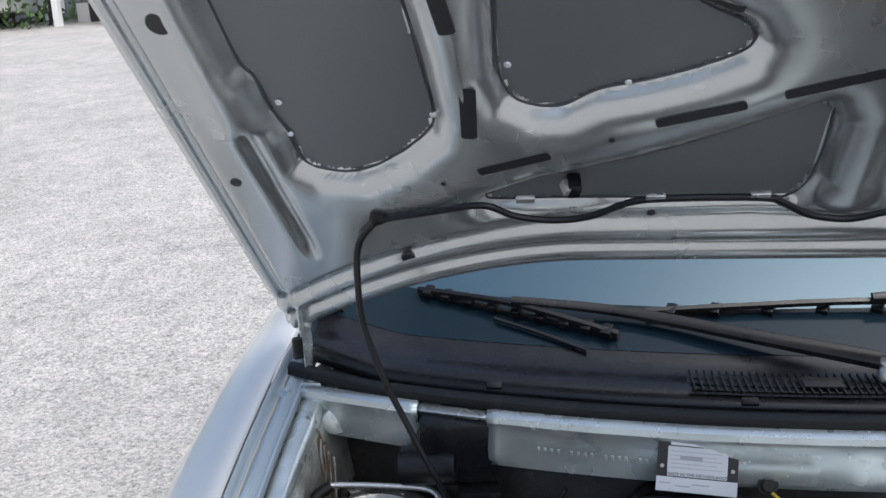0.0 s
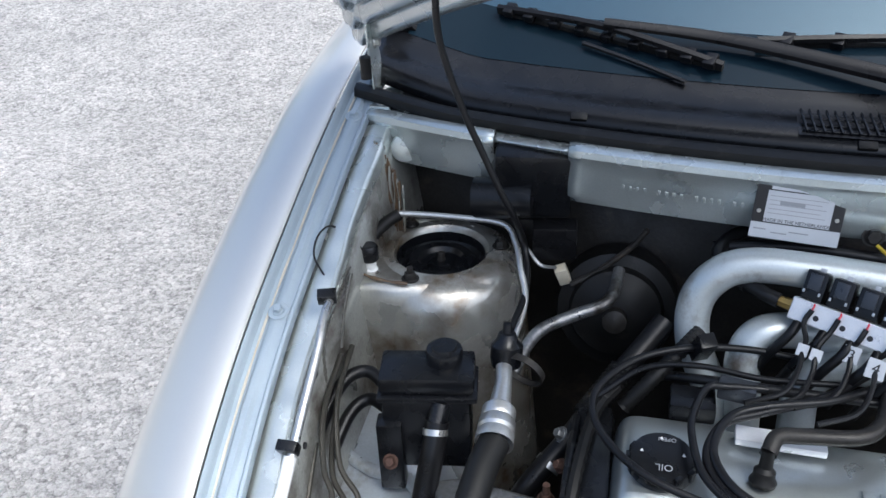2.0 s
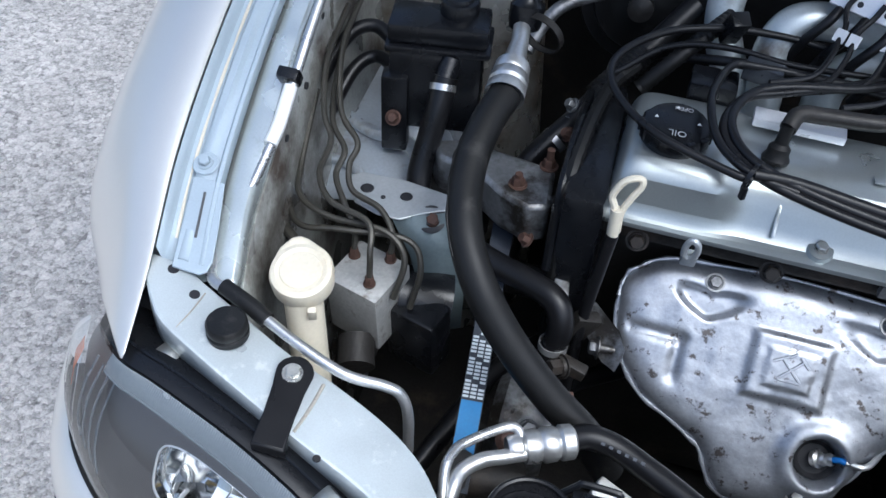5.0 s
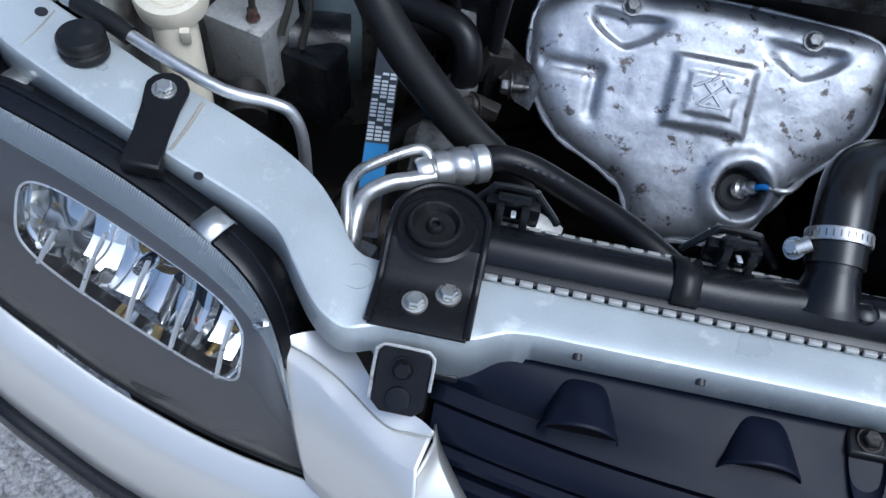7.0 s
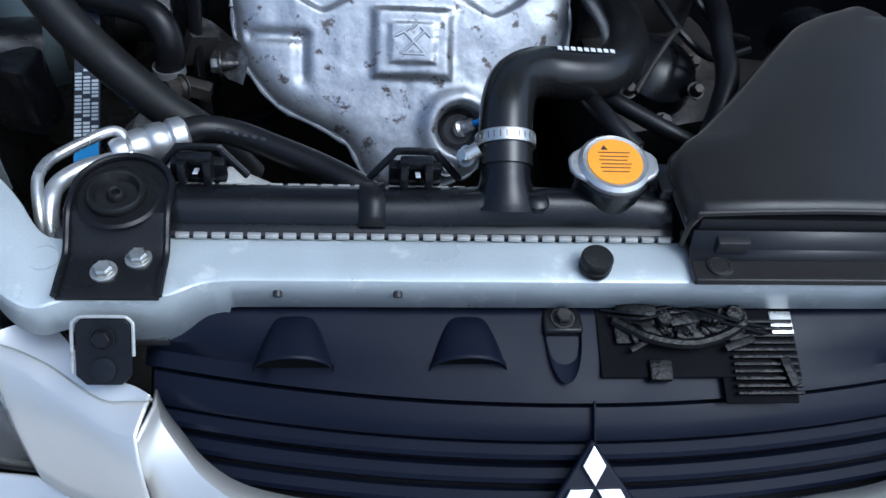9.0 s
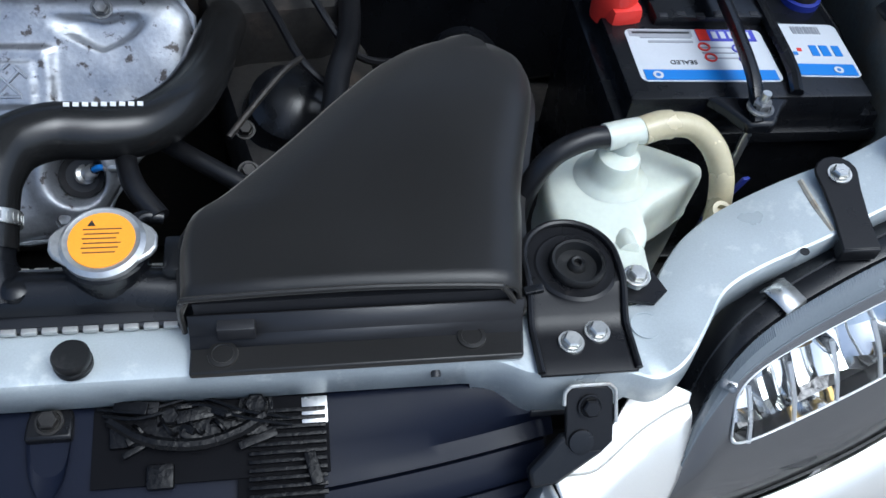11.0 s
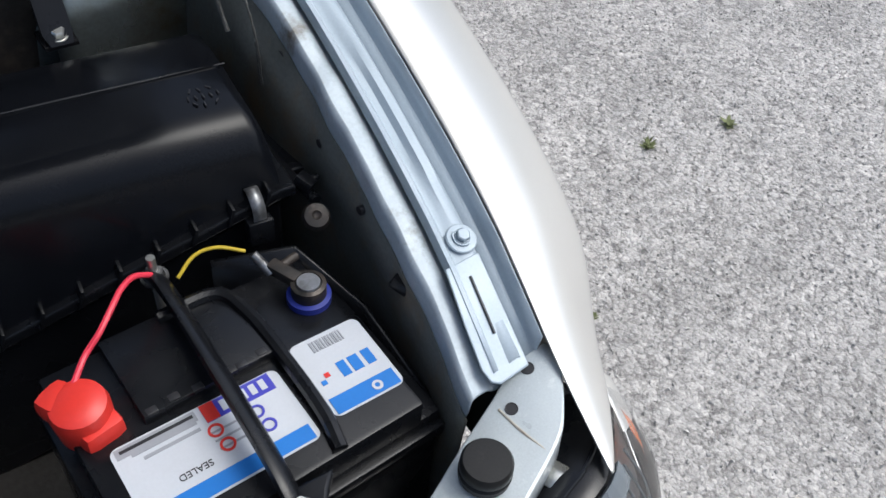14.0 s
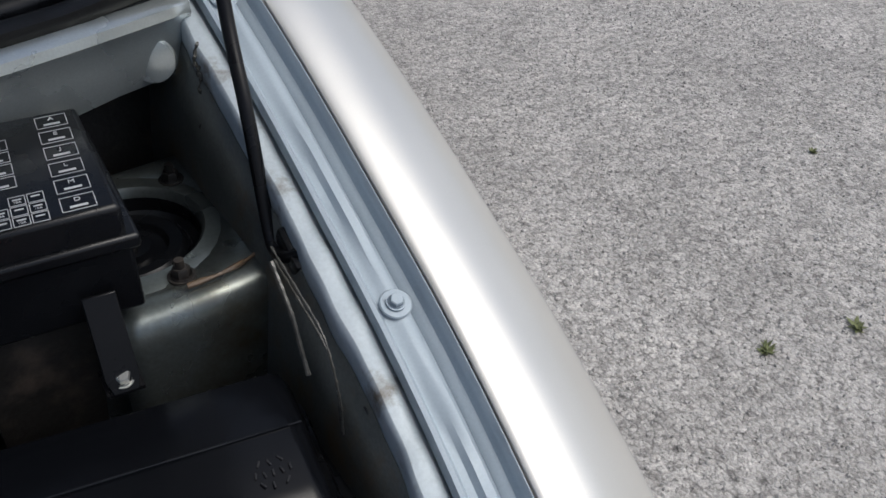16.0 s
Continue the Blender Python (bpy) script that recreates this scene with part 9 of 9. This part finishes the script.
part("symbol_ring", lathe(B(), [(0.0042, 0), (0.0042, 0.0008), (0.002, 0.0008)], bm2 @ V(-0.010, 0.027, 0.0010), bm2.to_3x3() @ V(0, 0, 1), 18), PAPER, two)
part("handle_groove", tube(B(), [(0.500, 0.318, 0.771), (0.545, 0.315, 0.772), (0.557, 0.285, 0.771), (0.559, 0.230, 0.768), (0.557, 0.180, 0.767), (0.552, 0.152, 0.764)], 0.0055, 8), BLACK, bat, "black carrying strap")
neg = part("negative_post", lathe(B(), [(0.0110, 0.0), (0.0100, 0.018), (0.009, 0.020), (0, 0.0205)], (0.606, 0.279, 0.762)), CASTALU, bat)
part("post_ring", lathe(B(), [(0.0175, 0), (0.0175, 0.006), (0.013, 0.007)], (0.606, 0.279, 0.762), seg=28), BLUE, bat, "blue plastic post ring")
cl = part("terminal_clamp", lathe(B(), [(0.0110, 0.0), (0.0138, 0.001), (0.0138, 0.012), (0.0105, 0.013)], (0.606, 0.279, 0.768), seg=28), GRIME, bat, "grey battery clamp")
part("clamp_arm", block(B(), (0.597, 0.300, 0.778), (0.011, 0.028, 0.010), (0, 0, 20), 0.002), GRIME, cl)
part("clamp_bolt", rod(B(), (0.590, 0.308, 0.775), (0.583, 0.322, 0.788), 0.0040), CASTALU, cl)
part("clamp_bolt", rod(B(), (0.595, 0.306, 0.779), (0.614, 0.310, 0.779), 0.0036), GRIME, cl)
bar = thing("battery_clamp", "black steel clamp bar over the battery", "clamp", (0.508, 0.24, 0.775))
part("bar", tube(B(), [(0.5030, 0.118, 0.766), (0.5032, 0.130, 0.777), (0.5050, 0.16, 0.786), (0.509, 0.24, 0.790), (0.5135, 0.32, 0.786), (0.5145, 0.352, 0.777)], 0.0105, 10, squash=0.55), BLACK, bar)
part("front_plate", slab(B(), [V(0.470, 0.146, 0.7690), V(0.540, 0.142, 0.7690), V(0.528, 0.130, 0.7690), V(0.516, 0.112, 0.7690), V(0.494, 0.112, 0.7690), V(0.482, 0.132, 0.7690)], (0, 0, -0.012)), BLACK, bar, bevel=0.003)
for p, q, h in ((V(0.503, 0.122, 0.60), V(0.503, 0.122, 0.792), 0.778), (V(0.514, 0.350, 0.60), V(0.514, 0.350, 0.800), 0.780)):
    part("rod", rod(B(), p, q, 0.0036, seg=12), ZINC, bar)
    part("nut", bolt_shape(B(), V(q.x, q.y, h - 0.002), (0, 0, 1), 0.0072, 0.007, 1.5), CASTALU, bar)
redcap = thing("terminal_cap", "bright red plastic cap over the positive terminal", "terminal cap", (0.424, 0.262, 0.762))
part("cap", lathe(B(), [(0.0190, -0.012), (0.0198, 0.004), (0.0202, 0.014), (0.0186, 0.021), (0.012, 0.0245), (0, 0.025)], (0.424, 0.270, 0.766), (-0.05, -0.1, 1), 24), RED, redcap)
part("cap_lobe", block(B(), (0.414, 0.281, 0.779), (0.026, 0.022, 0.022), (0, 0, 25), 0.008), RED, redcap)
part("cap_skirt", block(B(), (0.429, 0.255, 0.762), (0.030, 0.020, 0.028), (0, 0, 10), 0.007), RED, redcap)
part("red_wire", tube(B(), [(0.426, 0.282, 0.788), (0.441, 0.298, 0.791), (0.456, 0.305, 0.799), (0.471, 0.317, 0.804), (0.484, 0.330, 0.804), (0.497, 0.340, 0.799), (0.510, 0.344, 0.789)], 0.0023, 8), PINKWIRE, redcap, "bright red wire")
part("yellow_wire", tube(B(), [(0.528, 0.340, 0.778), (0.545, 0.345, 0.788), (0.562, 0.340, 0.792), (0.580, 0.328, 0.788)], 0.0015, 8), YELLOWWIRE, bat, "thin yellow wire")
tray = thing("battery_tray", "black plastic battery tray", "tray", (0.52, 0.24, 0.54))
part("base", block(B(), (0.525, 0.235, 0.562), (0.262, 0.195, 0.012), (0, 0, 0), 0.004), BLACK, tray)
part("wall", block(B(), (0.645, 0.240, 0.62), (0.008, 0.20, 0.11), (0, 4, 0), 0.003), BLACK, tray)
part("shelf", block(B(), (0.50, 0.225, 0.40), (0.28, 0.22, 0.31)), GRIME, tray)
part("side_shield", sheet(B(), [[V(0.648, 0.16, 0.72), V(0.655, 0.16, 0.60), V(0.66, 0.16, 0.4)], [V(0.648, 0.26, 0.745), V(0.655, 0.26, 0.62), V(0.66, 0.26, 0.4)], [V(0.628, 0.335, 0.762), V(0.64, 0.34, 0.64), V(0.65, 0.34, 0.4)], [V(0.560, 0.352, 0.768), V(0.56, 0.36, 0.66), V(0.56, 0.36, 0.4)]]), BLACK, tray, solid=0.004)

# ---- air filter box ----
box = thing("air_filter_box", "black plastic air filter box with clips", "air filter", (0.45, 0.45, 0.60))
fm = Matrix.Translation((0.632, 0.372, 0.0)) @ Matrix.Rotation(radians(-8), 4, "Z")


def fb(u, v, z):
    """u leftwards along the front of the filter box, v backwards."""
    return fm @ V(-u, v, z)


def joint_z(u):
    """Height of the slanting joint between lid and box."""
    return 0.797 - 0.29 * max(0.0, u)


rows = []
for u, e in ((-0.002, 1), (0.0, 0.5), (0.006, 0.12), (0.014, 0), (0.10, 0), (0.20, 0), (0.30, 0), (0.38, 0), (0.43, 0.2), (0.44, 1)):
    k = 1 - e
    rows.append([fb(u, -0.008, joint_z(u) + 0.004), fb(u, -0.004, joint_z(u) + 0.014), fb(u, 0.002, 0.817 + 0.010 * k), fb(u, 0.009, 0.823 + 0.022 * k), fb(u, 0.020, 0.828 + 0.029 * k), fb(u, 0.036, 0.830 + 0.031 * k), fb(u, 0.085, 0.830 + 0.033 * k),
                 fb(u, 0.0855, 0.830 + 0.0345 * k), fb(u, 0.118, 0.830 + 0.035 * k), fb(u, 0.142, 0.828 + 0.033 * k), fb(u, 0.150, 0.80)])
lid = part("lid", sheet(B(), rows), FILTERBLACK, box, "glossy black lid", angle=55)
part("step_ridge", tube(B(), [fb(0.004, 0.0865, 0.8635), fb(0.12, 0.0865, 0.8648), fb(0.25, 0.0865, 0.8648), fb(0.40, 0.0865, 0.8648)], 0.0009, 6), BLACK, lid)
rim = part("rim", slab(B(), [fb(u, v, joint_z(u) + 0.006) for u, v in ((-0.014, -0.014), (0.0, -0.014), (0.45, -0.014), (0.45, 0.155), (0.0, 0.155), (-0.014, 0.155))], (0, 0, -0.010)), BLACK, box, bevel=0.002)
for k in range(14):
    u = 0.012 + 0.031 * k
    part("rib", block(B(), fb(u, -0.010, joint_z(u) + 0.007), (0.003, 0.014, 0.018), (0, 16, -8), 0.0008), BLACK, rim)
part("base", slab(B(), [fb(u, v, joint_z(u) - 0.003) for u, v in ((-0.004, -0.004), (0.0, -0.004), (0.44, -0.004), (0.44, 0.148), (0.0, 0.148), (-0.004, 0.148))], (0, 0, -0.16)), BLACK, box, "black lower box", bevel=0.006)
for u in (0.022, 0.30):
    bm = B()
    line = [(-0.020, -0.015), (-0.024, -0.001), (-0.022, 0.009), (-0.016, 0.015), (-0.008, 0.018), (-0.002, 0.016)]
    sheet(bm, [[fb(u - 0.0055, v, joint_z(u) + z), fb(u + 0.0055, v, joint_z(u) + z)] for v, z in line])
    part("spring_clip", bm, CASTALU, box, "bright steel spring clip", solid=0.0012)
    part("clip_base", block(B(), fb(u, -0.020, joint_z(u) - 0.017), (0.022, 0.012, 0.026), (0, 0, -8), 0.003), BLACK, box)
for k, (du, dv, rot) in enumerate(((0, 0, 0), (0.006, 0, 10), (0.012, 0.001, -10), (-0.006, 0, 15), (-0.012, 0.001, 0), (0.001, 0.009, 20), (0.008, 0.010, -25), (-0.007, 0.010, 35), (0.002, -0.010, 0), (-0.008, -0.009, -35), (0.009, -0.008, 30))):
    part("moulded_mark", block(B(), fb(0.034 + du, 0.052 + dv, 0.8622), (0.0013, 0.0055, 0.0016), (0, 0, rot - 8), 0.0003), INKSHADE, lid)
part("side_shelf", slab(B(), [fb(u, v, 0.790) for u, v in ((-0.012, 0.02), (-0.036, 0.02), (-0.040, 0.15), (-0.012, 0.15))], (0, 0, -0.008)), BLACK, box, bevel=0.002)
part("grommet", lathe(B(), [(0.010, 0), (0.012, 0.004), (0.010, 0.010), (0.004, 0.011), (0, 0.006)], (0.648, 0.335, 0.782), (-0.2, -0.5, 0.8)), GRIME, box, "worn rubber grommet")
part("side_strap", tube(B(), [(0.655, 0.345, 0.790), (0.652, 0.40, 0.792), (0.652, 0.47, 0.80), (0.655, 0.53, 0.82)], 0.005, 8), BLACK, box)
part("outlet_duct", tube(B(), [fb(0.40, 0.07, 0.80), fb(0.46, 0.08, 0.80), fb(0.53, 0.10, 0.79), (0.05, 0.52, 0.80)], 0.036, 20, 8, True, 0.002, 3), BLACK, box)

# ---- fuse box on its bracket ----
fuse = thing("fuse_box", "black fuse box with white printed symbols on its lid", "fuse box", (0.49, 0.66, 0.90))
fz = 0.9965
lid = part("lid", slab(B(), [V(x, y, fz) for x, y in ((0.5745, 0.588), (0.581, 0.738), (0.405, 0.752), (0.398, 0.600))], (0, 0, -0.030)), BLACK, fuse, bevel=0.004)
part("lid_lip", slab(B(), [V(x, y, 0.972) for x, y in ((0.582, 0.583), (0.587, 0.742), (0.400, 0.757), (0.392, 0.595))], (0, 0, -0.012)), BLACK, fuse, bevel=0.003)
part("body", slab(B(), [V(x, y, 0.962) for x, y in ((0.576, 0.588), (0.580, 0.736), (0.406, 0.750), (0.400, 0.600))], (0, 0, -0.060)), BLACK, fuse, bevel=0.003)
part("leg", slab(B(), [V(0.532, 0.586, 0.93), V(0.556, 0.584, 0.93), V(0.5545, 0.560, 0.868), V(0.5515, 0.550, 0.862), V(0.532, 0.551, 0.862), V(0.530, 0.562, 0.868)], (0, -0.003, 0.001)), BLACKMETAL, fuse, "black steel bracket leg", bevel=0.001)
part("leg_foot", slab(B(), [V(0.528, 0.575, 0.866), V(0.556, 0.573, 0.866), V(0.555, 0.548, 0.863), V(0.528, 0.550, 0.863)], (0, 0, -0.003)), BLACKMETAL, fuse)
part("leg_bolt", bolt_shape(B(), (0.542, 0.558, 0.867), (0, -0.3, 1), 0.0062, 0.006, 1.4), ZINC, fuse)
part("leg_hole", lathe(B(), [(0.003, 0), (0, 0.0003)], (0.5445, 0.5652, 0.888), (0, -0.93, 0.36), 12), LIGHTINK, fuse)
part("stand", block(B(), (0.50, 0.63, 0.82), (0.10, 0.05, 0.16), (0, 0, 0), 0.004), GRIME, fuse)
lm2 = frame_of((0.4885, 0.668, fz + 0.0004), (1, -0.075, 0), (0.045, 1, 0))


def outlined(x0, x1, y0, y1, parent, w=0.0006):
    bm = B()
    for a, b, c, d in ((x0, x1, y0, y0 + w), (x0, x1, y1 - w, y1), (x0, x0 + w, y0, y1), (x1 - w, x1, y0, y1)):
        plate_on(bm, lm2, a, b, c, d, 0.0003)
    return part("symbol_frame", bm, LIGHTINK, parent)


for k in range(6):
    y0 = 0.050 - 0.0235 * k
    outlined(0.055, 0.078, y0, y0 + 0.018, lid)
    words("AEJLMD"[k], 0.0065, lm2 @ Matrix.Translation((0.0665, y0 + 0.0125, 0.0004)), LIGHTINK, lid)
    part("symbol_bar", plate_on(B(), lm2, 0.0605, 0.0725, y0 + 0.0035, y0 + 0.0060, 0.0003), LIGHTINK, lid)
for k in range(4):
    y0 = 0.030 - 0.0175 * k
    outlined(0.008, 0.032, y0, y0 + 0.0150, lid)
    words("BKHF"[k], 0.0055, lm2 @ Matrix.Translation((0.020, y0 + 0.0105, 0.0004)), LIGHTINK, lid)
    part("symbol_bar", plate_on(B(), lm2, 0.013, 0.027, y0 + 0.0025, y0 + 0.0048, 0.0003), LIGHTINK, lid)
for i in range(3):
    for j in range(3):
        x0, y0 = 0.012 + 0.012 * i, -0.071 + 0.0125 * j
        if (i, j) != (0, 2):
            outlined(x0, x0 + 0.011, y0, y0 + 0.0115, lid)
            part("symbol_bar", plate_on(B(), lm2, x0 + 0.0025, x0 + 0.0085, y0 + 0.0065, y0 + 0.0080, 0.0003), LIGHTINK, lid)
            if (i + j) % 2:
                words("10A", 0.0032, lm2 @ Matrix.Translation((x0 + 0.0055, y0 + 0.0035, 0.0004)), LIGHTINK, lid)
for k in range(5):
    y0 = 0.035 - 0.022 * k
    outlined(-0.040, -0.016, y0, y0 + 0.017, lid)

# ---- prop rod, lower corner clutter ----
prop = thing("prop_rod", "slim black hood prop rod in its pivot", "prop rod", (0.698, 0.622, 0.88))
part("rod", tube(B(), [(0.692, 0.560, 0.926), (0.683, 0.572, 0.918), (0.682, 0.590, 0.912), (0.684, 0.606, 0.925), (0.690, 0.643, 1.010), (0.700, 0.695, 1.079), (0.712, 0.74, 1.20), (0.722, 0.66, 1.30)], 0.0058, 12), BLACKMETAL, prop)
part("pivot", block(B(), (0.691, 0.572, 0.920), (0.016, 0.040, 0.020), (25, 0, 0), 0.004), BLACK, prop, "black plastic pivot")
part("pivot_pin", lathe(B(), [(0.008, 0), (0.008, 0.004), (0.004, 0.005), (0, 0.005)], (0.682, 0.604, 0.870), (-1, 0, 0.3)), BLACK, prop)
for x, y, z in ((0.668, 0.235, 0.785), (0.660, 0.36, 0.80)):
    cp = thing("wall_clip", "small black plastic clip on the inner wing", "clip", (x, y, z), "clips on the inner wing")
    part("body", block(B(), (x - 0.006, y, z), (0.012, 0.016, 0.010), (20, 10, 30), 0.002), BLACK, cp)
    part("barb", rod(B(), (x - 0.010, y, z), (x + 0.006, y, z), 0.003, seg=10), BLACK, cp)
for k in range(5):
    ho = thing("bay_hose", "dark hose low in the engine bay", "hose", (0.1, 0.3, 0.5), "hoses low in the bay")
    r5 = random.Random(20 + k)
    x0 = (-0.50, -0.42, 0.16, 0.24, 0.32)[k]
    part("hose", tube(B(), [(x0 + 0.05 * j + r5.uniform(-0.02, 0.02), 0.10 + 0.10 * j + r5.uniform(-0.03, 0.03), 0.50 + 0.03 * math.sin(j + k)) for j in range(5)], 0.012, 10), HOSE, ho)

# hoses and fixings deep in the gap beside the engine
clutter = thing("heater_hose", "black ribbed heater hose running down beside the engine", "hose", (-0.40, 0.52, 0.78))
part("hose", tube(B(), [(-0.29, 0.63, 0.86), (-0.315, 0.60, 0.835), (-0.355, 0.55, 0.80), (-0.39, 0.50, 0.765), (-0.435, 0.45, 0.72), (-0.46, 0.42, 0.66)], 0.0135, 14), HOSE, clutter)
part("sleeve", tube(B(), [(-0.335, 0.575, 0.82), (-0.355, 0.55, 0.80), (-0.375, 0.522, 0.783)], 0.0150, 14, 12, True, 0.0016, 2), RUBBER, clutter, "ribbed sleeve")
for k in range(5):
    part("print_mark", block(B(), (-0.372 - 0.007 * k, 0.524 - 0.009 * k, 0.7945 - 0.006 * k), (0.004, 0.005, 0.0006), (-20, 35, 40)), LABELGREY, clutter)
part("clip", lathe(B(), [(0.0145, -0.004), (0.016, -0.004), (0.016, 0.004), (0.0145, 0.004)], (-0.41, 0.477, 0.743), (-0.55, -0.6, -0.55), 20), ALU, clutter)
for k, (x, y, z) in enumerate(((-0.395, 0.47, 0.80), (-0.39, 0.43, 0.79), (-0.388, 0.355, 0.755), (-0.405, 0.33, 0.72))):
    part("fixing_bolt", bolt_shape(B(), (x, y, z), (-0.7, -0.4, 0.6), 0.0058, 0.008, 1.5), (CASTALU, RUSTBOLT)[k % 2], clutter)
